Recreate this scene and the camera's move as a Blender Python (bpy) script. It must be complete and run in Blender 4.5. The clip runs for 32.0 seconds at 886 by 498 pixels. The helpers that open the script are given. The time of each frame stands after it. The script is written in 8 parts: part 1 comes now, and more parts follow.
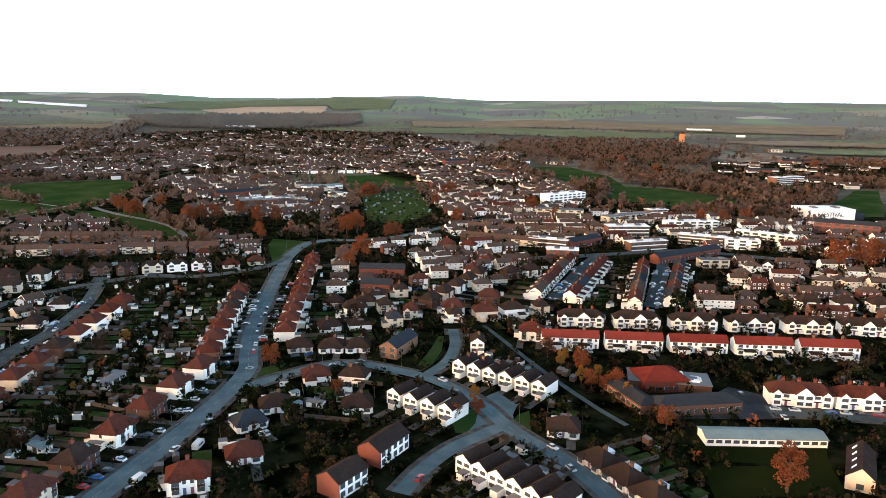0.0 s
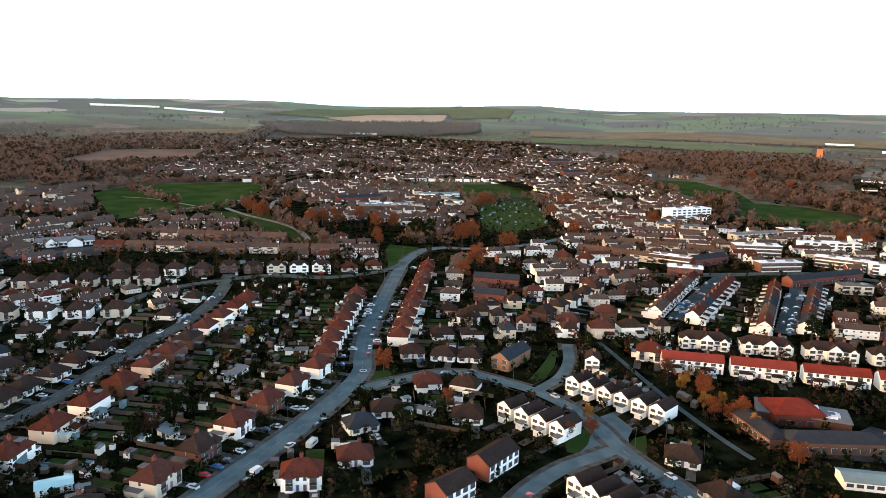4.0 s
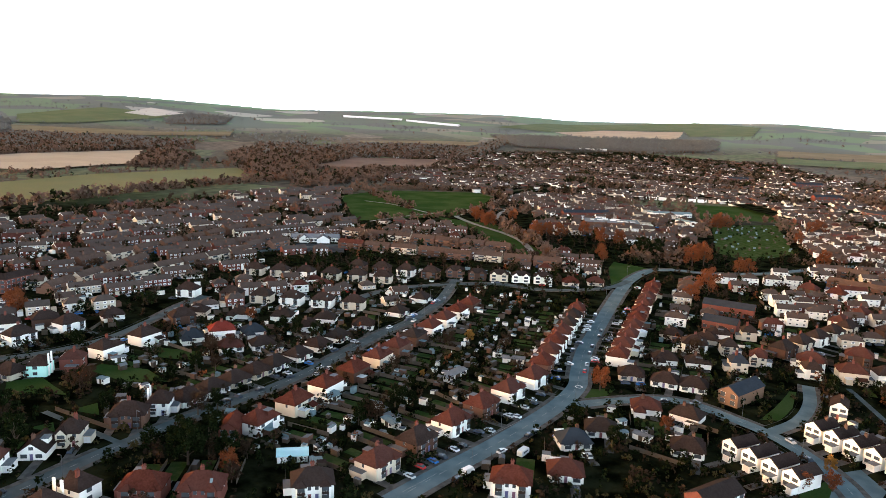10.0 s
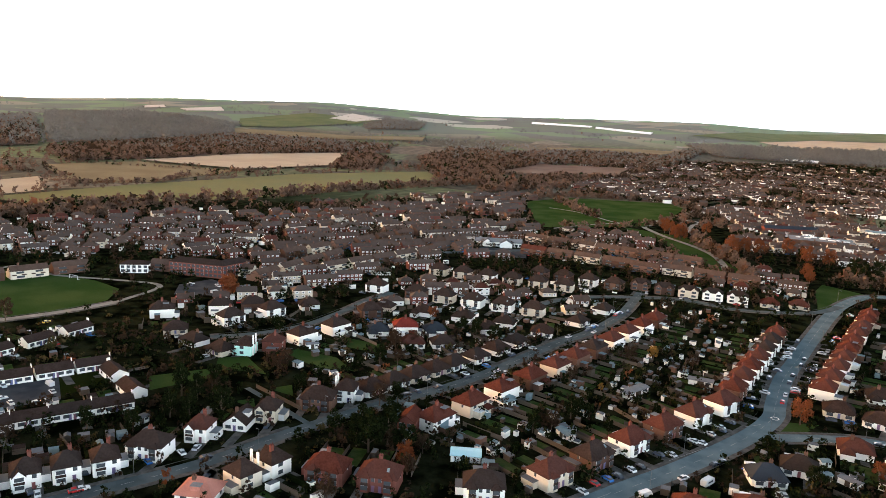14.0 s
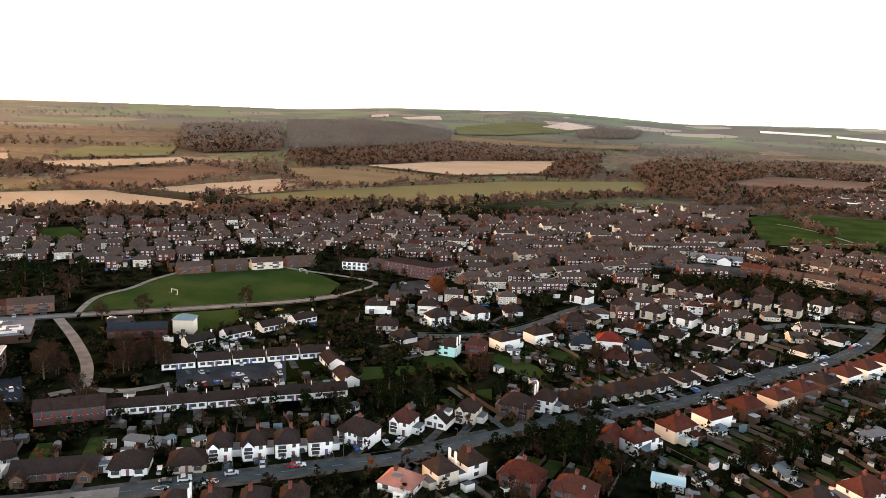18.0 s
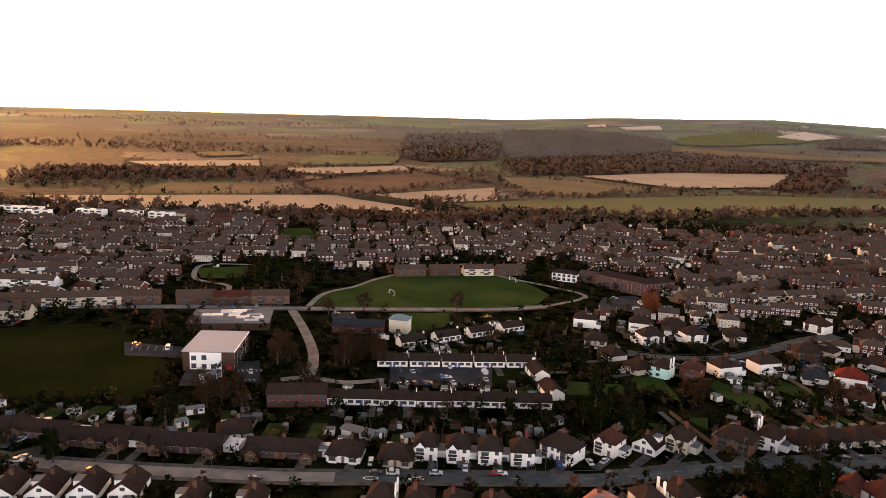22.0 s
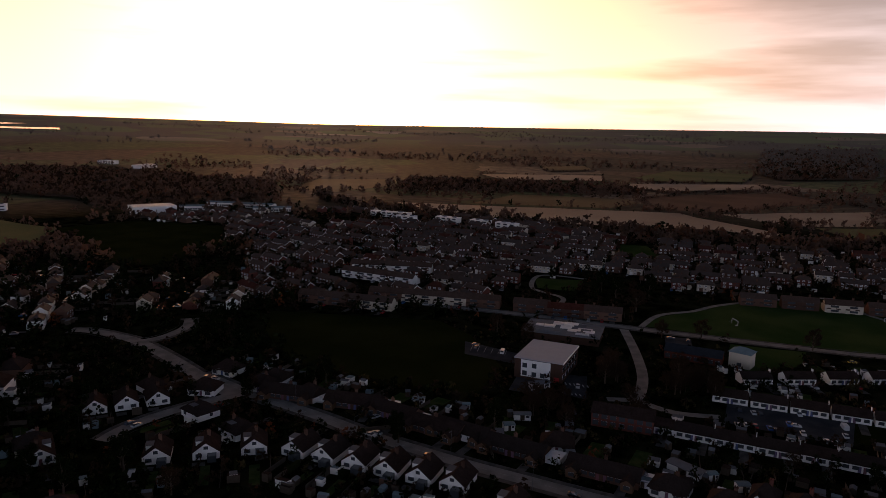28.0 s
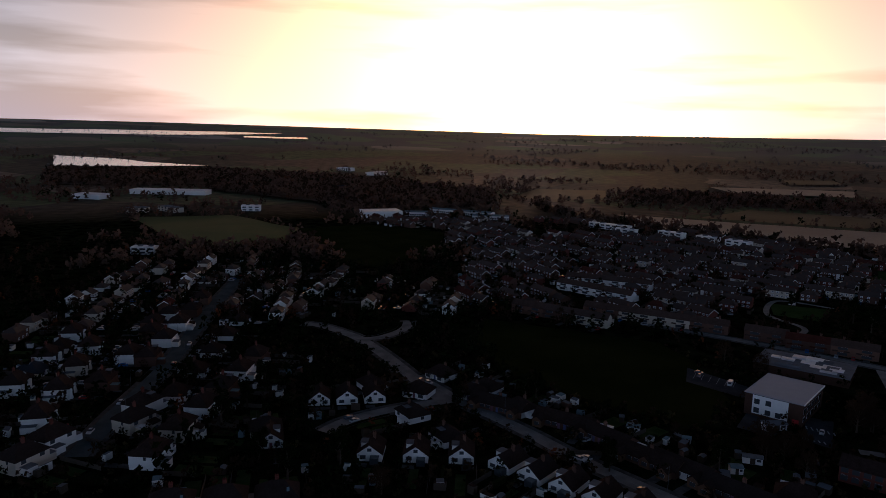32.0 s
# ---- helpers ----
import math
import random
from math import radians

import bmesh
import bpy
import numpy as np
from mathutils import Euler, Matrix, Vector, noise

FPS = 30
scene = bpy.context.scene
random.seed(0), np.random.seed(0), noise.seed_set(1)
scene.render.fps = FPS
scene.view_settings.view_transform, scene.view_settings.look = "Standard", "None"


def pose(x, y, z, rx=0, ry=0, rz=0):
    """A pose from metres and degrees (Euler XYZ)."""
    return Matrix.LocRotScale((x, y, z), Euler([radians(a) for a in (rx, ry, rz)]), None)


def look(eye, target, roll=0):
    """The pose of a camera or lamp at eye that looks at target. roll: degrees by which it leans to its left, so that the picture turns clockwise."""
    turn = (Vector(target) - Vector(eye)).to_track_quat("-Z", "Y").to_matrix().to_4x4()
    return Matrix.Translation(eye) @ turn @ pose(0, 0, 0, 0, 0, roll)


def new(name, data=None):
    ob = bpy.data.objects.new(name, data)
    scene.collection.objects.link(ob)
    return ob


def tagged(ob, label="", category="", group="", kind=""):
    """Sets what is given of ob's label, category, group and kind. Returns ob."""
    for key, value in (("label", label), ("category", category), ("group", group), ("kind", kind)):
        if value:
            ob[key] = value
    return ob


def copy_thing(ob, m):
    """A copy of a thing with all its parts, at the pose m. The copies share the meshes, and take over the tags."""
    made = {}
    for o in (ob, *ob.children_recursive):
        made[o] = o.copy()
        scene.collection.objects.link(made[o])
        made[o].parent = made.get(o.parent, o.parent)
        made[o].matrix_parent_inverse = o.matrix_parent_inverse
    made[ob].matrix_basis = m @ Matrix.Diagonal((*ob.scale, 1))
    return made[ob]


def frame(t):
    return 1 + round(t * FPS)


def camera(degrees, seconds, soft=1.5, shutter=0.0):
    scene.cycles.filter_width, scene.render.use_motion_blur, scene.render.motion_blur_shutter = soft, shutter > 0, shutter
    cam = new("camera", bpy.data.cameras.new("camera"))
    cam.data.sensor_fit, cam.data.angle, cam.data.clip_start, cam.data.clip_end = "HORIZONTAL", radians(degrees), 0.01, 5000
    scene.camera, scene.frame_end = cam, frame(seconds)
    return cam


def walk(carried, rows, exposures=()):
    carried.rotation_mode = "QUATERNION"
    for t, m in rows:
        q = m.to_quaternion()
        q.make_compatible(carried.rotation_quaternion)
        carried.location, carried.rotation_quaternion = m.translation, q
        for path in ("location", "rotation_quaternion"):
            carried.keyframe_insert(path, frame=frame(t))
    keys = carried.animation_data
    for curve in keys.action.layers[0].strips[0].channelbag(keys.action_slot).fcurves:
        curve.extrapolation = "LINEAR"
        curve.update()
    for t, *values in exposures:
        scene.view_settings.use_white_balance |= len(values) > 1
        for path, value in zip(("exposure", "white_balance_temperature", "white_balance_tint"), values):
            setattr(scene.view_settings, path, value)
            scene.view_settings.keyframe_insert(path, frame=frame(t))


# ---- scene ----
import collections
import itertools

# ---- camera: a drone at about 115 m, hovering and panning to its left ----
cam = camera(63.2, 32.0, 0.65)
PATH = [
    (0, (0.00, 0.00, 116.00), (-16.53, 96.57, 95.95), 0.84),
    (1, (-0.73, 0.83, 116.04), (-21.27, 96.67, 96.20), 1.12),
    (2, (-1.60, 1.87, 115.89), (-25.93, 96.87, 96.33), 1.25),
    (3, (-2.24, 2.88, 115.77), (-30.18, 96.92, 96.38), 1.32),
    (3.5, (-2.39, 3.06, 115.72), (-32.20, 96.56, 96.50), 1.37),
    (5.5, (-2.54, 2.32, 115.30), (-40.26, 93.04, 96.65), 1.49),
    (6, (-2.59, 2.13, 115.12), (-42.44, 91.96, 96.66), 1.53),
    (7, (-2.95, 1.98, 115.10), (-47.09, 89.82, 96.82), 1.85),
    (8, (-3.23, 2.00, 115.08), (-51.93, 87.44, 96.94), 1.99),
    (9, (-3.40, 2.07, 114.92), (-57.14, 84.44, 96.82), 2.10),
    (10, (-3.77, 2.20, 114.64), (-62.44, 81.14, 96.60), 2.26),
    (11, (-4.26, 2.44, 114.44), (-67.70, 77.61, 96.43), 2.41),
    (12, (-4.78, 2.62, 114.32), (-72.75, 73.70, 96.23), 2.55),
    (13, (-5.30, 2.89, 114.17), (-77.66, 69.48, 96.02), 2.58),
    (14, (-5.71, 3.25, 113.81), (-82.38, 64.81, 95.63), 2.63),
    (14.5, (-5.86, 3.45, 113.73), (-84.67, 62.25, 95.54), 2.64),
    (16.5, (-6.56, 3.75, 113.67), (-93.01, 50.58, 95.40), 2.59),
    (17, (-6.65, 3.85, 113.69), (-94.73, 47.51, 95.38), 2.59),
    (18, (-6.86, 4.07, 113.65), (-97.91, 41.15, 95.36), 2.47),
    (19, (-7.53, 4.29, 113.30), (-101.09, 34.55, 95.10), 2.43),
    (20, (-8.57, 4.24, 113.11), (-104.11, 27.54, 95.00), 2.34),
    (21, (-9.29, 4.10, 113.23), (-106.28, 20.37, 95.13), 2.21),
    (22, (-10.00, 4.10, 113.16), (-107.94, 13.19, 95.15), 2.03),
    (23, (-10.40, 4.21, 113.05), (-108.76, 5.87, 95.14), 1.87),
    (24, (-10.32, 4.35, 113.04), (-108.55, -1.60, 95.25), 1.82),
    (25, (-10.55, 4.55, 113.05), (-108.06, -8.87, 95.37), 1.56),
    (25.5, (-11.02, 4.49, 113.00), (-107.93, -12.81, 95.41), 1.62),
    (27.5, (-14.10, 3.87, 112.98), (-107.08, -28.57, 95.58), 1.58),
    (28, (-14.70, 3.63, 112.94), (-106.37, -32.40, 95.68), 1.35),
    (29, (-15.85, 2.69, 113.08), (-104.55, -40.13, 95.80), 1.34),
    (30, (-17.45, 1.62, 113.11), (-102.58, -47.98, 95.96), 1.24),
    (31, (-19.41, 0.40, 112.66), (-100.47, -55.69, 95.86), 1.11),
    (32, (-21.63, -1.33, 112.52), (-98.59, -62.99, 95.96), 1.19),
]
EXPOSURES = [(0, 1.84, 5200, 4), (6, 1.95, 5300, 4), (9, 2.0, 5450, 5), (13, 2.05, 5850, 8), (18, 2.03, 6300, 14), (20, 1.88, 6700, 20), (22, 1.48, 7150, 28), (23, 1.22, 7400, 31), (24, 0.78, 7500, 34), (25, 0.22, 7400, 37), (28, -1.25, 5700, 30), (30, -1.55, 5150, 26), (32, -1.8, 4700, 21)]
walk(cam, [(t, look(eye, target, roll)) for t, eye, target, roll in PATH], EXPOSURES)

# ---- world, sun ----
SUN_YAW, SUN_UP = 122.0, 3.0
world = bpy.data.worlds.new("evening_sky")
scene.world = world
world.use_nodes = True
wn, wl = world.node_tree.nodes, world.node_tree.links
wn.clear()
w_out, w_bg = wn.new("ShaderNodeOutputWorld"), wn.new("ShaderNodeBackground")
sky = wn.new("ShaderNodeTexSky")
sky.sky_type, sky.sun_disc = "NISHITA", False
sky.sun_elevation, sky.sun_rotation = radians(SUN_UP), radians(-SUN_YAW)
sky.air_density, sky.dust_density, sky.ozone_density = 1.0, 2.0, 1.0
w_co, w_map, w_cloud = wn.new("ShaderNodeTexCoord"), wn.new("ShaderNodeMapping"), wn.new("ShaderNodeTexNoise")
w_map.inputs["Scale"].default_value = (1.3, 1.3, 13.0)
w_cloud.inputs["Scale"].default_value, w_cloud.inputs["Detail"].default_value = 1.6, 6.0
w_ramp = wn.new("ShaderNodeValToRGB")
w_ramp.color_ramp.elements[0].position, w_ramp.color_ramp.elements[0].color = 0.40, (0.58, 0.53, 0.5, 1)
w_ramp.color_ramp.elements[1].position, w_ramp.color_ramp.elements[1].color = 0.56, (1.0, 0.98, 0.96, 1)
# A thin bright veil of cloud, strongest low over the horizon, and the wide glow round the setting sun.
w_geo, w_sep, w_low, w_pow = wn.new("ShaderNodeVectorMath"), wn.new("ShaderNodeSeparateXYZ"), wn.new("ShaderNodeMapRange"), wn.new("ShaderNodeMath")
w_geo.operation, w_pow.operation = "NORMALIZE", "POWER"
w_low.inputs[1].default_value, w_low.inputs[2].default_value, w_low.inputs[3].default_value, w_low.inputs[4].default_value = 0.0, 1.0, 1.0, 0.42
w_pow.inputs[1].default_value = 9.0
w_dot, w_clip, w_g1, w_g2 = wn.new("ShaderNodeVectorMath"), wn.new("ShaderNodeMath"), wn.new("ShaderNodeMath"), wn.new("ShaderNodeMath")
w_dot.operation, w_clip.operation, w_g1.operation, w_g2.operation = "DOT_PRODUCT", "MAXIMUM", "POWER", "POWER"
SUN_TO = Vector((-math.sin(radians(SUN_YAW)), math.cos(radians(SUN_YAW)), math.sin(radians(1.0)))).normalized()
w_dot.inputs[1].default_value = SUN_TO
w_clip.inputs[1].default_value, w_g1.inputs[1].default_value, w_g2.inputs[1].default_value = 0.0, 14.0, 60.0
VEIL, VEIL_WEST, GLOW_VAST, GLOW_WIDE, GLOW_NEAR = (35.0, 37.5, 39.5, 1), (16.0, 12.8, 8.8, 1), (10.5, 5.6, 2.4, 1), (60.0, 24.0, 5.0, 1), (170.0, 84.0, 14.0, 1)


def w_times(fac, colour):
    mul = wn.new("ShaderNodeVectorMath")
    mul.operation = "SCALE"
    mul.inputs[0].default_value = colour[:3]
    wl.new(fac, mul.inputs["Scale"])
    return mul.outputs[0]


def w_add(a, b):
    add = wn.new("ShaderNodeVectorMath")
    add.operation = "ADD"
    wl.new(a, add.inputs[0])
    wl.new(b, add.inputs[1])
    return add.outputs[0]


wl.new(w_co.outputs["Generated"], w_map.inputs["Vector"])
wl.new(w_map.outputs[0], w_cloud.inputs["Vector"])
wl.new(w_cloud.outputs[0], w_ramp.inputs[0])
wl.new(w_co.outputs["Generated"], w_geo.inputs[0])
wl.new(w_geo.outputs[0], w_sep.inputs[0])
wl.new(w_sep.outputs["Z"], w_low.inputs[0])
wl.new(w_low.outputs[0], w_pow.inputs[0])
wl.new(w_geo.outputs[0], w_dot.inputs[0])
wl.new(w_dot.outputs["Value"], w_clip.inputs[0])
wl.new(w_clip.outputs[0], w_g1.inputs[0])
wl.new(w_clip.outputs[0], w_g2.inputs[0])
west = wn.new("ShaderNodeMixRGB")
west.inputs[1].default_value, west.inputs[2].default_value = VEIL, VEIL_WEST
wl.new(w_clip.outputs[0], west.inputs[0])
w_veil = wn.new("ShaderNodeVectorMath")
w_veil.operation = "SCALE"
wl.new(west.outputs[0], w_veil.inputs[0])
wl.new(w_pow.outputs[0], w_veil.inputs["Scale"])
veil = w_veil.outputs[0]
w_g3 = wn.new("ShaderNodeMath")
w_g3.operation = "POWER"
w_g3.inputs[1].default_value = 2.0
wl.new(w_clip.outputs[0], w_g3.inputs[0])
low_sun = wn.new("ShaderNodeMath")
low_sun.operation = "MULTIPLY"
wl.new(w_g3.outputs[0], low_sun.inputs[0])
wl.new(w_pow.outputs[0], low_sun.inputs[1])
veil = w_add(veil, w_times(low_sun.outputs[0], GLOW_VAST))
light = w_add(w_add(veil, w_times(w_g1.outputs[0], GLOW_WIDE)), w_times(w_g2.outputs[0], GLOW_NEAR))
clouded = wn.new("ShaderNodeVectorMath")
clouded.operation = "MULTIPLY"
wl.new(light, clouded.inputs[0])
wl.new(w_ramp.outputs[0], clouded.inputs[1])
wl.new(w_add(clouded.outputs[0], sky.outputs[0]), w_bg.inputs[0])
wl.new(w_bg.outputs[0], w_out.inputs[0])
w_bg.inputs[1].default_value = 0.12

sun = new("sun", bpy.data.lights.new("sun", "SUN"))
sun.data.energy, sun.data.angle, sun.data.color = 0.55, radians(3.0), (1.0, 0.7, 0.5)
sun_dir = Vector((-math.sin(radians(SUN_YAW)), math.cos(radians(SUN_YAW)), math.tan(radians(SUN_UP))))
sun.matrix_world = look(sun_dir * 200, (0, 0, 0))

# ---- materials ----
MAT = {}


def material(name, base, base2=None, rough=0.85, by="object", spread=0.25, grain=(0.25, 0.2), scale=(0.35, 3.0), bump=0.0, metal=0.0, tiles=0.0, gloss=None, thin=0.0, haze_sheen=None):
    """A surface with two sizes of mottling; base2 is the other colour that pieces (by object, island or place) drift
    to; the sheen on far twigs and roofs stands in for haze and glow.
    """
    m = MAT[name] = bpy.data.materials.new(name)
    m.use_nodes = True
    n, l = m.node_tree.nodes, m.node_tree.links
    bsdf = n["Principled BSDF"]
    bsdf.inputs["Roughness"].default_value, bsdf.inputs["Metallic"].default_value = rough, metal
    bsdf.inputs["Specular IOR Level"].default_value = gloss if gloss is not None else 0.5 if rough < 0.65 else 0.0
    if haze_sheen:
        bsdf.inputs["Sheen Weight"].default_value, bsdf.inputs["Sheen Roughness"].default_value, bsdf.inputs["Sheen Tint"].default_value = haze_sheen[0], 0.5, (*haze_sheen[1], 1)
    geo, info = n.new("ShaderNodeNewGeometry"), n.new("ShaderNodeObjectInfo")
    n1, n2 = n.new("ShaderNodeTexNoise"), n.new("ShaderNodeTexNoise")
    n1.inputs["Scale"].default_value, n2.inputs["Scale"].default_value = scale
    n1.inputs["Detail"].default_value = n2.inputs["Detail"].default_value = 4.0
    l.new(geo.outputs["Position"], n1.inputs["Vector"])
    l.new(geo.outputs["Position"], n2.inputs["Vector"])
    pick = {"object": info.outputs["Random"], "island": geo.outputs["Random Per Island"], "place": n1.outputs[0]}[by]
    mix = n.new("ShaderNodeMixRGB")
    mix.inputs[1].default_value, mix.inputs[2].default_value = (*base, 1), (*(base2 or base), 1)
    if by == "place":
        sharp = n.new("ShaderNodeValToRGB")
        sharp.color_ramp.elements[0].position, sharp.color_ramp.elements[1].position = 0.4, 0.6
        l.new(pick, sharp.inputs[0])
        l.new(sharp.outputs[0], mix.inputs[0])
    else:
        l.new(pick, mix.inputs[0])
    value = 1.0
    last = None
    for src, amount in ((n1.outputs[0], grain[0]), (n2.outputs[0], grain[1]), (pick, spread)):
        a = n.new("ShaderNodeMath")
        a.operation = "MULTIPLY_ADD"
        a.inputs[1].default_value, a.inputs[2].default_value = 2 * amount, (1 - sum(grain) - spread if last is None else 0)
        l.new(src, a.inputs[0])
        if last is not None:
            l.new(last, a.inputs[2])
        last = a.outputs[0]
    scaled = n.new("ShaderNodeVectorMath")
    scaled.operation = "SCALE"
    l.new(mix.outputs[0], scaled.inputs[0])
    l.new(last, scaled.inputs["Scale"])
    l.new(scaled.outputs[0], bsdf.inputs["Base Color"])
    if thin:
        leafy, both = n.new("ShaderNodeBsdfTranslucent"), n.new("ShaderNodeMixShader")
        both.inputs[0].default_value = thin
        l.new(scaled.outputs[0], leafy.inputs[0])
        l.new(bsdf.outputs[0], both.inputs[1])
        l.new(leafy.outputs[0], both.inputs[2])
        l.new(both.outputs[0], n["Material Output"].inputs[0])
    if bump:
        b = n.new("ShaderNodeBump")
        b.inputs["Strength"].default_value, b.inputs["Distance"].default_value = bump, 0.15
        l.new(n2.outputs[0], b.inputs["Height"])
        l.new(b.outputs[0], bsdf.inputs["Normal"])
    return m


material("roof_red", (0.08, 0.0265, 0.0185), (0.044, 0.0205, 0.0165), bump=0.6, grain=(0.35, 0.45), scale=(0.3, 1.6))
material("roof_bright", (0.15, 0.029, 0.021), (0.115, 0.026, 0.02), bump=0.5, grain=(0.3, 0.35), scale=(0.3, 2.2))
material("roof_brown", (0.041, 0.027, 0.0228), (0.021, 0.0162, 0.0148), bump=0.6, grain=(0.35, 0.45), scale=(0.3, 1.6))
material("roof_tan", (0.086, 0.056, 0.044), (0.052, 0.037, 0.031), bump=0.6, grain=(0.3, 0.4), scale=(0.3, 1.6))
material("roof_slate", (0.034, 0.038, 0.047), (0.022, 0.026, 0.033), rough=0.75, bump=0.4)
material("roof_pink", (0.4, 0.175, 0.135), (0.34, 0.15, 0.12), bump=0.4)
material("roof_sky", (0.33, 0.56, 0.64), (0.33, 0.56, 0.64), rough=0.5, spread=0.0, grain=(0.1, 0.08))
material("roof_felt", (0.2, 0.21, 0.23), (0.07, 0.075, 0.085), rough=0.7)
material("roof_metal", (0.31, 0.345, 0.4), (0.31, 0.345, 0.4), rough=0.75, spread=0.0, grain=(0.08, 0.06), gloss=0.04)
material("roof_white", (0.65, 0.66, 0.68), (0.5, 0.52, 0.55), rough=0.6)
material("render_white", (0.83, 0.83, 0.81), (0.7, 0.68, 0.63), spread=0.1, grain=(0.08, 0.05))
material("render_cream", (0.56, 0.5, 0.4), (0.47, 0.41, 0.33), spread=0.1, grain=(0.08, 0.05))
material("render_mint", (0.45, 0.72, 0.66), (0.45, 0.72, 0.66), spread=0.05, grain=(0.08, 0.05))
material("brick_brown", (0.075, 0.043, 0.032), (0.115, 0.066, 0.047), grain=(0.1, 0.3), scale=(0.4, 9.0))
material("brick_red", (0.135, 0.045, 0.033), (0.1, 0.043, 0.034), grain=(0.1, 0.3), scale=(0.4, 9.0))
material("brick_orange", (0.135, 0.078, 0.047), (0.115, 0.07, 0.046), grain=(0.1, 0.3), scale=(0.4, 9.0))
material("brick_tower", (0.34, 0.14, 0.055), (0.3, 0.13, 0.055), grain=(0.1, 0.3), scale=(0.4, 3.0))
material("frame_white", (0.82, 0.82, 0.82), spread=0.0, grain=(0.04, 0.04), rough=0.4)
material("glass", (0.05, 0.058, 0.066), rough=0.08, spread=0.0, grain=(0.05, 0.0))
material("door_paint", (0.20, 0.05, 0.04), (0.05, 0.08, 0.20), rough=0.4, spread=0.2)
material("garage_white", (0.75, 0.75, 0.74), (0.5, 0.51, 0.52), rough=0.5, spread=0.1)
material("asphalt", (0.058, 0.074, 0.08), (0.08, 0.097, 0.102), by="place", spread=0.0, scale=(0.12, 4.0), grain=(0.15, 0.12))
material("asphalt_pale", (0.086, 0.126, 0.146), (0.112, 0.154, 0.174), by="place", spread=0.0, scale=(0.12, 4.0), grain=(0.15, 0.12))
material("tarmac_dark", (0.035, 0.038, 0.045), (0.05, 0.054, 0.06), by="place", spread=0.0, scale=(0.12, 4.0), grain=(0.15, 0.12))
material("concrete", (0.165, 0.163, 0.155), (0.21, 0.205, 0.195), by="place", spread=0.0, scale=(0.15, 5.0))
material("paving", (0.105, 0.1, 0.094), (0.055, 0.053, 0.051), by="place", spread=0.0, scale=(0.3, 5.0))
material("paint_white", (0.75, 0.75, 0.72), spread=0.0, grain=(0.15, 0.15))
material("grass", (0.023, 0.045, 0.012), (0.036, 0.055, 0.017), by="place", spread=0.0, scale=(0.03, 1.2), grain=(0.2, 0.25), bump=0.3)
# The grass again in a darker colour, for part of the lawns.
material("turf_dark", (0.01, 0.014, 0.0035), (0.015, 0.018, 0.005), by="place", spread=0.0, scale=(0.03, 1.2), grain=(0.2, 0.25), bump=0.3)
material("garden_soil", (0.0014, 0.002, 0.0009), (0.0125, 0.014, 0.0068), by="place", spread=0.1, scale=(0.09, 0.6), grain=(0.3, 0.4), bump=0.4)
material("field_green", (0.07, 0.092, 0.034), (0.09, 0.1, 0.04), by="place", spread=0.0, scale=(0.012, 0.3), grain=(0.15, 0.15), rough=0.8, gloss=0.012)
material("field_tan", (0.33, 0.265, 0.19), (0.28, 0.22, 0.155), by="place", spread=0.0, scale=(0.012, 0.3), grain=(0.1, 0.15), rough=0.8, gloss=0.012)
material("field_brown", (0.085, 0.052, 0.034), (0.11, 0.066, 0.044), by="place", spread=0.0, scale=(0.012, 0.3), grain=(0.1, 0.15), rough=0.8, gloss=0.012)
# Field green with the yellow of the evening glow put into its colour.
material("field_pasture", (0.13, 0.118, 0.045), (0.1, 0.104, 0.042), by="place", spread=0.0, scale=(0.006, 0.3), grain=(0.15, 0.15), rough=0.8, gloss=0.012)
material("field_olive", (0.12, 0.092, 0.048), (0.14, 0.11, 0.06), by="place", spread=0.0, scale=(0.012, 0.3), grain=(0.1, 0.15), rough=0.8, gloss=0.012)
material("water", (0.10, 0.12, 0.14), rough=0.15, spread=0.0)
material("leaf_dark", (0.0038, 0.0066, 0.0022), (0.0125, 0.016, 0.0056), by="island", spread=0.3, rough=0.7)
material("leaf_olive", (0.042, 0.044, 0.016), (0.06, 0.042, 0.02), by="island", spread=0.3, rough=0.7, thin=0.2)
material("leaf_orange", (0.155, 0.047, 0.019), (0.1, 0.038, 0.017), by="island", spread=0.3, rough=0.7, thin=0.2)
material("leaf_yellow", (0.22, 0.12, 0.025), (0.15, 0.08, 0.022), by="island", spread=0.3, rough=0.7, thin=0.2)
material("leaf_brown", (0.042, 0.0265, 0.0165), (0.022, 0.0155, 0.011), by="island", spread=0.3, rough=0.8, thin=0.25)
material("leaf_russet", (0.12, 0.052, 0.028), (0.066, 0.038, 0.025), by="island", spread=0.3, rough=0.8, thin=0.3, haze_sheen=(0.12, (1.0, 0.8, 0.66)))
material("roof_far", (0.082, 0.057, 0.047), (0.041, 0.033, 0.03), by="island", spread=0.3, rough=0.8, gloss=0.02, haze_sheen=(0.04, (1.0, 0.85, 0.74)))
material("garden_turf", (0.024, 0.045, 0.012), (0.042, 0.056, 0.02), by="place", spread=0.0, scale=(0.2, 1.5), grain=(0.3, 0.25))
material("paint_worn", (0.30, 0.31, 0.31), spread=0.0, grain=(0.3, 0.3))
material("bark", (0.06, 0.045, 0.035), (0.08, 0.06, 0.045), grain=(0.2, 0.3), scale=(0.5, 6.0))
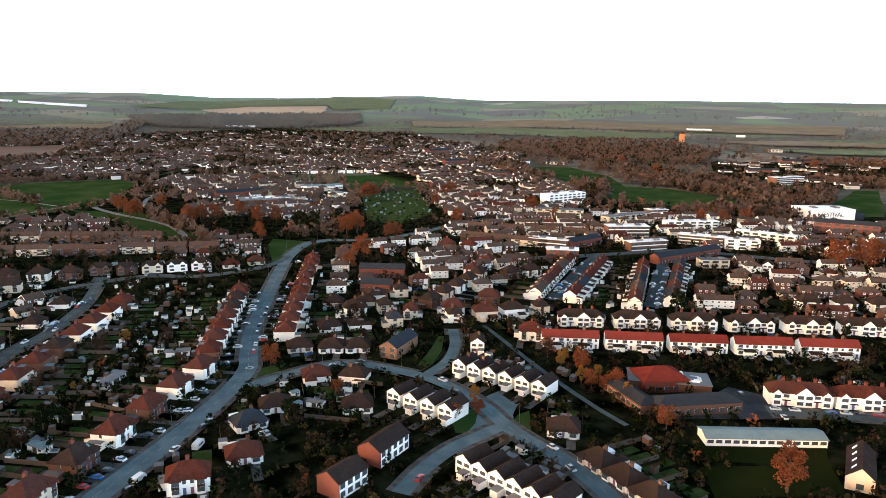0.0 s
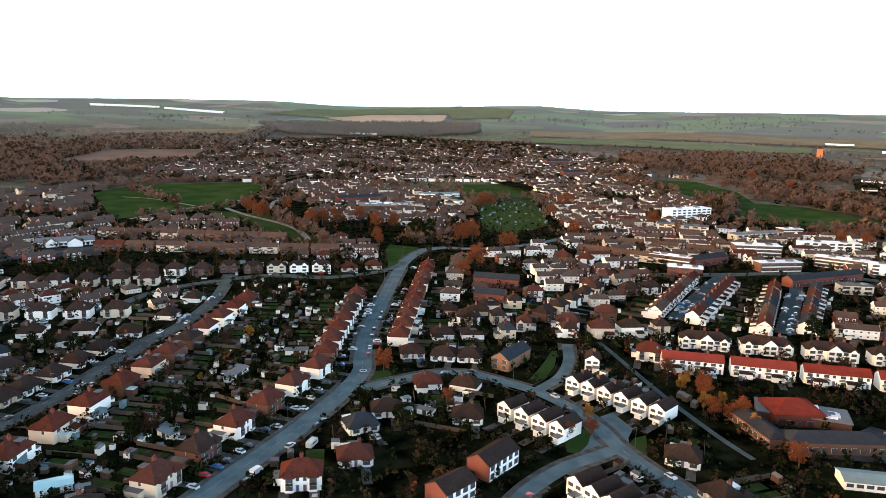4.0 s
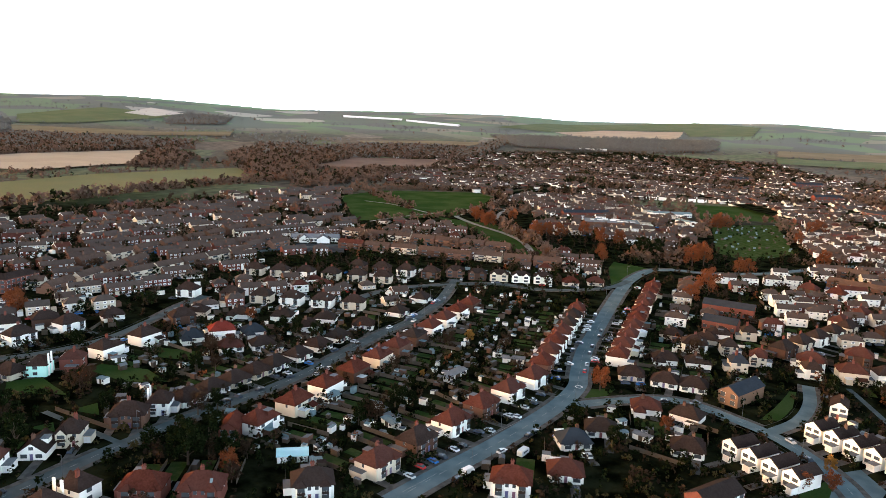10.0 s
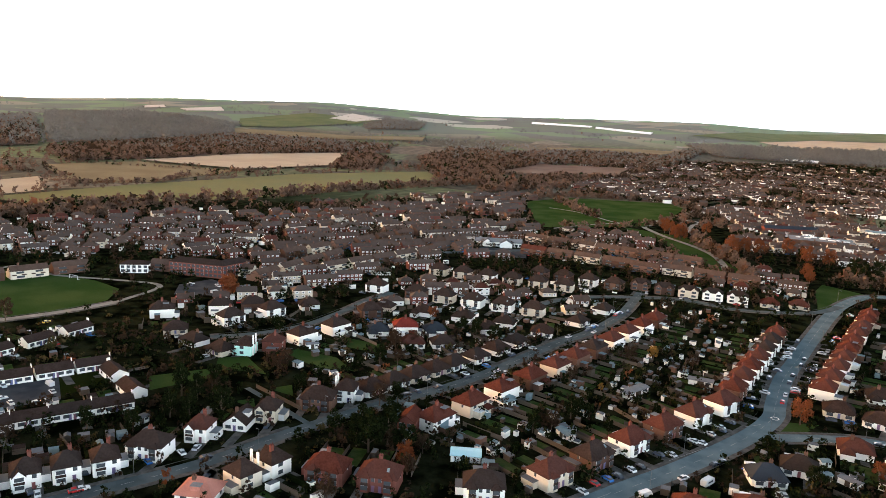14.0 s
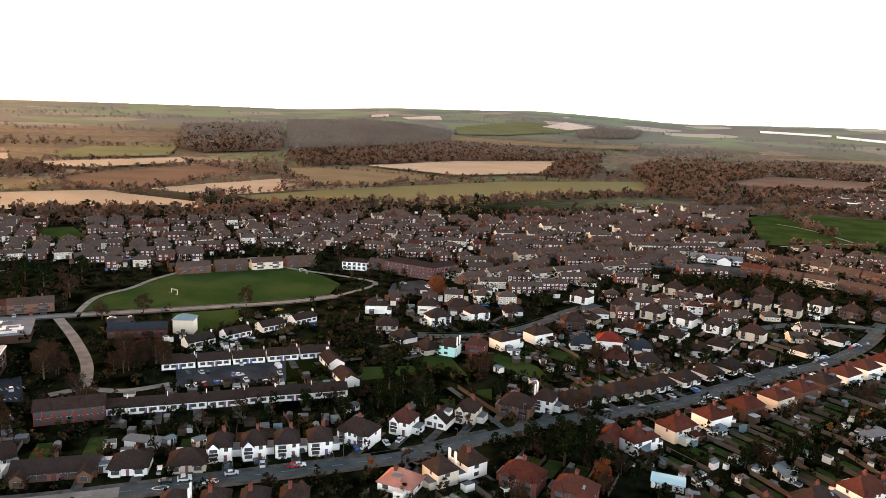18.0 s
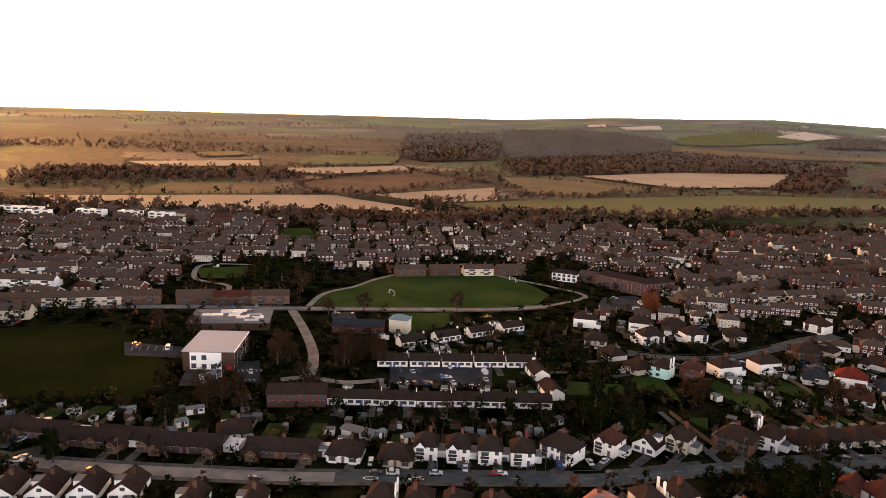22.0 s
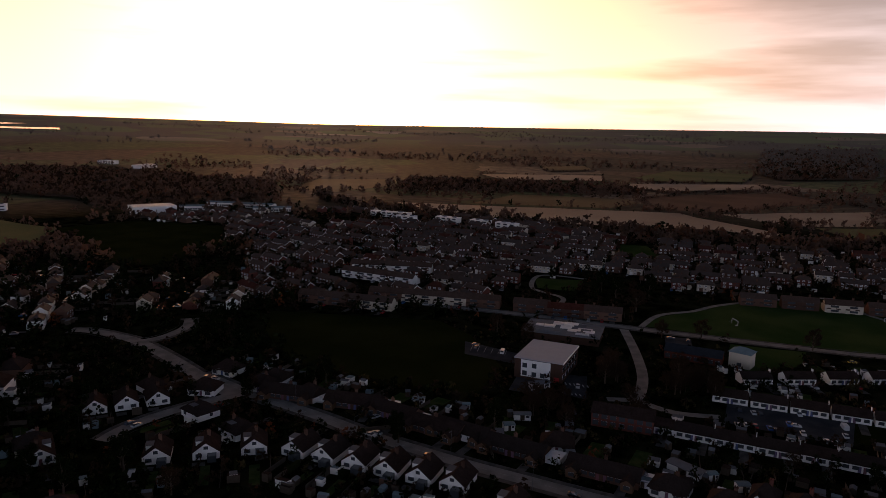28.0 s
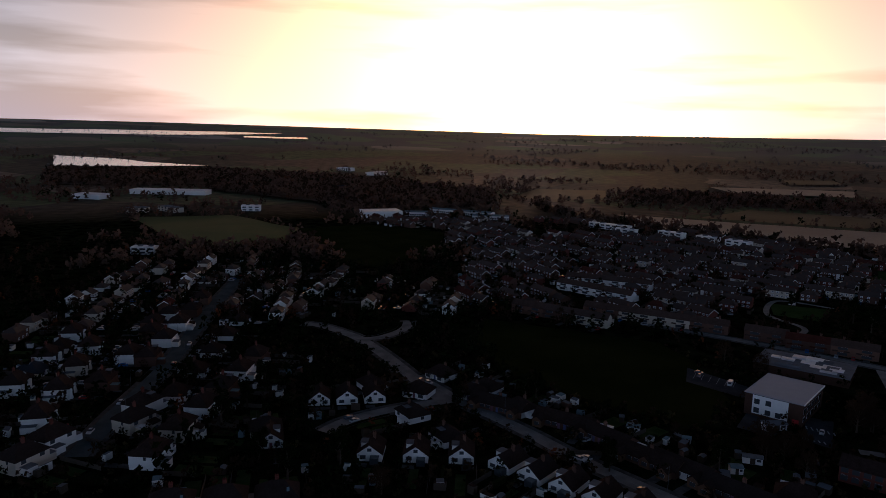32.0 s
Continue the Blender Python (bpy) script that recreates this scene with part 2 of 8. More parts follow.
# The brown wood colour again, greyed to stand for haze over the downs.
material("wood_hill", (0.118, 0.116, 0.106), (0.09, 0.09, 0.088), by="island", spread=0.1, scale=(0.01, 0.2), rough=0.8, gloss=0.03, thin=0.4, haze_sheen=(0.15, (1.0, 0.92, 0.85)))
material("wood_far", (0.112, 0.07, 0.049), (0.076, 0.051, 0.038), by="island", spread=0.15, scale=(0.01, 0.2), rough=0.8, gloss=0.03, thin=0.4, haze_sheen=(0.12, (1.0, 0.82, 0.7)))
material("wood_floor", (0.08, 0.055, 0.04), (0.1, 0.068, 0.048), by="place", spread=0.0, scale=(0.012, 0.3), grain=(0.15, 0.15), rough=0.8, gloss=0.012)
material("field_fleece", (0.85, 0.86, 0.88), (0.75, 0.77, 0.8), by="place", spread=0.0, scale=(0.012, 0.3), grain=(0.05, 0.05), rough=0.8, gloss=0.012)
material("field_chalk", (0.46, 0.41, 0.36), (0.4, 0.36, 0.32), by="place", spread=0.0, scale=(0.012, 0.3), grain=(0.1, 0.1), rough=0.8, gloss=0.012)
material("fence_wood", (0.125, 0.102, 0.08), (0.05, 0.042, 0.036), spread=0.25, grain=(0.2, 0.25))
material("shed_wood", (0.09, 0.065, 0.045), (0.05, 0.042, 0.034), spread=0.3)
material("pale_sheet", (0.17, 0.225, 0.255), (0.13, 0.18, 0.2), spread=0.2, rough=0.7)
material("car_pale", (0.75, 0.76, 0.78), (0.36, 0.38, 0.40), rough=0.25, spread=0.1, grain=(0.02, 0.02))
material("car_dark", (0.02, 0.022, 0.026), (0.05, 0.06, 0.09), rough=0.22, spread=0.2, grain=(0.02, 0.02))
material("car_red", (0.45, 0.02, 0.02), (0.30, 0.03, 0.03), rough=0.25, spread=0.1, grain=(0.02, 0.02))
material("car_blue", (0.02, 0.06, 0.30), (0.03, 0.12, 0.34), rough=0.25, spread=0.1, grain=(0.02, 0.02))
material("tyre", (0.018, 0.018, 0.018), rough=0.9, spread=0.0)
material("metal_grey", (0.1, 0.105, 0.11), rough=0.45, metal=0.6, spread=0.1)


# ---- small building helpers ----
def put(bm, name, mats, parent=None, label=""):
    me = bpy.data.meshes.new(name)
    bm.normal_update()
    bm.to_mesh(me)
    bm.free()
    for k in mats if isinstance(mats, (list, tuple)) else (mats,):
        me.materials.append(MAT[k])
    ob = new(name, me)
    if parent is not None:
        ob.parent = parent
    return tagged(ob, label)


def part(name, bm, mats, parent, label=""):
    return put(bm, name, mats, parent, label)


def solid(bm, verts, faces, mat=0):
    vs = [bm.verts.new(v) for v in verts]
    for f in faces:
        bm.faces.new([vs[i] for i in f]).material_index = mat
    return bm


BOX = ((0, 3, 2, 1), (4, 5, 6, 7), (0, 1, 5, 4), (1, 2, 6, 5), (2, 3, 7, 6), (3, 0, 4, 7))


def box(bm, x0, x1, y0, y1, z0, z1, mat=0):
    return solid(bm, [(x0, y0, z0), (x1, y0, z0), (x1, y1, z0), (x0, y1, z0), (x0, y0, z1), (x1, y0, z1), (x1, y1, z1), (x0, y1, z1)], BOX, mat)


def hip(bm, x0, x1, y0, y1, ze, zr, over=0.4, mat=0, gable0=False, gable1=False):
    """A ridged roof along x over a rectangle, hipped at each end unless that end is a gable; 0.2 m thick at the eaves."""
    a0, a1, b0, b1 = x0 - over, x1 + over, y0 - over, y1 + over
    h, ym = (b1 - b0) / 2, (y0 + y1) / 2
    if (a1 - a0) / 2 < h and not gable0 and not gable1:
        h = (a1 - a0) / 2 - 0.1
    r0, r1 = (a0 if gable0 else a0 + h * 0.9), (a1 if gable1 else a1 - h * 0.9)
    v = [(a0, b0, ze), (a1, b0, ze), (a1, b1, ze), (a0, b1, ze), (r0, ym, zr), (r1, ym, zr)]
    v += [(p[0], p[1], p[2] - 0.2) for p in v[:4]]
    f = [(0, 1, 5, 4), (2, 3, 4, 5), (6, 7, 1, 0), (8, 9, 3, 2)]
    if gable0 or gable1:
        v += [(r0, ym, zr - 0.2), (r1, ym, zr - 0.2)]
        f += [(7, 6, 10, 11), (9, 8, 11, 10)]
        f += [(0, 4, 10, 6), (4, 3, 9, 10)] if gable0 else [(3, 0, 4), (9, 6, 0, 3)]
        f += [(5, 1, 7, 11), (2, 5, 11, 8)] if gable1 else [(1, 2, 5), (7, 8, 2, 1)]
    else:
        f += [(1, 2, 5), (3, 0, 4), (7, 8, 2, 1), (9, 6, 0, 3), (9, 8, 7, 6)]
    return solid(bm, v, f, mat)


def gabled_walls(bm, x0, x1, y0, y1, ze, zr, mat=0):
    """Walls with a gable at both x ends."""
    ym = (y0 + y1) / 2
    v = [(x0, y0, 0), (x1, y0, 0), (x1, y1, 0), (x0, y1, 0), (x0, y0, ze), (x1, y0, ze), (x1, y1, ze), (x0, y1, ze), (x0, ym, zr - 0.15), (x1, ym, zr - 0.15)]
    f = [(0, 3, 2, 1), (0, 1, 5, 4), (2, 3, 7, 6), (1, 2, 6, 9, 5), (3, 0, 4, 8, 7), (4, 5, 9, 8), (6, 7, 8, 9)]
    return solid(bm, v, f, mat)


def window(parent, x, y, z, w, h, face, near):
    """A casement window on a wall whose outer face stands at y (face 'f', 'b') or at x (face 'l', 'r'): one frame with sunk panes."""
    c, s = {"f": (1, 0), "r": (0, 1), "b": (-1, 0), "l": (0, -1)}[face]
    bm = bmesh.new()
    n = max(2, round(w / 0.8)) if near else 2
    front, back = [], []
    for k in range(n + 1):
        u = -w / 2 - 0.08 + (w + 0.16) * k / n
        px, py = x + u * c + 0.07 * s, y + u * s - 0.07 * c
        qx, qy = x + u * c - 0.03 * s, y + u * s + 0.03 * c
        front.append([bm.verts.new((px, py, q)) for q in (z - h / 2 - 0.08, z + h / 2 + 0.08)])
        back.append([bm.verts.new((qx, qy, q)) for q in (z - h / 2 - 0.08, z + h / 2 + 0.08)])
    panes = [bm.faces.new((a[0], b[0], b[1], a[1])) for a, b in zip(front, front[1:])]
    for a, b, p, q in zip(front, front[1:], back, back[1:]):
        bm.faces.new((a[1], b[1], q[1], p[1]))
        bm.faces.new((b[0], a[0], p[0], q[0]))
    for a, p, flip in ((front[0], back[0], 1), (front[-1], back[-1], 0)):
        bm.faces.new((a[0], a[1], p[1], p[0]) if flip else (p[0], p[1], a[1], a[0]))
    got = bmesh.ops.inset_individual(bm, faces=panes, thickness=0.13, depth=-0.05)
    for f in panes:
        f.material_index = 1
    part("window", bm, ("frame_white", "glass"), parent)


def door(parent, x, y, w=1.0, h=2.1, mat="door_paint", name="door"):
    bm = bmesh.new()
    box(bm, x - w / 2, x + w / 2, y - 0.06, y + 0.05, 0.05, h)
    box(bm, x - w / 2 - 0.08, x + w / 2 + 0.08, y - 0.04, y + 0.05, h, h + 0.1)
    part(name, bm, mat, parent)


def chimney(parent, x, y, z0, z1, mat):
    bm = bmesh.new()
    box(bm, x - 0.55, x + 0.55, y - 0.4, y + 0.4, z0, z1)
    box(bm, x - 0.65, x + 0.65, y - 0.5, y + 0.5, z1, z1 + 0.18)
    for k in (-0.3, 0.3):
        bmesh.ops.create_cone(bm, cap_ends=True, segments=7, radius1=0.16, radius2=0.13, depth=0.6, matrix=pose(x + k, y, z1 + 0.45))
    part("chimney", bm, mat, parent)


ROOF_WORD = {"roof_bright": "bright red tile", "roof_red": "red tile", "roof_brown": "brown tile", "roof_tan": "light brown tile", "roof_slate": "grey slate", "roof_pink": "salmon tile"}
WALL_WORD = {"render_white": "white-rendered", "render_cream": "cream-rendered", "brick_brown": "brown brick", "brick_red": "red brick", "brick_orange": "orange brick", "render_mint": "pale mint"}


def slope(bm, x0, x1, y0, y1, z0, z1, mat=0):
    """A single pitch from y0 (at z0) to y1 (at z1), 0.15 m thick."""
    v = [(x0, y0, z0), (x1, y0, z0), (x1, y1, z1), (x0, y1, z1)]
    return solid(bm, v + [(a, b, c - 0.15) for a, b, c in v], [(0, 1, 2, 3), (7, 6, 5, 4), (0, 4, 5, 1), (1, 5, 6, 2), (2, 6, 7, 3), (3, 7, 4, 0)], mat)


def ridge_tiles(bm, x0, x1, z, mat=0):
    box(bm, x0, x1, -0.16, 0.16, z - 0.1, z + 0.1, mat)


def house_semi(e, roof, wall, near, v=0):
    """A pair under one deep hipped roof, with two-storey bays, a side garage and one of three kinds of rear addition."""
    w, d, ze, zr = 12.4, 9.2, 5.0, 8.8
    walls = box(bmesh.new(), -w / 2, w / 2, -d / 2, d / 2, 0, ze)
    tiles = hip(bmesh.new(), -w / 2, w / 2, -d / 2, d / 2, ze, zr, 0.45)
    ridge_tiles(tiles, -1.7, 1.7, zr)
    if v == 1:
        box(tiles, -3.4, -0.6, 1.4, d / 2 - 0.9, ze + 0.9, zr - 1.1, 0)
        box(tiles, -3.5, -0.5, 1.3, d / 2 - 0.8, zr - 1.1, zr - 0.95, 1)
    elif v == 2:
        box(walls, -5.4, -1.4, d / 2, d / 2 + 3.0, 0, 2.3)
        slope(tiles, -5.6, -1.2, d / 2 + 3.2, d / 2, 2.3, 3.2)
    if v == 0 and near:
        for x in (2.8,):
            solid(tiles, [(x, -3.2, ze + 1.5), (x + 0.8, -3.2, ze + 1.5), (x + 0.8, -2.2, ze + 2.35), (x, -2.2, ze + 2.35)], [(0, 1, 2, 3)], 2)
    part("wall", walls, wall, e)
    part("roof", tiles, (roof, "roof_felt", "pale_sheet"), e)
    chimney(e, 0, 0.3, zr - 1.2, zr + 1.1, "brick_red")
    for s in (-1, 1):
        bm = solid(bmesh.new(), [(s * 3.6 + a, b, c) for c in (0, ze - 0.1) for a, b in ((-1.6, -d / 2), (-1.1, -d / 2 - 0.9), (1.1, -d / 2 - 0.9), (1.6, -d / 2))], [(0, 1, 5, 4), (1, 2, 6, 5), (2, 3, 7, 6), (4, 5, 6, 7)])
        box(bm, s * 3.6 - 1.12, s * 3.6 + 1.12, -d / 2 - 0.96, -d / 2 - 0.9, 2.35, 3.3, 1)
        bay = part("bay", bm, (wall, "roof_brown"), e)
        part("bay_roof", hip(bmesh.new(), s * 3.6 - 1.5, s * 3.6 + 1.5, -d / 2 - 0.9, -d / 2 + 2.2, ze - 0.05, ze + 1.3, 0.25), roof, bay)
        for z in (1.6, 4.1):
            window(e, s * 3.6, -d / 2 - 0.9, z, 2.0, 1.3, "f", near)
        if near > 1:
            window(e, s * 3.4, d / 2, 4.0, 1.7, 1.2, "b", near)
            window(e, s * 1.1, -d / 2, 4.1, 0.9, 1.1, "f", near)
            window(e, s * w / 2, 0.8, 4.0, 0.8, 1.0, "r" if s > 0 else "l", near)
            door(e, s * 1.1, -d / 2)
    if not near:
        return
    bm = box(bmesh.new(), -w / 2 - 2.5, -w / 2 - 0.01, -0.5, d / 2, 0, 2.5)
    side = part("garage", bm, wall, e)
    part("garage_roof", box(bmesh.new(), -w / 2 - 2.6, -w / 2 - 0.01, -0.7, d / 2 + 0.1, 2.5, 2.65), "roof_felt", side)
    wide = (3.8, 2.6, 3.2)[v]
    part("rear_extension", box(bmesh.new(), 1.0, 1.0 + wide, d / 2, d / 2 + 3.2, 0, 2.7), ("render_white", "brick_brown", wall)[v], e)
    part("extension_roof", box(bmesh.new(), 0.85, 1.15 + wide, d / 2, d / 2 + 3.35, 2.7, 2.86), ("roof_felt", "pale_sheet", "roof_white")[v], e)


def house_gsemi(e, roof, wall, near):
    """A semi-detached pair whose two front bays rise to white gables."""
    w, d, ze, zr = 13.0, 8.0, 5.2, 8.2
    part("wall", box(bmesh.new(), -w / 2, w / 2, -d / 2, d / 2, 0, ze), wall, e)
    part("roof", hip(bmesh.new(), -w / 2, w / 2, -d / 2, d / 2, ze, zr), roof, e)
    chimney(e, 0, 0.6, zr - 1.2, zr + 1.0, "brick_brown")
    for s in (-1, 1):
        turn = pose(s * 3.6, -d / 2, 0, 0, 0, -90)
        bm = gabled_walls(bmesh.new(), -3.0, 1.0, -1.9, 1.9, ze, ze + 2.0)
        bmesh.ops.transform(bm, matrix=turn, verts=bm.verts)
        wing = part("gable_wing", bm, wall, e)
        bm = hip(bmesh.new(), -3.4, 1.0, -1.9, 1.9, ze, ze + 2.1, 0.25, 0, True, True)
        bmesh.ops.transform(bm, matrix=turn, verts=bm.verts)
        part("gable_roof", bm, roof, wing)
        for z in (1.6, 4.1):
            window(e, s * 3.6, -d / 2 - 1.0, z, 2.6, 1.3, "f", near)
        if near:
            window(e, s * 1.0, -d / 2, 4.1, 0.9, 1.1, "f", near)
            door(e, s * 1.0, -d / 2)
        if near > 1:
            window(e, s * 3.4, d / 2, 4.1, 1.7, 1.2, "b", near)


def house_det(e, roof, wall, near, v=0):
    """A narrow detached house with a deep hipped roof and a tile-hung bay; some have two tall white stacks, some a front gable."""
    w, d, ze, zr = 7.8, 9.0, 5.1, 8.7
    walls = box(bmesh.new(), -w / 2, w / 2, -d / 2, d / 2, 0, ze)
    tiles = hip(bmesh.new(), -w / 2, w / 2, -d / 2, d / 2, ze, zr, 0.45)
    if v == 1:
        turn = pose(-1.7, -d / 2, 0, 0, 0, -90)
        bm = gabled_walls(bmesh.new(), -2.6, 0.85, -1.7, 1.7, ze - 0.3, ze + 1.7)
        bmesh.ops.transform(bm, matrix=turn, verts=bm.verts)
        wing = part("gable_wing", bm, wall, e)
        bm = hip(bmesh.new(), -2.9, 0.85, -1.7, 1.7, ze - 0.3, ze + 1.8, 0.25, 0, True, True)
        bmesh.ops.transform(bm, matrix=turn, verts=bm.verts)
        part("gable_roof", bm, roof, wing)
    if v == 2:
        for y in (-1.2, 2.0):
            part("tall_chimney", box(bmesh.new(), -w / 2 - 0.5, -w / 2 - 0.01, y - 0.45, y + 0.45, 0, zr + 0.9), "render_white", e, "tall white chimney stack")
    else:
        chimney(e, 1.2, 1.0, zr - 1.6, zr + 0.9, "brick_red")
    part("wall", walls, wall, e)
    part("roof", tiles, roof, e)
    bay = part("bay", box(bmesh.new(), -3.2, -0.2, -d / 2 - 0.8, -d / 2, 0, ze - 0.4), wall, e)
    part("bay_apron", box(bmesh.new(), -3.15, -0.25, -d / 2 - 0.86, -d / 2 - 0.8, 2.35, 3.25), "roof_brown", bay)
    for z in (1.55, 4.1):
        window(e, -1.7, -d / 2 - 0.86, z, 2.3, 1.1, "f", near)
        window(e, 0.5, d / 2, z, 1.7, 1.2, "b", near)
    window(e, 2.2, -d / 2, 4.1, 1.1, 1.1, "f", near)
    window(e, w / 2, 0.5, 4.0, 0.8, 1.0, "r", near)
    door(e, 1.9, -d / 2)
    side = part("garage", box(bmesh.new(), w / 2 + 0.01, w / 2 + 2.7, -1.5, 3.6, 0, 2.5), wall, e)
    part("garage_roof", box(bmesh.new(), w / 2 + 0.01, w / 2 + 2.8, -1.7, 3.7, 2.5, 2.65), "roof_felt", side)
    door(e, w / 2 + 1.35, -1.5, 2.2, 2.1, "garage_white", "garage_door")


def house_bung(e, roof, wall, near, v=0):
    """A wide hipped bungalow with two low bays; some have a rear wing or a side dormer in the roof."""
    w, d, ze, zr = 11.4, 9.4, 2.7, 6.3
    walls = box(bmesh.new(), -w / 2, w / 2, -d / 2, d / 2, 0, ze)
    tiles = hip(bmesh.new(), -w / 2, w / 2, -d / 2, d / 2, ze, zr, 0.5)
    ridge_tiles(tiles, -1.2, 1.2, zr)
    if v == 1:
        box(tiles, -1.6, 1.4, 1.2, d / 2 - 0.9, ze + 0.5, zr - 1.2, 0)
        box(tiles, -1.7, 1.5, 1.1, d / 2 - 0.8, zr - 1.2, zr - 1.05, 1)
    elif v == 2:
        box(walls, 0.6, 5.0, d / 2, d / 2 + 3.6, 0, ze - 0.2)
        hip(tiles, 0.6, 5.0, d / 2 - 2.2, d / 2 + 3.6, ze - 0.2, ze + 1.5, 0.3)
    part("wall", walls, wall, e)
    part("roof", tiles, (roof, "roof_felt"), e)
    chimney(e, 1.5, 0.8, zr - 1.4, zr + 0.7, "brick_brown")
    for s in (-1, 1):
        bay = part("bay", box(bmesh.new(), s * 3.4 - 1.4, s * 3.4 + 1.4, -d / 2 - 0.8, -d / 2, 0, ze - 0.2), wall, e)
        part("bay_roof", hip(bmesh.new(), s * 3.4 - 1.4, s * 3.4 + 1.4, -d / 2 - 0.8, -d / 2 + 2.4, ze - 0.15, ze + 1.0, 0.25), roof, bay)
        window(e, s * 3.4, -d / 2 - 0.8, 1.55, 2.2, 1.2, "f", near)
        if near > 1:
            window(e, s * 3.0, d / 2, 1.55, 1.8, 1.2, "b", near)
        if near > 1:
            window(e, s * w / 2, -1.0, 1.6, 1.2, 1.1, "r" if s > 0 else "l", near)
    if not near:
        return
    door(e, 0, -d / 2)
    if near < 2:
        return
    part("rear_extension", box(bmesh.new(), -4.6, -1.2, d / 2, d / 2 + 3.0, 0, 2.5), "render_white", e)
    part("extension_roof", box(bmesh.new(), -4.7, -1.1, d / 2, d / 2 + 3.1, 2.5, 2.65), "roof_white", e)


def house_gbung(e, roof, wall, near):
    """A bungalow with its ridge away from the road, white gables at both ends and a flat dormer."""
    w, d, ze, zr = 8.6, 11.5, 2.6, 6.0
    turn = pose(0, 0, 0, 0, 0, 90)
    bm = gabled_walls(bmesh.new(), -d / 2, d / 2, -w / 2, w / 2, ze, zr)
    bmesh.ops.transform(bm, matrix=turn, verts=bm.verts)
    part("wall", bm, wall, e)
    bm = hip(bmesh.new(), -d / 2, d / 2, -w / 2, w / 2, ze, zr, 0.35, 0, True, True)
    bmesh.ops.transform(bm, matrix=turn, verts=bm.verts)
    part("roof", bm, roof, e)
    chimney(e, -0.8, -1.5, zr - 0.9, zr + 0.9, "brick_brown")
    for y, f in ((-d / 2, "f"), (d / 2, "b")):
        for x in (-2.3, 2.3):
            window(e, x, y, 1.5, 1.9, 1.2, f, near)
        window(e, 0, y, 4.1, 1.3, 1.0, f, near)
    if near > 1:
        dormer = part("dormer", box(bmesh.new(), 1.0, 3.4, -1.0, 2.4, 3.2, 5.2), "render_white", e)
        part("dormer_roof", box(bmesh.new(), 0.8, 3.6, -1.2, 2.6, 5.2, 5.35), "roof_felt", dormer)
        part("conservatory", box(bmesh.new(), -3.4, -0.4, d / 2 + 0.01, d / 2 + 2.8, 0, 2.3), "glass", e, "dark glazed conservatory")
        door(e, 0, -d / 2)


def house_gable(e, roof, wall, near):
    """A narrow house with its white gable to the front and a garage porch before it."""
    w, d, ze, zr = 6.5, 11.0, 5.2, 7.6
    turn = pose(0, 0, 0, 0, 0, 90)
    bm = gabled_walls(bmesh.new(), -d / 2, d / 2, -w / 2, w / 2, ze, zr)
    bmesh.ops.transform(bm, matrix=turn, verts=bm.verts)
    part("wall", bm, wall, e)
    bm = hip(bmesh.new(), -d / 2, d / 2, -w / 2, w / 2, ze, zr, 0.3, 0, True, True)
    bmesh.ops.transform(bm, matrix=turn, verts=bm.verts)
    part("roof", bm, roof, e)
    if near == 1:
        chimney(e, 0.6, 1.0, zr - 0.8, zr + 0.6, "brick_brown")
    window(e, -1.5, -d / 2, 4.0, 1.9, 1.1, "f", near)
    window(e, 1.5, -d / 2, 4.0, 1.9, 1.1, "f", near)
    window(e, -1.6, -d / 2, 1.6, 1.9, 1.3, "f", near)
    window(e, 1.5, d / 2, 4.0, 1.7, 1.1, "b", near)
    window(e, -1.5, d / 2, 4.0, 1.7, 1.1, "b", near)
    porch = part("garage", box(bmesh.new(), 0.3, 3.1, -d / 2 - 3.4, -d / 2 - 0.01, 0, 2.5), wall, e)
    part("garage_roof", box(bmesh.new(), 0.2, 3.2, -d / 2 - 3.6, -d / 2 - 0.01, 2.5, 2.68), "roof_felt", porch)
    door(e, 1.7, -d / 2 - 3.4, 2.2, 2.1, "garage_white", "garage_door")
    door(e, -0.2, -d / 2)


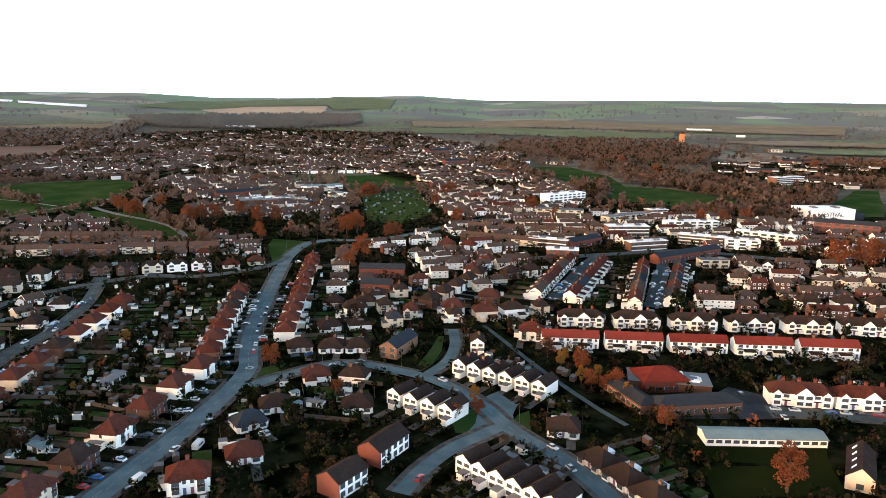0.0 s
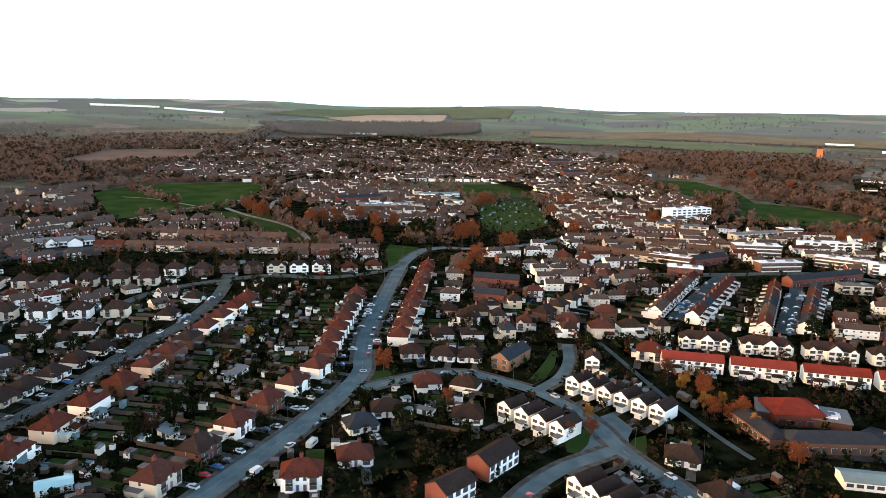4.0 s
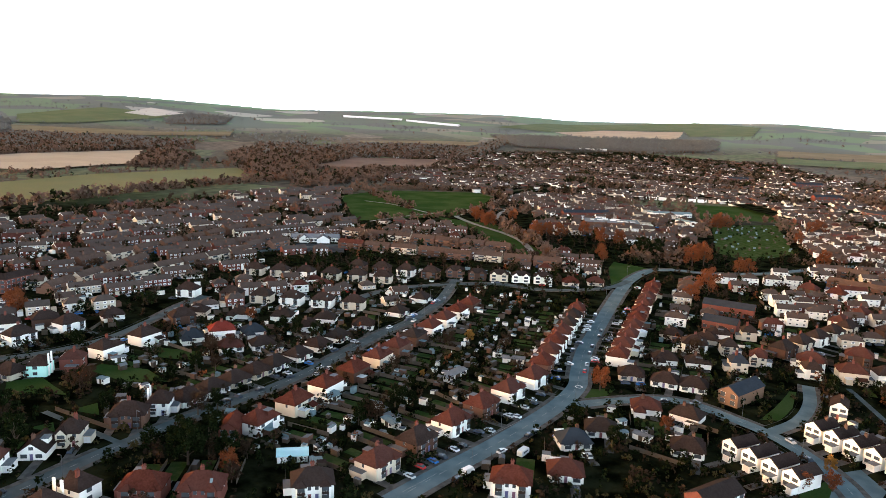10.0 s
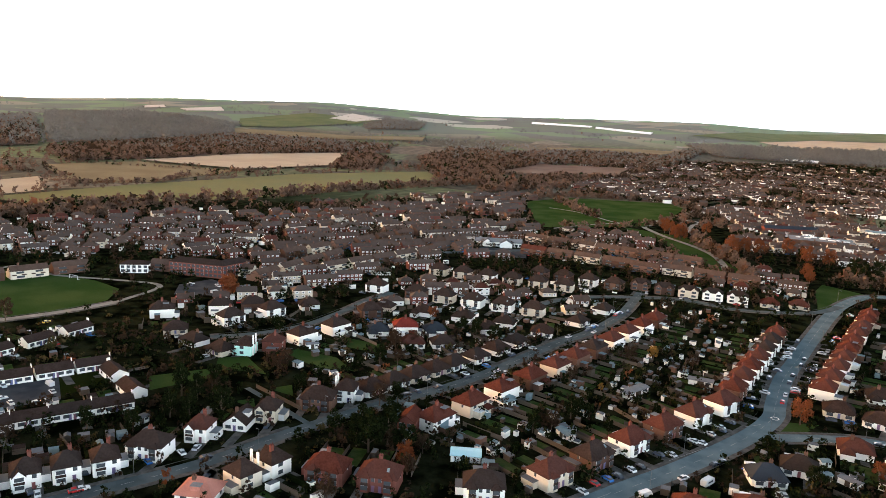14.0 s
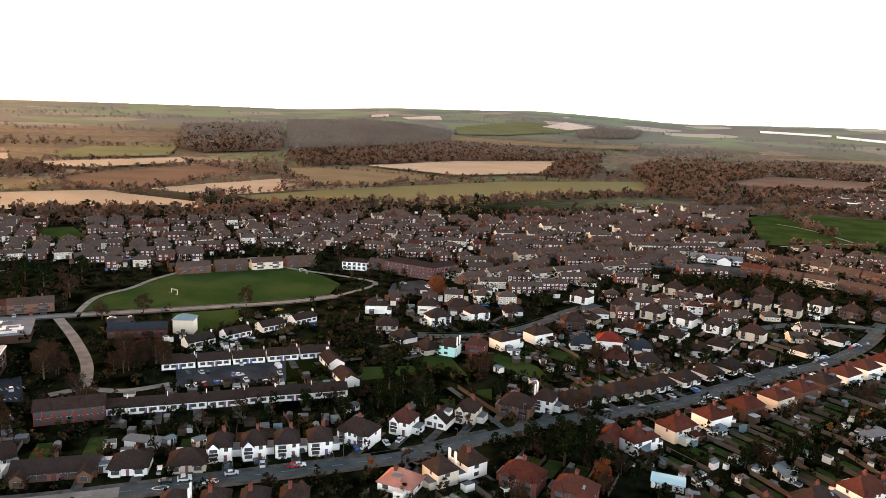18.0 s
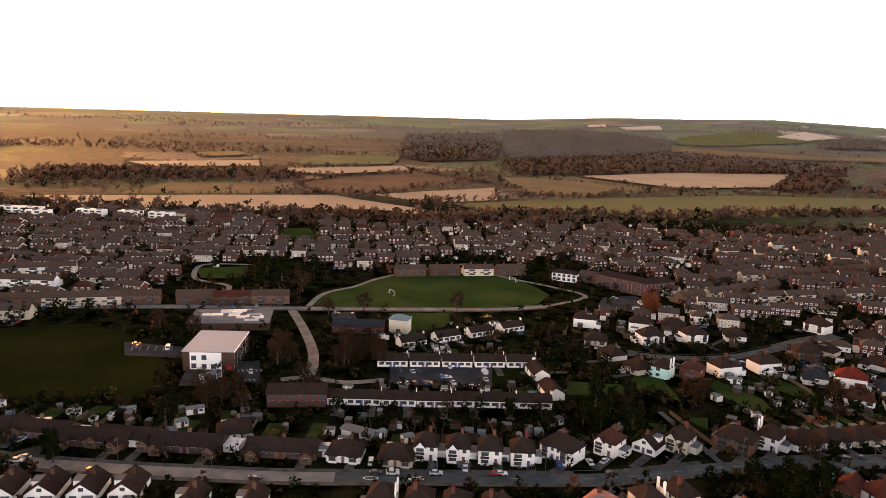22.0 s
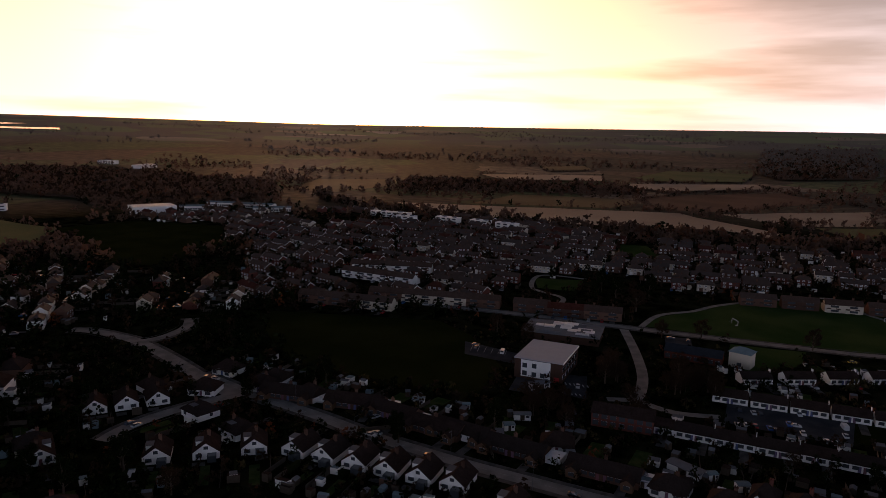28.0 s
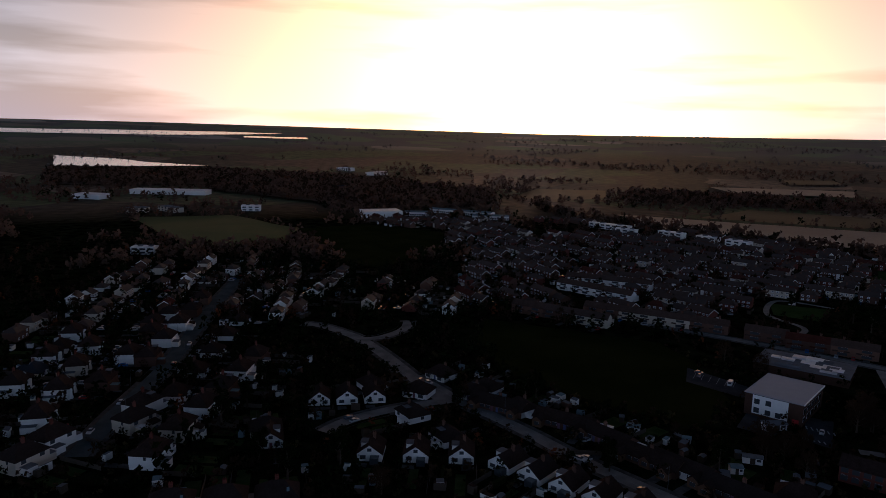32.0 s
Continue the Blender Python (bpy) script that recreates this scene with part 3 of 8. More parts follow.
def house_terrace(e, roof, wall, near):
    """A short terrace of four dwellings under one gabled roof."""
    w, d, ze, zr = 22.0, 7.6, 5.2, 8.0
    walls = gabled_walls(bmesh.new(), -w / 2, w / 2, -d / 2, d / 2, ze, zr)
    tiles = hip(bmesh.new(), -w / 2, w / 2, -d / 2, d / 2, ze, zr, 0.3, 0, True, True)
    ridge_tiles(tiles, -w / 2, w / 2, zr)
    for k in range(4):
        x = -w / 2 + 2.75 + 5.5 * k
        box(walls, x - 2.6 + 3.0 * (k % 2), x - 0.4 + 3.0 * (k % 2), d / 2, d / 2 + 3.6, 0, 3.6)
        slope(tiles, x - 2.75 + 3.0 * (k % 2), x - 0.25 + 3.0 * (k % 2), d / 2 + 3.8, d / 2, 3.6, 4.5)
        box(walls, x - 1.9, x + 0.5, -d / 2 - 0.7, -d / 2, 0, 2.5)
        slope(tiles, x - 2.0, x + 0.6, -d / 2 - 0.85, -d / 2, 2.5, 2.95)
        box(tiles, x - 2.85, x - 2.65, -d / 2, d / 2, ze - 0.1, ze + 0.1)
    part("wall", walls, wall, e)
    part("roof", tiles, roof, e)
    for k in range(4):
        x = -w / 2 + 2.75 + 5.5 * k
        for z, y, f in ((1.5, -d / 2 - 0.7, "f"), (4.1, -d / 2, "f"), (4.1, d / 2, "b"))[: 3 if near > 1 else 2]:
            if near or k % 2 == 0:
                window(e, x - 0.7 if near else x + 2.75, y, z, 2.0 if near else 4.4, 1.2, f, near)
        if near:
            door(e, x + 1.6, -d / 2)
        if k % 2:
            chimney(e, x - 2.75, 0.3, zr - 0.8, zr + 1.1, "brick_brown")


def house_gterr(e, roof, wall, near):
    """A terrace of four with a broad white centre gable and two small end gables."""
    w, d, ze, zr = 24.0, 8.6, 5.3, 8.8
    part("wall", box(bmesh.new(), -w / 2, w / 2, -d / 2, d / 2, 0, ze), wall, e)
    part("roof", hip(bmesh.new(), -w / 2, w / 2, -d / 2, d / 2, ze, zr), roof, e)
    for x, half, rise in ((-9.2, 1.7, 1.7), (1.0, 3.4, 3.0), (9.2, 1.7, 1.7)):
        turn = pose(x, -d / 2, 0, 0, 0, -90)
        bm = gabled_walls(bmesh.new(), -3.0, 1.0, -half, half, ze, ze + rise)
        bmesh.ops.transform(bm, matrix=turn, verts=bm.verts)
        wing = part("gable_wing", bm, wall, e)
        bm = hip(bmesh.new(), -3.4, 1.0, -half, half, ze, ze + rise + 0.1, 0.25, 0, True, True)
        bmesh.ops.transform(bm, matrix=turn, verts=bm.verts)
        part("gable_roof", bm, roof, wing)
        for u in (-1.6, 1.6) if half > 2 else (0,):
            for z in (1.6, 4.1):
                window(e, x + u, -d / 2 - 1.0, z, 2.2, 1.3, "f", near)
    for x in (-5.6, 6.0):
        window(e, x, -d / 2, 4.1, 2.0, 1.2, "f", near)
        door(e, x, -d / 2)
        part("porch_roof", box(bmesh.new(), x - 1.6, x + 1.6, -d / 2 - 1.0, -d / 2 - 0.01, 2.4, 2.55), "roof_brown", e)
    for x in (-6.0, 0.0, 6.0):
        chimney(e, x, 0.6, zr - 1.2, zr + 1.0, "brick_red")


def house_rterr(e, roof, wall, near):
    """A red-roofed terrace of four with white bays and small gabled porches."""
    w, d, ze, zr = 27.0, 8.0, 5.3, 8.2
    part("wall", gabled_walls(bmesh.new(), -w / 2, w / 2, -d / 2, d / 2, ze, zr), wall, e)
    part("roof", hip(bmesh.new(), -w / 2, w / 2, -d / 2, d / 2, ze, zr, 0.35, 0, True, True), roof, e)
    for k in range(4):
        x = -w / 2 + 3.4 + 6.75 * k
        bay = part("bay", box(bmesh.new(), x - 2.6, x + 0.2, -d / 2 - 1.0, -d / 2, 0, 2.7), wall, e)
        part("bay_roof", hip(bmesh.new(), x - 2.6, x + 0.2, -d / 2 - 1.0, -d / 2 + 0.9, 2.7, 3.3, 0.15), "roof_felt", bay)
        window(e, x - 1.2, -d / 2 - 1.0, 1.5, 2.2, 1.3, "f", near)
        window(e, x - 1.2, -d / 2, 4.2, 2.0, 1.2, "f", near)
        window(e, x + 1.9, -d / 2, 4.2, 1.0, 1.1, "f", near)
        door(e, x + 1.9, -d / 2)
        if k in (0, 2):
            lean = part("lean_to", box(bmesh.new(), x - 0.1, x + 5.4, -d / 2 - 3.2, -d / 2 - 1.05, 0, 2.3), wall, e)
            part("lean_to_roof", solid(bmesh.new(), [(x - 0.3, -d / 2 - 3.4, 2.3), (x + 5.6, -d / 2 - 3.4, 2.3), (x + 5.6, -d / 2 - 0.02, 3.0), (x - 0.3, -d / 2 - 0.02, 3.0)], [(0, 1, 2, 3)]), "roof_brown", lean)
        if k % 2 == 0:
            part("roof_light", solid(bmesh.new(), [(x - 0.6, -2.6, zr - 1.83), (x + 0.6, -2.6, zr - 1.83), (x + 0.6, -1.4, zr - 0.96), (x - 0.6, -1.4, zr - 0.96)], [(0, 1, 2, 3)]), "frame_white", e)
        if k % 2:
            chimney(e, x - 3.4, 0.3, zr - 0.8, zr + 1.1, "brick_brown")


def house_longb(e, roof, wall, near):
    """A long low pair of bungalows with two small gables to the road and a pale garage."""
    w, d, ze, zr = 24.0, 9.0, 2.8, 5.6
    part("wall", gabled_walls(bmesh.new(), -w / 2, w / 2, -d / 2, d / 2, ze, zr), wall, e)
    part("roof", hip(bmesh.new(), -w / 2, w / 2, -d / 2, d / 2, ze, zr, 0.4, 0, True, True), roof, e)
    for s in (-1, 1):
        x = s * 9.0
        bm = gabled_walls(bmesh.new(), -1.6, 3.0, -1.9, 1.9, ze, ze + 1.5)
        bmesh.ops.transform(bm, matrix=pose(x, -d / 2, 0, 0, 0, -90) @ pose(-1.4 + 1.6, 0, 0), verts=bm.verts)
        wing = part("gable_wing", bm, "brick_orange", e)
        bm = hip(bmesh.new(), -2.0, 3.0, -1.9, 1.9, ze, ze + 1.6, 0.3, 0, True, True)
        bmesh.ops.transform(bm, matrix=pose(x, -d / 2, 0, 0, 0, -90) @ pose(0.2, 0, 0), verts=bm.verts)
        part("gable_roof", bm, roof, wing)
        window(e, x, -d / 2 - 3.2, 1.5, 1.8, 1.2, "f", near)
        for u in (3.0, 5.6):
            window(e, s * u, -d / 2, 1.6, 1.8, 1.1, "f", near)
        for u in (2.0, 5.0, 8.6):
            window(e, s * u, d / 2, 1.6, 1.8, 1.1, "b", near)
        door(e, s * 1.2, -d / 2)
    chimney(e, 0, 0.5, zr - 0.9, zr + 0.9, "brick_brown")
    side = part("garage", box(bmesh.new(), w / 2 + 0.3, w / 2 + 5.6, -2.0, 4.0, 0, 2.4), "render_white", e)
    part("garage_roof", box(bmesh.new(), w / 2 + 0.2, w / 2 + 5.7, -2.2, 4.1, 2.4, 2.55), "roof_white", side)
    door(e, w / 2 + 1.7, -2.0, 2.2, 2.1, "garage_white", "garage_door")
    door(e, w / 2 + 4.3, -2.0, 2.2, 2.1, "garage_white", "garage_door")


def house_lowterr(e, roof, wall, near):
    """A low white terrace of two small dwellings with a dark roof."""
    w, d, ze, zr = 13.8, 7.6, 2.9, 5.4
    part("wall", gabled_walls(bmesh.new(), -w / 2, w / 2, -d / 2, d / 2, ze, zr), wall, e)
    part("roof", hip(bmesh.new(), -w / 2, w / 2, -d / 2, d / 2, ze, zr, 0.3, 0, True, True), roof, e)
    part("party_wall", box(bmesh.new(), w / 2 - 0.25, w / 2 + 0.02, -0.7, 0.7, zr - 0.9, zr + 0.9), wall, e)
    for s in (-1, 1):
        for u in (2.0, 5.0):
            window(e, s * u, -d / 2, 1.6, 1.9, 1.2, "f", near)
        window(e, s * 3.4, d / 2, 1.6, 1.8, 1.1, "b", near)
        door(e, s * 0.8, -d / 2)


KINDS = {"gsemi": (house_gsemi, "semi_detached_house", "semi-detached house with two front gables and {r} roof", 7.5), "semi": (house_semi, "semi_detached_house", "semi-detached house with a hipped {r} roof", 7.5), "det": (house_det, "detached_house", "detached house with a bay and hipped {r} roof", 5.0),
         "bung": (house_bung, "bungalow", "bungalow with a hipped {r} roof", 6.3), "gable": (house_gable, "gabled_house", "narrow house with a front gable and {r} roof", 4.5),
         "terrace": (house_terrace, "terraced_house", "terrace of four houses under a {r} roof", 10.0), "rterr": (house_rterr, "terraced_house", "terrace with bays under one long {r} roof", 12.0),
         "gterr": (house_gterr, "terraced_house", "terrace with three front gables under a {r} roof", 11.0),
         "gbung": (house_gbung, "bungalow", "bungalow with white end gables and a {r} roof", 5.0),
         "longb": (house_longb, "bungalow", "long low bungalow pair with a {r} roof", 11.0), "lowterr": (house_lowterr, "terraced_bungalow", "low terraced bungalow with a {r} roof", 6.5)}
FOOT = {"gsemi": (14.0, 11.0), "semi": (14.8, 11.5), "det": (11.0, 9.6), "bung": (11.5, 11), "gable": (6.6, 14), "terrace": (22.4, 8.4), "rterr": (27.5, 9.5), "gterr": (24.5, 11), "gbung": (9, 14.5), "longb": (30, 12), "lowterr": (14, 8)}
first, HOUSES = {}, []
rnd = random.Random(5)


def place_house(kind, roof, wall, x, y, deg, near=None):
    make, name, words, reach = KINDS[kind]
    if near is None:
        near = (math.hypot(x, y) < 290) + (math.hypot(x, y) < 440)
    if kind == "terrace" and roof == "roof_brown":
        roof = "roof_tan"
    v = int(abs(x * 3.1 + y * 7.7)) % 3 if kind in ("semi", "det", "bung") else None
    if kind == "det" and v == 2 and (x > -190 or y > 160):
        v = 0
    key = (kind, roof, wall, near, v)
    m = pose(x, y, 0, 0, 0, deg)
    if key not in first:
        e = new(name)
        make(e, roof, wall, near) if v is None else make(e, roof, wall, near, v)
        e.matrix_basis = m
        first[key] = tagged(e, f"{WALL_WORD[wall]} " + words.format(r=ROOF_WORD[roof]), "house", f"{name}s along the streets")
    else:
        copy_thing(first[key], m)
    HOUSES.append((x, y, deg, kind))


def walls_for(kind, colour):
    if colour == "tile_hung":
        return ("brick_red",)
    if colour == "mint":
        return ("render_mint",)
    if kind in ("gable", "lowterr", "rterr", "gterr", "gbung") or colour == "white":
        return ("render_white",)
    if kind == "terrace":
        return ("brick_brown", "brick_brown", "render_cream") if colour == "brown" else ("render_white",)
    if kind == "longb":
        return ("brick_brown",)
    return ("render_white", "render_white", "render_cream", "brick_brown") if kind in ("semi", "gsemi") else ("render_white", "render_white", "render_cream")


def row(kind, colour, a, b, n, side):
    """n houses from a to b (centres), their fronts to the left (1) or the right (-1) of the way from a to b."""
    roof = {"red": "roof_red", "brown": "roof_brown", "white": "roof_brown", "slate": "roof_slate", "pink": "roof_pink", "mint": "roof_brown", "mixed": "roof_red", "bright": "roof_bright", "tile_hung": "roof_red"}[colour]
    deg = math.degrees(math.atan2(b[1] - a[1], b[0] - a[0])) + (180 if side > 0 else 0)
    for k in range(n):
        u = k / (n - 1) if n > 1 else 0.5
        x, y = a[0] + (b[0] - a[0]) * u, a[1] + (b[1] - a[1]) * u
        if road_gap(x, y) < 4.0:
            x, y = set_back(x, y, 7.5)
        room = {"gable": 5, "det": 7.5, "bung": 8, "gbung": 8}.get(kind, 10)
        if any(math.hypot(x - h[0], y - h[1]) < room for h in HOUSES):
            continue
        r = rnd.choice(("roof_red", "roof_red", "roof_brown", "roof_slate")) if colour == "mixed" else roof if kind in ("rterr", "gable", "lowterr", "longb") or n < 3 or rnd.random() < 0.9 else rnd.choice(("roof_brown", "roof_red"))
        place_house(kind, r, rnd.choice(walls_for(kind, colour)), x, y, deg + rnd.uniform(-1.5, 1.5))


# ---- ground ----
SKYLINE = [(-180, -0.2), (-40, 0.2), (-21, 0.35), (-8, 0.38), (7, 0.2), (12, 0.5), (20, 0.2), (27, 0.1), (32, 0.38), (41, 0.3), (50, 0.1), (55, 0.38), (61, 0.66), (66, 0.5), (72, 0.42), (80, 0.0), (87, -0.05), (100, -0.2), (120, -0.33), (137, -0.14), (150, 0.0), (160, 0.05), (180, -0.2)]
SKY_A, SKY_E = [a for a, _ in SKYLINE], [e for _, e in SKYLINE]


def height(x, y):
    """The land: flat in the plain, rising to low downs at the rim."""
    r, a = math.hypot(x, y), math.degrees(math.atan2(-x, y))
    s = min(max((r - 1700) / 3200, 0), 1)
    s = s * s * (1.8 - 0.8 * s)
    roll = 14 * s * (1 - s) * noise.noise((x / 500, y / 500, 3))
    return s * (112 + 4900 * math.tan(radians(float(np.interp(a, SKY_A, SKY_E))))) + roll


ROADS, AREAS = [], collections.defaultdict(list)


def road(name, width, pts):
    ROADS.append((name, width, pts))


def area(kind, pts):
    AREAS[kind].append(pts)


road("main", 8.4, [(-133, 155), (-132, 183), (-130.5, 205), (-130, 232), (-131, 260), (-134.5, 281), (-141, 296), (-154, 328), (-167, 371), (-183, 425), (-196, 471), (-205, 511), (-207, 554), (-193, 574)])
road("mainfar", 7, [(-193, 574), (-168, 581), (-137, 613), (-108, 669), (-75, 729)])
road("second", 6.4, [(-222.7, -8.0), (-222.0, 14.0), (-221.0, 40.0), (-220.0, 65.0), (-221.0, 87.0), (-226.0, 116.0), (-230.0, 157.0), (-230.0, 186.0), (-235.0, 220.0), (-248.0, 276.0), (-253.0, 309.0), (-267.0, 353.0), (-287.0, 394.0), (-297.0, 414.0)])
road("secondsw", 6.4, [(-263.0, -222.0), (-258.0, -198.0), (-251.0, -175.0), (-243.0, -138.0), (-236.0, -113.0), (-232.0, -92.0), (-228.5, -70.0), (-226.0, -49.0), (-223.7, -28.0), (-222.7, -8.0)])
road("fork", 6, [(-192, -193), (-204, -194), (-222, -190), (-245, -180)])
road("forkn", 7, [(-245, -176), (-257, -203), (-273, -237), (-285, -267), (-288, -284), (-289, -303), (-285, -314)])
road("forkloop", 6, [(-285, -267), (-297, -262), (-316, -264), (-331, -274)])
road("westroad", 8, [(-123, -240), (-147, -263), (-167, -280), (-195, -305), (-234, -345), (-283, -395), (-331, -442)])
road("close", 6.6, [(-125, 262), (-114.5, 277), (-102, 291), (-88, 296), (-70, 291.5), (-55, 286), (-41, 276), (-28, 262), (-19, 248), (-8, 235), (2, 226), (11, 214), (19, 201)])
road("closen", 5.4, [(-56, 288), (-50, 308), (-50, 331), (-55, 355)])
road("closes", 6, [(-21, 243), (-27, 235), (-34, 225), (-41, 209), (-45, 193)])
road("cross", 6, [(-290, 400), (-269, 423), (-234, 434), (-207, 470), (-204, 506)])
road("street5", 5, [(-291, 399), (-305, 371), (-310, 344), (-304, 308)])
road("street6", 5, [(-378, 262), (-369, 238), (-356, 214), (-341, 180), (-340, 152), (-346, 130)])
road("schoolrd", 6, [(-422, -167), (-425, -101), (-424, -51), (-424, -2), (-425, 44), (-427, 78), (-434, 108)])
road("greenrd", 3.6, [(-434, 108), (-460, 141), (-484, 128), (-519, 94), (-550, 81), (-561, 74), (-537, 37), (-505, 5), (-481, -10), (-460, -29), (-423, -37)])
road("schooldr", 5.0, [(-422, -45), (-383, -34), (-347, -26), (-323, -24), (-312, -25)])
road("schooldr2", 4.4, [(-312, -25), (-308, -36)])
road("schooldr3", 4.2, [(-312, -25), (-305, -9), (-308, 9)])
road("circ", 3.6, [(-425, -88), (-458, -90), (-479, -93), (-496, -117), (-533, -125), (-546, -117), (-545, -89)])
road("terrA", 5.5, [(-5, 424), (14, 514), (27, 565)])
road("terrB", 6.5, [(53, 420), (69, 520), (74, 569)])
road("schoolR", 7, [(81, 279), (100, 280), (128, 281)])
road("flats", 7, [(-45, 530), (29, 565), (91, 596), (145, 587), (210, 572)])
road("parkpath", 3.5, [(-530, 575), (-532, 613), (-531, 656), (-524, 690)])
road("parkpath2", 3.5, [(-662, 708), (-621, 711), (-581, 700), (-535, 684), (-515, 688)])
road("parkroad", 6.5, [(-504, 712), (-518, 733), (-525, 781), (-553, 862), (-583, 971), (-604, 1081)])
road("parkroad2", 6, [(-496, 688), (-485, 678), (-442, 650), (-389, 623), (-351, 595), (-318, 556), (-297, 520)])
road("parkcrescent", 5, [(-527, 790), (-491, 790), (-478, 757), (-455, 712), (-440, 690)])
road("westest", 6, [(-472, 378), (-444, 458), (-398, 513), (-343, 487)])
road("alley", 2.5, [(-40, 364), (-33, 352), (-6, 303), (14, 271), (26, 255)])
road("alley2", 2.5, [(-273, 118), (-250, 120.5), (-227, 122.7)])
area("grass", [(-721, 723), (-738, 828), (-633, 935), (-536, 864), (-496, 687), (-545, 568)])
area("grass", [(-509, 662), (-425, 671), (-292, 543), (-305, 526), (-410, 604)])
area("grass", [(-347, 1080), (-260, 1137), (-204, 980), (-287, 917)])
area("grass", [(-244, 566), (-212, 561), (-208, 523), (-205, 476), (-228, 519)])
area("grass", [(-125, 265), (-130, 281), (-121, 290), (-119, 272)])
area("grass", [(-62, 299), (-61, 316), (-60, 342), (-57, 343), (-55, 322), (-56, 304)])
area("grass", [(-16, 252), (-15, 257), (-11, 261), (-9, 244), (-13, 243)])
area("grass", [(-38, 246), (-32, 260), (-28, 251), (-30, 238), (-35, 237)])
area("grass", [(-432, -37), (-457, -28), (-479, -10), (-508, 9), (-535, 37), (-549, 72), (-529, 95), (-492, 111), (-465, 118), (-442, 106), (-431, 79), (-429, 11)])
area("grass", [(-533, -126), (-541, -88), (-503, -90), (-498, -114)])
area("grass", [(-726, -89), (-725, -63), (-669, -48), (-649, -84)])
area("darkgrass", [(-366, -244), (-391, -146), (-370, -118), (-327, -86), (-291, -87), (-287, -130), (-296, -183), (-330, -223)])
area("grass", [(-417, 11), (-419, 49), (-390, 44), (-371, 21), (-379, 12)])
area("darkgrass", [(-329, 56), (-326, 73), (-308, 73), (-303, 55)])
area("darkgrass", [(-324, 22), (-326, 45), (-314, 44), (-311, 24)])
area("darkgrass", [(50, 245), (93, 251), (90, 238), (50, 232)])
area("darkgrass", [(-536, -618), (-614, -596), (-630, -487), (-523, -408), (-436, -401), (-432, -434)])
area("fieldpasture", [(-960, 104), (-1053, 282), (-1172, 606), (-1184, 902), (-1034, 813), (-914, 565), (-861, 328), (-874, 136)])
area("fieldtan", [(-1474, 419), (-1649, 695), (-1684, 997), (-1322, 759), (-1256, 531)])
area("fieldolive", [(-1408, 238), (-1472, 411), (-1242, 514), (-1083, 326), (-1088, 220)])
area("fieldbrown", [(-1109, 1018), (-1297, 1348), (-1135, 1536), (-964, 1228)])
area("fieldtan", [(-1704, 3157), (-1633, 3550), (-1271, 3734), (-1122, 3230), (-1485, 2996)])
area("fieldgreen", [(-1989, 3067), (-2065, 3708), (-1507, 4658), (-1029, 4262), (-899, 3601), (-1148, 3458), (-1286, 3779), (-1653, 3594), (-1718, 3131)])
area("fieldolive", [(-1214, -733), (-1299, -629), (-1170, -555), (-1027, -576), (-1027, -661)])
area("fieldgreen", [(-454, -823), (-552, -763), (-536, -618), (-454, -544), (-379, -596)])
area("water", [(-1259, -3679), (-1679, -3558), (-2290, -3295), (-2475, -3063), (-1858, -3111), (-1158, -3383)])
area("grass", [(-99, 1343), (7, 1356), (66, 1207), (84, 1059), (149, 1048), (218, 932), (155, 847), (93, 886), (55, 916), (59, 1069), (-11, 1105)])
area("fieldtan", [(-940, -430), (-950, -383), (-1028, -58), (-887, 64), (-845, 50), (-885, -4), (-838, -180), (-842, -333)])
area("fieldtan", [(-1047, -3), (-1202, 200), (-1017, 170), (-969, 98), (-993, 42)])
area("fieldbrown", [(-1247, -124), (-1463, 95), (-1327, 158), (-1076, 4), (-1053, -104)])
area("fieldtan", [(-1459, -178), (-1617, 58), (-1499, 68), (-1337, -96), (-1387, -169)])
area("fieldolive", [(-1151, -318), (-1177, -143), (-1128, -117), (-1035, -149), (-989, -337)])
area("fieldtan", [(-1529, -508), (-1671, -265), (-1507, -232), (-1417, -423)])
area("fieldgreen", [(-1665, -189), (-1952, -142), (-1969, 60), (-1676, 36), (-1568, -156)])
area("fieldolive", [(-1895, -460), (-2002, -363), (-1854, -319), (-1754, -410)])
area("fieldgreen", [(-3100, 1304), (-3401, 1805), (-3014, 1960), (-2853, 1748), (-2689, 1339), (-2740, 1152)])
area("fieldolive", [(-2647, 1090), (-2286, 1401), (-2274, 1712), (-2108, 1573), (-2221, 1106), (-2446, 1007)])
area("fieldchalk", [(-3706, 1243), (-3852, 1516), (-3559, 1417), (-3541, 1218)])
area("fieldchalk", [(-3075, 1737), (-3410, 2068), (-3097, 2054), (-2950, 1808)])
area("fieldchalk", [(-3919, 1128), (-3968, 1248), (-3771, 1201), (-3773, 1093)])
area("fieldolive", [(-1796, 1891), (-1667, 2194), (-1514, 2284), (-1445, 2033), (-1611, 1932), (-1703, 1794)])
area("fieldgreen", [(-554, 2544), (-242, 2740), (349, 2565), (324, 2371), (44, 2332), (-232, 2402), (-511, 2345)])
area("fieldolive", [(-625, 2868), (-152, 3200), (406, 3003), (1026, 2982), (891, 2578), (367, 2703), (-130, 2778), (-570, 2615)])
area("water", [(-953, -2202), (-1040, -1993), (-1037, -1829), (-1098, -1643), (-930, -1715), (-785, -1811)])
area("water", [(-1523, -3527), (-1822, -3373), (-1923, -3251), (-1736, -3215), (-1444, -3344)])
area("water", [(-2152, -2955), (-2375, -2745), (-2286, -2641), (-2077, -2852)])
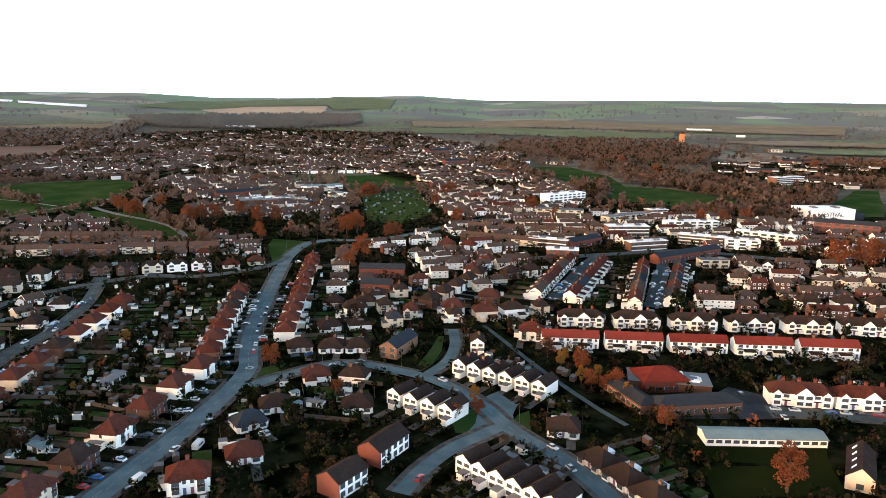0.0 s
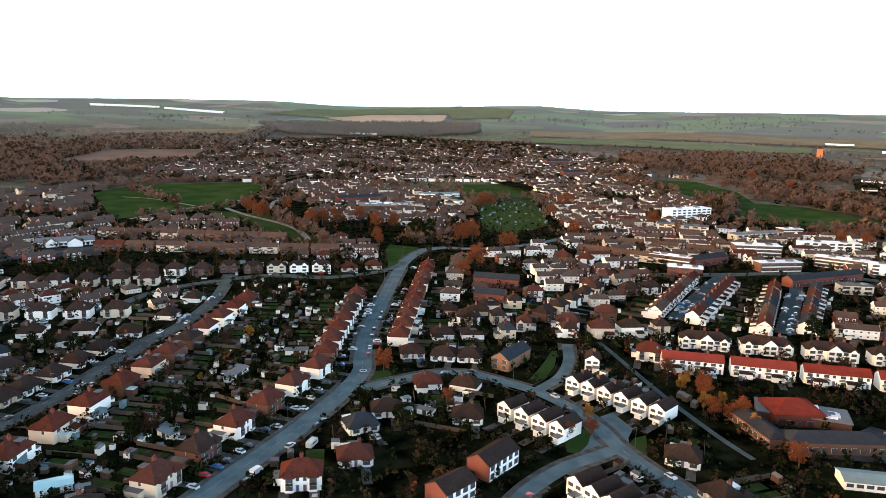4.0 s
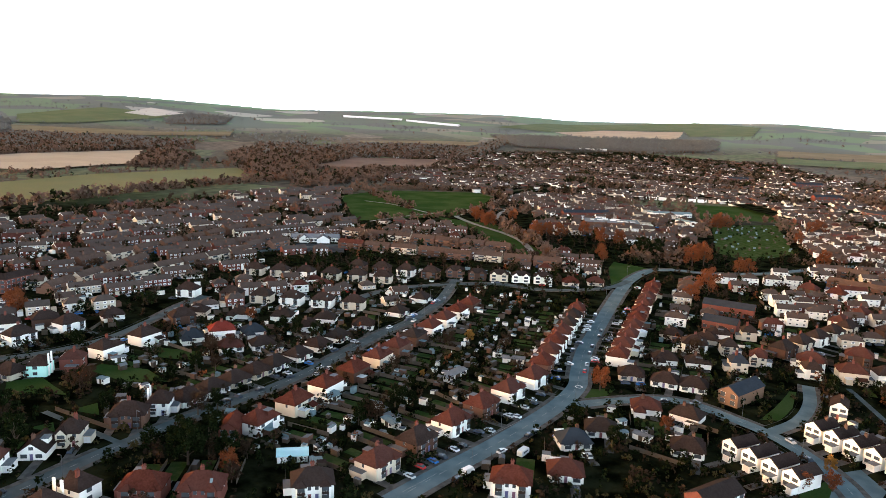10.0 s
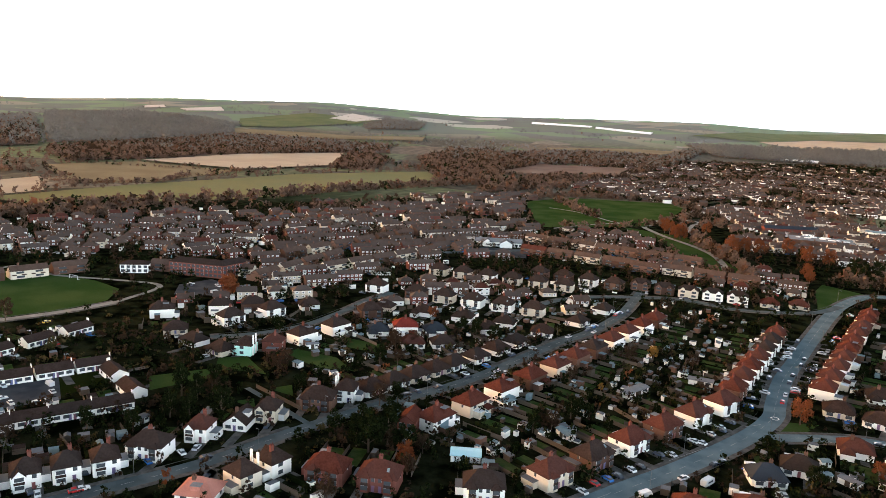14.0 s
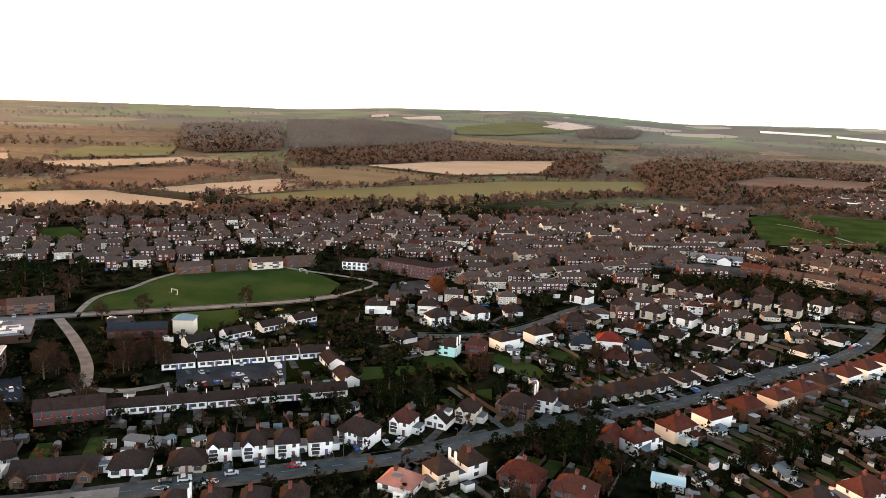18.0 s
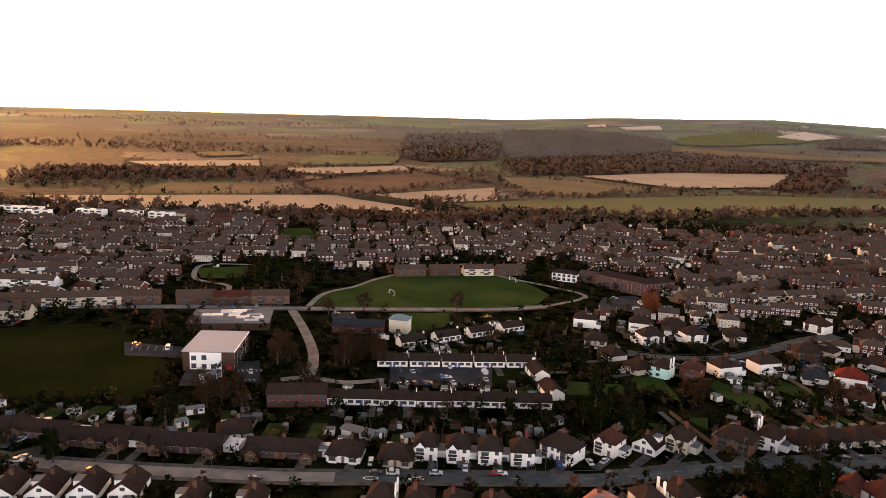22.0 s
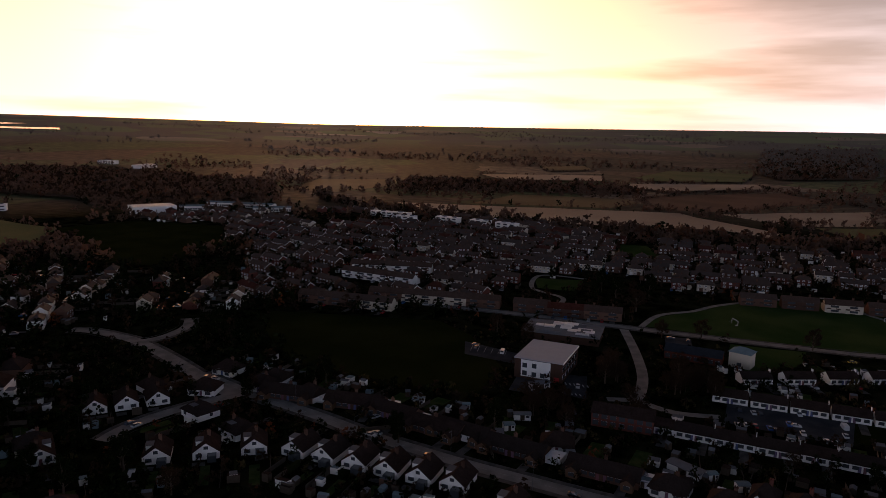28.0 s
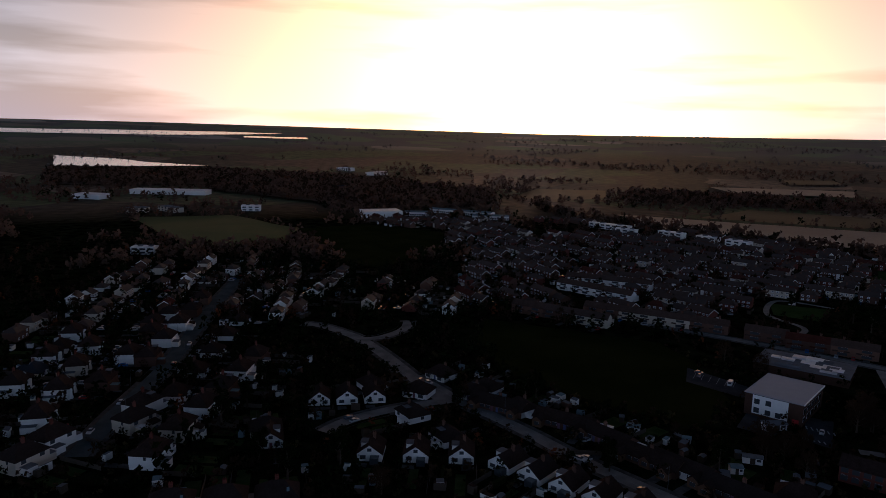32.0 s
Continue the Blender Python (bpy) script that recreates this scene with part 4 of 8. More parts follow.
area("wood", [(-1885, 325), (-2121, 655), (-2376, 967), (-2191, 1163), (-1936, 1311), (-1683, 1140), (-1700, 1000), (-1660, 735), (-1529, 433), (-1475, 284)])
area("wood", [(-3569, 623), (-3543, 955), (-3142, 1149), (-2867, 1181), (-2446, 1007), (-2183, 674), (-2032, 351)])
area("wood", [(-1273, 730), (-1570, 934), (-1708, 1090), (-1494, 1012), (-1398, 947), (-1228, 776)])
area("wood", [(-1517, 1127), (-1838, 1509), (-1748, 1622), (-965, 898), (-998, 783)])
area("wood", [(-2859, 1805), (-3134, 2119), (-2940, 2211), (-2609, 1926), (-2636, 1664)])
area("wood", [(-1590, 1418), (-1680, 1787), (-1566, 1932), (-1412, 2005), (-1238, 1695), (-1309, 1395), (-1145, 1101), (-1091, 974)])
area("wood", [(-935, 836), (-1004, 1022), (-1048, 1160), (-1019, 1286), (-1198, 1641), (-1574, 2408), (-1540, 2495), (-1310, 2008), (-1050, 1440), (-915, 1134), (-856, 898), (-827, 740)])
area("wood", [(-1702, 2601), (-1510, 2916), (-1210, 3136), (-944, 3199), (-793, 2700), (-942, 2454), (-1189, 2304), (-1357, 2244)])
area("wood", [(-3086, 120), (-3375, 547), (-1962, 322), (-1821, 117), (-2004, 70)])
area("wood", [(-1297, -576), (-1350, -374), (-1329, -132), (-1265, -125), (-1202, -333), (-1119, -497)])
area("wood", [(-1034, -1546), (-1131, -1097), (-1086, -741), (-889, -603), (-722, -707), (-723, -1075)])
area("wood", [(-747, -1756), (-1000, -1494), (-783, -1165), (-561, -1314)])
area("wood", [(-202, 2097), (99, 2290), (308, 2245), (347, 1888), (284, 1537), (68, 1515), (-147, 1688)])
area("wood", [(-199, 1443), (-155, 1439), (-2, 1109), (-11, 1063), (-88, 1197), (-184, 1338)])
area("wood", [(7, 1030), (26, 1169), (61, 1111), (58, 963), (22, 949)])
area("wood", [(52, 1378), (180, 1282), (230, 1182), (309, 1008), (282, 927), (213, 974), (152, 1069), (96, 1223)])
area("wood", [(168, 887), (241, 939), (274, 900), (227, 776), (145, 788)])
area("wood", [(240, 940), (300, 1010), (345, 1120), (365, 1090), (330, 960), (290, 890)])
area("wood", [(330, 1230), (460, 1260), (620, 1180), (560, 1120), (420, 1150)])
area("wood", [(430, 1640), (620, 1700), (800, 1560), (760, 1480), (560, 1520)])
area("fieldfleece", [(-3027, 3047), (-2632, 3115), (-2540, 3000), (-2880, 2900)])
area("fieldfleece", [(-2585, 3088), (-2205, 3073), (-2120, 2940), (-2490, 2975)])
BELTS = [(13, 9, [(-940, -560), (-870, -480), (-836, -386), (-836, -337), (-820, -223), (-808, -177), (-799, -78), (-800, 16), (-805, 100), (-836, 150), (-840, 217), (-845, 299), (-858, 377), (-885, 466), (-907, 556), (-926, 690), (-952, 886)]),
         (5, 5, [(-1460, 285), (-1242, 514), (-1256, 531), (-1322, 759)]), (8, 8, [(-1090, 215), (-1085, 330), (-1180, 410)]), (8, 7, [(-1010, 125), (-960, 60), (-900, 50)]), (5, 5, [(-1300, -70), (-1180, -120), (-1030, -60), (-1040, 0)]),
         (6, 6, [(-1470, 100), (-1340, 165), (-1190, 240)]), (5, 5, [(-1640, 60), (-1480, 75), (-1330, -90)]), (7, 8, [(-545, 590), (-500, 690), (-540, 870)]), (10, 10, [(-425, 671), (-292, 543), (-305, 526)]), (9, 9, [(-740, 730), (-750, 835), (-640, 945), (-545, 880)]),
         (9, 8, [(-570, 690), (-650, 740), (-720, 780)])]
area("parking", [(-481, 424), (-451, 456), (-422, 427), (-451, 402)])
area("parking", [(-331, -59), (-333, -49), (-304, -44), (-306, -54)])
area("parking", [(-326, -79), (-326, -64), (-300, -63), (-301, -77)])
area("parking", [(-359, -118), (-351, -86), (-335, -83), (-339, -111)])
area("parking", [(-325, 11), (-324, 58), (-299, 54), (-303, 10)])
area("parking", [(-416, -22), (-417, -8), (-392, -6), (-387, -18)])
area("parking", [(-460, 153), (-465, 176), (-436, 182), (-420, 165), (-437, 142)])
area("darkgrass", [(47, 228), (90, 238), (89, 219), (48, 209)])
area("parking", [(71, 302), (87, 294), (92, 274), (41, 264)])
area("parkring", [(-511 + 17 * math.cos(a / 12 * math.pi), 699 + 17 * math.sin(a / 12 * math.pi)) for a in range(24)])
area("grass", [(-511 + 9 * math.cos(a / 6 * math.pi), 699 + 9 * math.sin(a / 6 * math.pi)) for a in range(12)])
area("urbanA", [(-1247, 1423), (-1283, 1887), (-1019, 2390), (-501, 2308), (-96, 1645), (-54, 1105), (-190, 987), (-367, 1191), (-439, 1024), (-623, 1107), (-604, 946), (-785, 889)])
area("grass", [(239, 818), (256, 801), (344, 846), (440, 1120), (400, 1100), (300, 900)])
area("urbanX", [(240, 1250), (290, 1560), (480, 1600), (640, 1540), (520, 1230), (400, 1120)])
area("urbanW", [(-604, 946), (-623, 1107), (-439, 1024), (-470, 974), (-473, 837), (-535, 800)])
area("fieldolive", [(420, 2250), (640, 2330), (1060, 2230), (900, 2130), (560, 2150)])
area("fieldgreen", [(520, 1980), (700, 2050), (960, 1960), (820, 1850), (600, 1880)])
area("urbanB", [(-502, 214), (-814, 552), (-796, 805), (-535, 569), (-411, 418), (-429, 344), (-399, 229), (-447, 206)])
area("urbanC", [(-503, -223), (-741, -328), (-738, -90), (-757, 134), (-810, 424), (-749, 538), (-605, 377), (-515, 225), (-583, 152), (-587, 59), (-528, -19), (-580, -79), (-445, -171)])
area("urbanD", [(-653, -638), (-828, -445), (-868, -246), (-776, -95), (-559, -131), (-457, -131), (-405, -204), (-380, -279), (-538, -382)])
area("urbanE", [(-470, 974), (-309, 948), (-210, 679), (-230, 638), (-319, 684), (-353, 621), (-473, 837)])
area("urbanF", [(-159, 545), (-127, 666), (-55, 700), (-22, 580), (-36, 435), (-96, 502)])
area("urbanG", [(29, 436), (232, 567), (194, 437), (28, 407)])
area("urbanH", [(-568, 107), (-589, 147), (-560, 244), (-657, 315), (-689, 295), (-744, 141)])
area("urbanI", [(-498, 335), (-485, 380), (-425, 435), (-402, 418), (-460, 360), (-424, 284)])
area("urbanJ", [(-417, 109), (-409, 211), (-328, 239), (-307, 196), (-300, 149), (-358, 141)])
area("urbanK", [(-529, 594), (-404, 628), (-229, 529), (-246, 485), (-380, 491), (-431, 481)])
area("urbanL", [(-177, -454), (-284, -533), (-372, -515), (-394, -426), (-296, -326), (-227, -335), (-198, -309), (-173, -340), (-125, -309)])
area("urbanM", [(-281, -502), (-385, -459), (-427, -369), (-411, -264), (-351, -248), (-336, -305), (-278, -313), (-208, -312), (-191, -336)])
area("urbanN", [(-219, 1141), (-37, 1109), (41, 928), (-32, 690), (-129, 736)])
area("urbanO", [(-85, 677), (35, 783), (38, 596), (-32, 604)])
area("allot", [(-254, 872), (-198, 949), (-135, 735), (-159, 659), (-194, 684)])
area("urbanU", [(-20, 592), (100, 606), (215, 585), (330, 560), (330, 770), (240, 775), (150, 785), (60, 840), (30, 700)])
area("urbanV", [(100, 440), (130, 560), (330, 545), (300, 420), (170, 405)])
area("urbanP", [(-118, 328), (-127, 435), (-88, 503), (-24, 465), (-10, 391), (-33, 364), (-51, 367), (-75, 362), (-84, 335)])
area("urbanQ", [(-367, 182), (-404, 275), (-350, 363), (-307, 374), (-266, 295), (-266, 236), (-273, 186), (-298, 171)])
area("urbanR", [(-415, 128), (-475, 252), (-346, 204), (-317, 131), (-354, 114)])
area("urbanS", [(-191, 521), (-164, 538), (-91, 366), (-107, 318), (-129, 323)])
area("grass", [(-314, 122), (-309, 134), (-282, 132), (-291, 126), (-301, 116)])
area("grass", [(-308, 158), (-304, 151), (-280, 154), (-268, 165), (-287, 168)])
area("grass", [(-310, 188), (-298, 180), (-283, 189), (-291, 198)])
area("grass", [(-307, 89), (-302, 116), (-292, 114), (-291, 84)])
area("grass", [(-267, 125), (-266, 135), (-255, 130)])
area("grass", [(-263, 108), (-261, 116), (-253, 113)])
area("urbanT", [(-79, 269), (-68, 272), (-59, 238), (-82, 222), (-92, 251)])
area("tarmac", [(-31, 237), (-29, 246), (-30, 268), (-24, 277), (-15, 265), (-16, 256), (-14, 243), (-7, 239), (-9, 234), (-20, 238), (-26, 233)])


def inside(p, poly):
    hit, j = False, len(poly) - 1
    for i, (xi, yi) in enumerate(poly):
        xj, yj = poly[j]
        if (yi > p[1]) != (yj > p[1]) and p[0] < (xj - xi) * (p[1] - yi) / (yj - yi) + xi:
            hit = not hit
        j = i
    return hit


SEGS = [(Vector(a), Vector(b), w) for _, w, pts in ROADS for a, b in zip(pts, pts[1:])]


def road_gap(x, y):
    p, best = Vector((x, y)), 1e9
    for a, b, w in SEGS:
        d = b - a
        u = min(max((p - a).dot(d) / max(d.length_squared, 1e-6), 0), 1)
        best = min(best, (p - a - d * u).length - w / 2)
    return best


def set_back(x, y, gap):
    """The nearest place that stands clear of the road by the gap."""
    p, best, at, half = Vector((x, y)), 1e9, None, 0.0
    for a, b, w in SEGS:
        d = b - a
        q = a + d * min(max((p - a).dot(d) / max(d.length_squared, 1e-6), 0), 1)
        if (p - q).length - w / 2 < best:
            best, at, half = (p - q).length - w / 2, q, w / 2
    p = at + (p - at).normalized() * (half + gap)
    return p.x, p.y


def ground_sheet():
    radii = [0.0] + [40 * 1.0 * k for k in range(1, 12)] + [480 * (4960 / 480) ** (k / 70) for k in range(1, 71)]
    n = 220
    verts, faces = [(0, 0, 0)], []
    for r in radii[1:]:
        for k in range(n):
            a = 2 * math.pi * k / n
            x, y = r * math.cos(a), r * math.sin(a)
            verts.append((x, y, height(x, y)))
    for k in range(n):
        faces.append((0, 1 + k, 1 + (k + 1) % n))
    for i in range(len(radii) - 2):
        for k in range(n):
            p, q = 1 + i * n + k, 1 + i * n + (k + 1) % n
            faces.append((p, p + n, q + n, q))
    me = bpy.data.meshes.new("ground")
    me.from_pydata(verts, [], faces)
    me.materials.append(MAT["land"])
    me.polygons.foreach_set("use_smooth", [True] * len(faces))
    tagged(new("ground", me), "dark garden soil and turf running out to brown woods and downs", "ground", kind="structure")


def land_material():
    """Garden soil near the town; a patchwork of muted fields and woods far out, painted paler at the rim for haze."""
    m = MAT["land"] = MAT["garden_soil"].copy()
    m.name = "land"
    n, l = m.node_tree.nodes, m.node_tree.links
    bsdf = n["Principled BSDF"]
    town = bsdf.inputs["Base Color"].links[0].from_socket
    geo = n.new("ShaderNodeNewGeometry")
    cells, ramp = n.new("ShaderNodeTexVoronoi"), n.new("ShaderNodeValToRGB")
    cells.inputs["Scale"].default_value = 0.0042
    warp, wmix = n.new("ShaderNodeTexNoise"), n.new("ShaderNodeVectorMath")
    warp.inputs["Scale"].default_value = 0.004
    wmix.operation = "MULTIPLY_ADD"
    wmix.inputs[1].default_value = (160, 160, 0)
    l.new(geo.outputs["Position"], warp.inputs["Vector"])
    l.new(warp.outputs["Color"], wmix.inputs[0])
    l.new(geo.outputs["Position"], wmix.inputs[2])
    l.new(wmix.outputs[0], cells.inputs["Vector"])
    sep = n.new("ShaderNodeSeparateColor")
    l.new(cells.outputs["Color"], sep.inputs[0])
    l.new(sep.outputs[0], ramp.inputs[0])
    cr = ramp.color_ramp
    cr.interpolation = "CONSTANT"
    cr.elements[0].color = (0.06, 0.05, 0.032, 1)
    cr.elements[1].position, cr.elements[1].color = 0.4, (0.072, 0.078, 0.038, 1)
    for pos, c in ((0.56, (0.054, 0.045, 0.031, 1)), (0.74, (0.085, 0.064, 0.044, 1)), (0.82, (0.07, 0.085, 0.036, 1)), (0.93, (0.14, 0.11, 0.078, 1))):
        cr.elements.new(pos).color = c
    # the crowns of woods and hedges, as dark and light flecks
    fleck, span, rough_land = n.new("ShaderNodeTexNoise"), n.new("ShaderNodeMapRange"), n.new("ShaderNodeVectorMath")
    fleck.inputs["Scale"].default_value, fleck.inputs["Detail"].default_value = 0.05, 4.0
    span.inputs[1].default_value, span.inputs[2].default_value, span.inputs[3].default_value, span.inputs[4].default_value = 0.35, 0.65, 0.62, 1.35
    rough_land.operation = "SCALE"
    l.new(geo.outputs["Position"], fleck.inputs["Vector"])
    l.new(fleck.outputs[0], span.inputs[0])
    l.new(ramp.outputs[0], rough_land.inputs[0])
    l.new(span.outputs[0], rough_land.inputs["Scale"])
    # Past 2700 m the base colours turn pale grey-green, haze put in as colour.
    high, downs, haze_mix = n.new("ShaderNodeMapRange"), n.new("ShaderNodeTexNoise"), n.new("ShaderNodeMixRGB")
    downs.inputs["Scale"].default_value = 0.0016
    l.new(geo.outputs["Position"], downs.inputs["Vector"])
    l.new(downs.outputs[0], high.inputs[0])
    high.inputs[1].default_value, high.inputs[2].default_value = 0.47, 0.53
    haze_mix.inputs[1].default_value, haze_mix.inputs[2].default_value = (0.098, 0.108, 0.102, 1), (0.105, 0.138, 0.095, 1)
    l.new(high.outputs[0], haze_mix.inputs[0])
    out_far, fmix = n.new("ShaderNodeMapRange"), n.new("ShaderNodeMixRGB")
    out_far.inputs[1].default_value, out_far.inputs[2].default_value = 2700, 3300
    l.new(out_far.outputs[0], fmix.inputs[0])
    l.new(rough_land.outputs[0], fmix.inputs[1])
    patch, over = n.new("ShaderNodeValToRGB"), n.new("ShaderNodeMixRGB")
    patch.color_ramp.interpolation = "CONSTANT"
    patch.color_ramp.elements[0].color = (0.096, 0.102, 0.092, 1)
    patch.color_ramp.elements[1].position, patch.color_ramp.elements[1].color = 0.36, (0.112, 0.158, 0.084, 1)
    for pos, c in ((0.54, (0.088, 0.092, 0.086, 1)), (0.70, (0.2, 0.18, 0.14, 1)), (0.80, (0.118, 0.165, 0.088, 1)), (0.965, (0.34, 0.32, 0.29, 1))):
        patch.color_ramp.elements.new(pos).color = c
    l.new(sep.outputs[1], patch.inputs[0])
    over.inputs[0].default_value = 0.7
    l.new(haze_mix.outputs[0], over.inputs[1])
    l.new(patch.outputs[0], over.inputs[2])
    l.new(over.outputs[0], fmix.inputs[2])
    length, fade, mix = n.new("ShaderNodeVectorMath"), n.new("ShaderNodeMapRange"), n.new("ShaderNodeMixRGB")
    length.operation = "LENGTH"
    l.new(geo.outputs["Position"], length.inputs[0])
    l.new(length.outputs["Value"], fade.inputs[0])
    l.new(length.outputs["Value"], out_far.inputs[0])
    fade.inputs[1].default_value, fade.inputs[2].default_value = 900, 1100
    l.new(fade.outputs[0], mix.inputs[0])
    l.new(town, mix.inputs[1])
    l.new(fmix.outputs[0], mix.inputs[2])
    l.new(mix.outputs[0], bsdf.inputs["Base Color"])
    shine = n.new("ShaderNodeMath")
    shine.operation = "MULTIPLY"
    shine.inputs[1].default_value = 0.012
    l.new(fade.outputs[0], shine.inputs[0])
    l.new(shine.outputs[0], bsdf.inputs["Specular IOR Level"])
    bsdf.inputs["Roughness"].default_value = 0.8
    # Faint greenish sheen on the land past 900 m, put on in place of haze.
    haze_sheen = n.new("ShaderNodeMath")
    haze_sheen.operation, haze_sheen.inputs[1].default_value = "MULTIPLY", 0.005
    l.new(fade.outputs[0], haze_sheen.inputs[0])
    l.new(haze_sheen.outputs[0], bsdf.inputs["Sheen Weight"])
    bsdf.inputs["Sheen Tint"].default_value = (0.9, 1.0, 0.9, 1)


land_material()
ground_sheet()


def sheet(name, poly, z, mat, label, category, kind="structure"):
    """A flat patch of turf, crop or water that follows the land."""
    bm = bmesh.new()
    pts = [Vector((x, y)) for x, y in poly]
    ring = []
    for a, b in zip(pts, pts[1:] + pts[:1]):
        steps = max(2, int((b - a).length / 60) + 1)
        ring += [a.lerp(b, k / steps) for k in range(steps)]
    far = max(p.length for p in pts) > 1600
    ring = [p + Vector((noise.noise((p.x / 40, p.y / 40, 1)), noise.noise((p.x / 40, p.y / 40, 7)))) * min(6, p.length / 150) for p in ring] if mat not in ("tarmac_dark", "asphalt_pale") else ring
    vs = [bm.verts.new((p.x, p.y, 0)) for p in ring]
    bm.faces.new(vs)
    bmesh.ops.triangulate(bm, faces=bm.faces[:])
    if far:
        for _ in range(3):
            bmesh.ops.subdivide_edges(bm, edges=[e for e in bm.edges if e.calc_length() > 90], cuts=1)
            bmesh.ops.triangulate(bm, faces=bm.faces[:])
    for v in bm.verts:
        v.co.z = height(v.co.x, v.co.y) + z + (3.0 if far else 0)
    bmesh.ops.recalc_face_normals(bm, faces=bm.faces[:])
    if sum(f.normal.z for f in bm.faces) < 0:
        bmesh.ops.reverse_faces(bm, faces=bm.faces[:])
    tagged(put(bm, name, mat), label, category, kind=kind)


for kind, (mat, z, label, category) in {"grass": ("grass", 0.05, "mown green grass", "grass"), "parkring": ("concrete", 0.045, "pale ring road of a roundabout in the park", "road"), "tarmac": ("asphalt_pale", 0.085, "wide grey tarmac junction", "road"), "darkgrass": ("turf_dark", 0.05, "dark mown grass", "grass"), "parking": ("tarmac_dark", 0.06, "worn grey tarmac parking area", "car park"),
                                        "fieldgreen": ("field_green", 0.3, "dull green winter crop field", "field"), "fieldtan": ("field_tan", 0.35, "pale tan stubble field", "field"),
                                        "fieldpasture": ("field_pasture", 0.32, "rough green pasture at the edge of town, yellowed in colour for evening glow", "field"), "fieldolive": ("field_olive", 0.4, "olive-brown rough pasture", "field"), "fieldbrown": ("field_brown", 0.45, "brown ploughed field", "field"),
                                        "fieldfleece": ("field_fleece", 0.5, "field under long white crop covers on the downs", "field"), "fieldchalk": ("field_chalk", 0.45, "pale chalky ploughed field on the downs", "field"), "wood": ("wood_floor", 0.25, "brown leaf litter under the woods", "woodland floor"),
                                        "water": ("water", 0.5, "flat water reflecting the evening sky", "water"), "allot": ("garden_turf", 0.03, "green allotment plots", "allotment")}.items():
    for k, poly in enumerate(AREAS[kind]):
        sheet({"grass": "lawn", "tarmac": "road", "parkring": "road", "darkgrass": "lawn", "parking": "car_park", "water": "water", "allot": "allotment", "wood": "woodland_floor"}.get(kind, "field"), poly, z + 0.004 * k, mat, label, category)


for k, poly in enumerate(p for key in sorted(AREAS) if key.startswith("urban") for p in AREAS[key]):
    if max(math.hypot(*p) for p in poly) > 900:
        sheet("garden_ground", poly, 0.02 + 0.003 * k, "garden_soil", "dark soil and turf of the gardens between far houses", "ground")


def smooth_line(pts):
    """A finer line through the given points (Catmull-Rom)."""
    p = [Vector(q) for q in pts]
    p = [2 * p[0] - p[1]] + p + [2 * p[-1] - p[-2]]
    out = []
    for a, b, c, d in zip(p, p[1:], p[2:], p[3:]):
        for k in range(5):
            t = k / 5
            out.append(0.5 * (2 * b + (c - a) * t + (2 * a - 5 * b + 4 * c - d) * t * t + (3 * b - a - 3 * c + d) * t ** 3))
    return out + [p[-2]]


def ribbon(bm, line, left, right, z, mat=0, thick=0.0):
    """A strip along a line between two offsets (left is positive)."""
    rows = []
    for i, q in enumerate(line):
        d = (line[min(i + 1, len(line) - 1)] - line[max(i - 1, 0)]).normalized()
        nrm = Vector((-d.y, d.x))
        a, b = q + nrm * left, q + nrm * right
        rows.append([bm.verts.new((a.x, a.y, z)), bm.verts.new((b.x, b.y, z))] + ([bm.verts.new((a.x, a.y, z - thick)), bm.verts.new((b.x, b.y, z - thick))] if thick else []))
    for r, s in zip(rows, rows[1:]):
        bm.faces.new((r[0], r[1], s[1], s[0])).material_index = mat
        if thick:
            bm.faces.new((r[2], r[0], s[0], s[2])).material_index = mat
            bm.faces.new((r[1], r[3], s[3], s[1])).material_index = mat


def lay_roads():
    for k, (name, w, pts) in enumerate(ROADS):
        line = smooth_line(pts)
        z = 0.10 + 0.004 * k
        pale = name.startswith(("secondsw", "schooldr", "schoolrd", "greenrd", "circ", "park", "fork"))
        bm = bmesh.new()
        ribbon(bm, line, w / 2, -w / 2, z)
        tagged(put(bm, "road" if w > 4 else "footpath", "concrete" if pale else "asphalt_pale" if name.startswith(("main", "close")) else "asphalt"), "pale concrete road" if pale else "grey tarmac road with worn patches", "road", kind="structure")
        if w > 4 and not name.startswith(("schooldr", "parkr", "parkc")):
            for s in (1, -1):
                bm = bmesh.new()
                ribbon(bm, line, *((w / 2 + 2.0, w / 2) if s > 0 else (-w / 2, -w / 2 - 2.0)), z + 0.12 - 0.001 * k, 0, 0.16)
                keep = [f for f in bm.faces if all(road_gap(v.co.x, v.co.y) > -0.3 for v in f.verts)]
                bmesh.ops.delete(bm, geom=[f for f in bm.faces if f not in set(keep)], context="FACES")
                tagged(put(bm, "pavement", "paving"), "grey paved footway with a kerb", "pavement", kind="structure")
        if name in ("main", "second", "close", "secondw", "secondsw"):
            bm = bmesh.new()
            fine = [a.lerp(b, t / 4) for a, b in zip(line, line[1:]) for t in range(4)]
            run = 0.0
            for a, b in zip(fine, fine[1:]):
                run += (b - a).length
                if run % 8 < 4:
                    ribbon(bm, [a, b], 0.06, -0.06, z + 0.012)
            tagged(put(bm, "road_marking", "paint_worn"), "worn white painted road lines", "road marking", kind="structure")


lay_roads()

# ---- houses by the street ----
row("semi", "red", (-149, 166.5), (-151, 270), 6, -1)
row("semi", "red", (-157, 289), (-189, 389), 7, -1)
row("semi", "red", (-134, 324), (-178, 484), 10, 1)
row("bung", "brown", (-243.5, 159), (-249, 208), 5, -1)
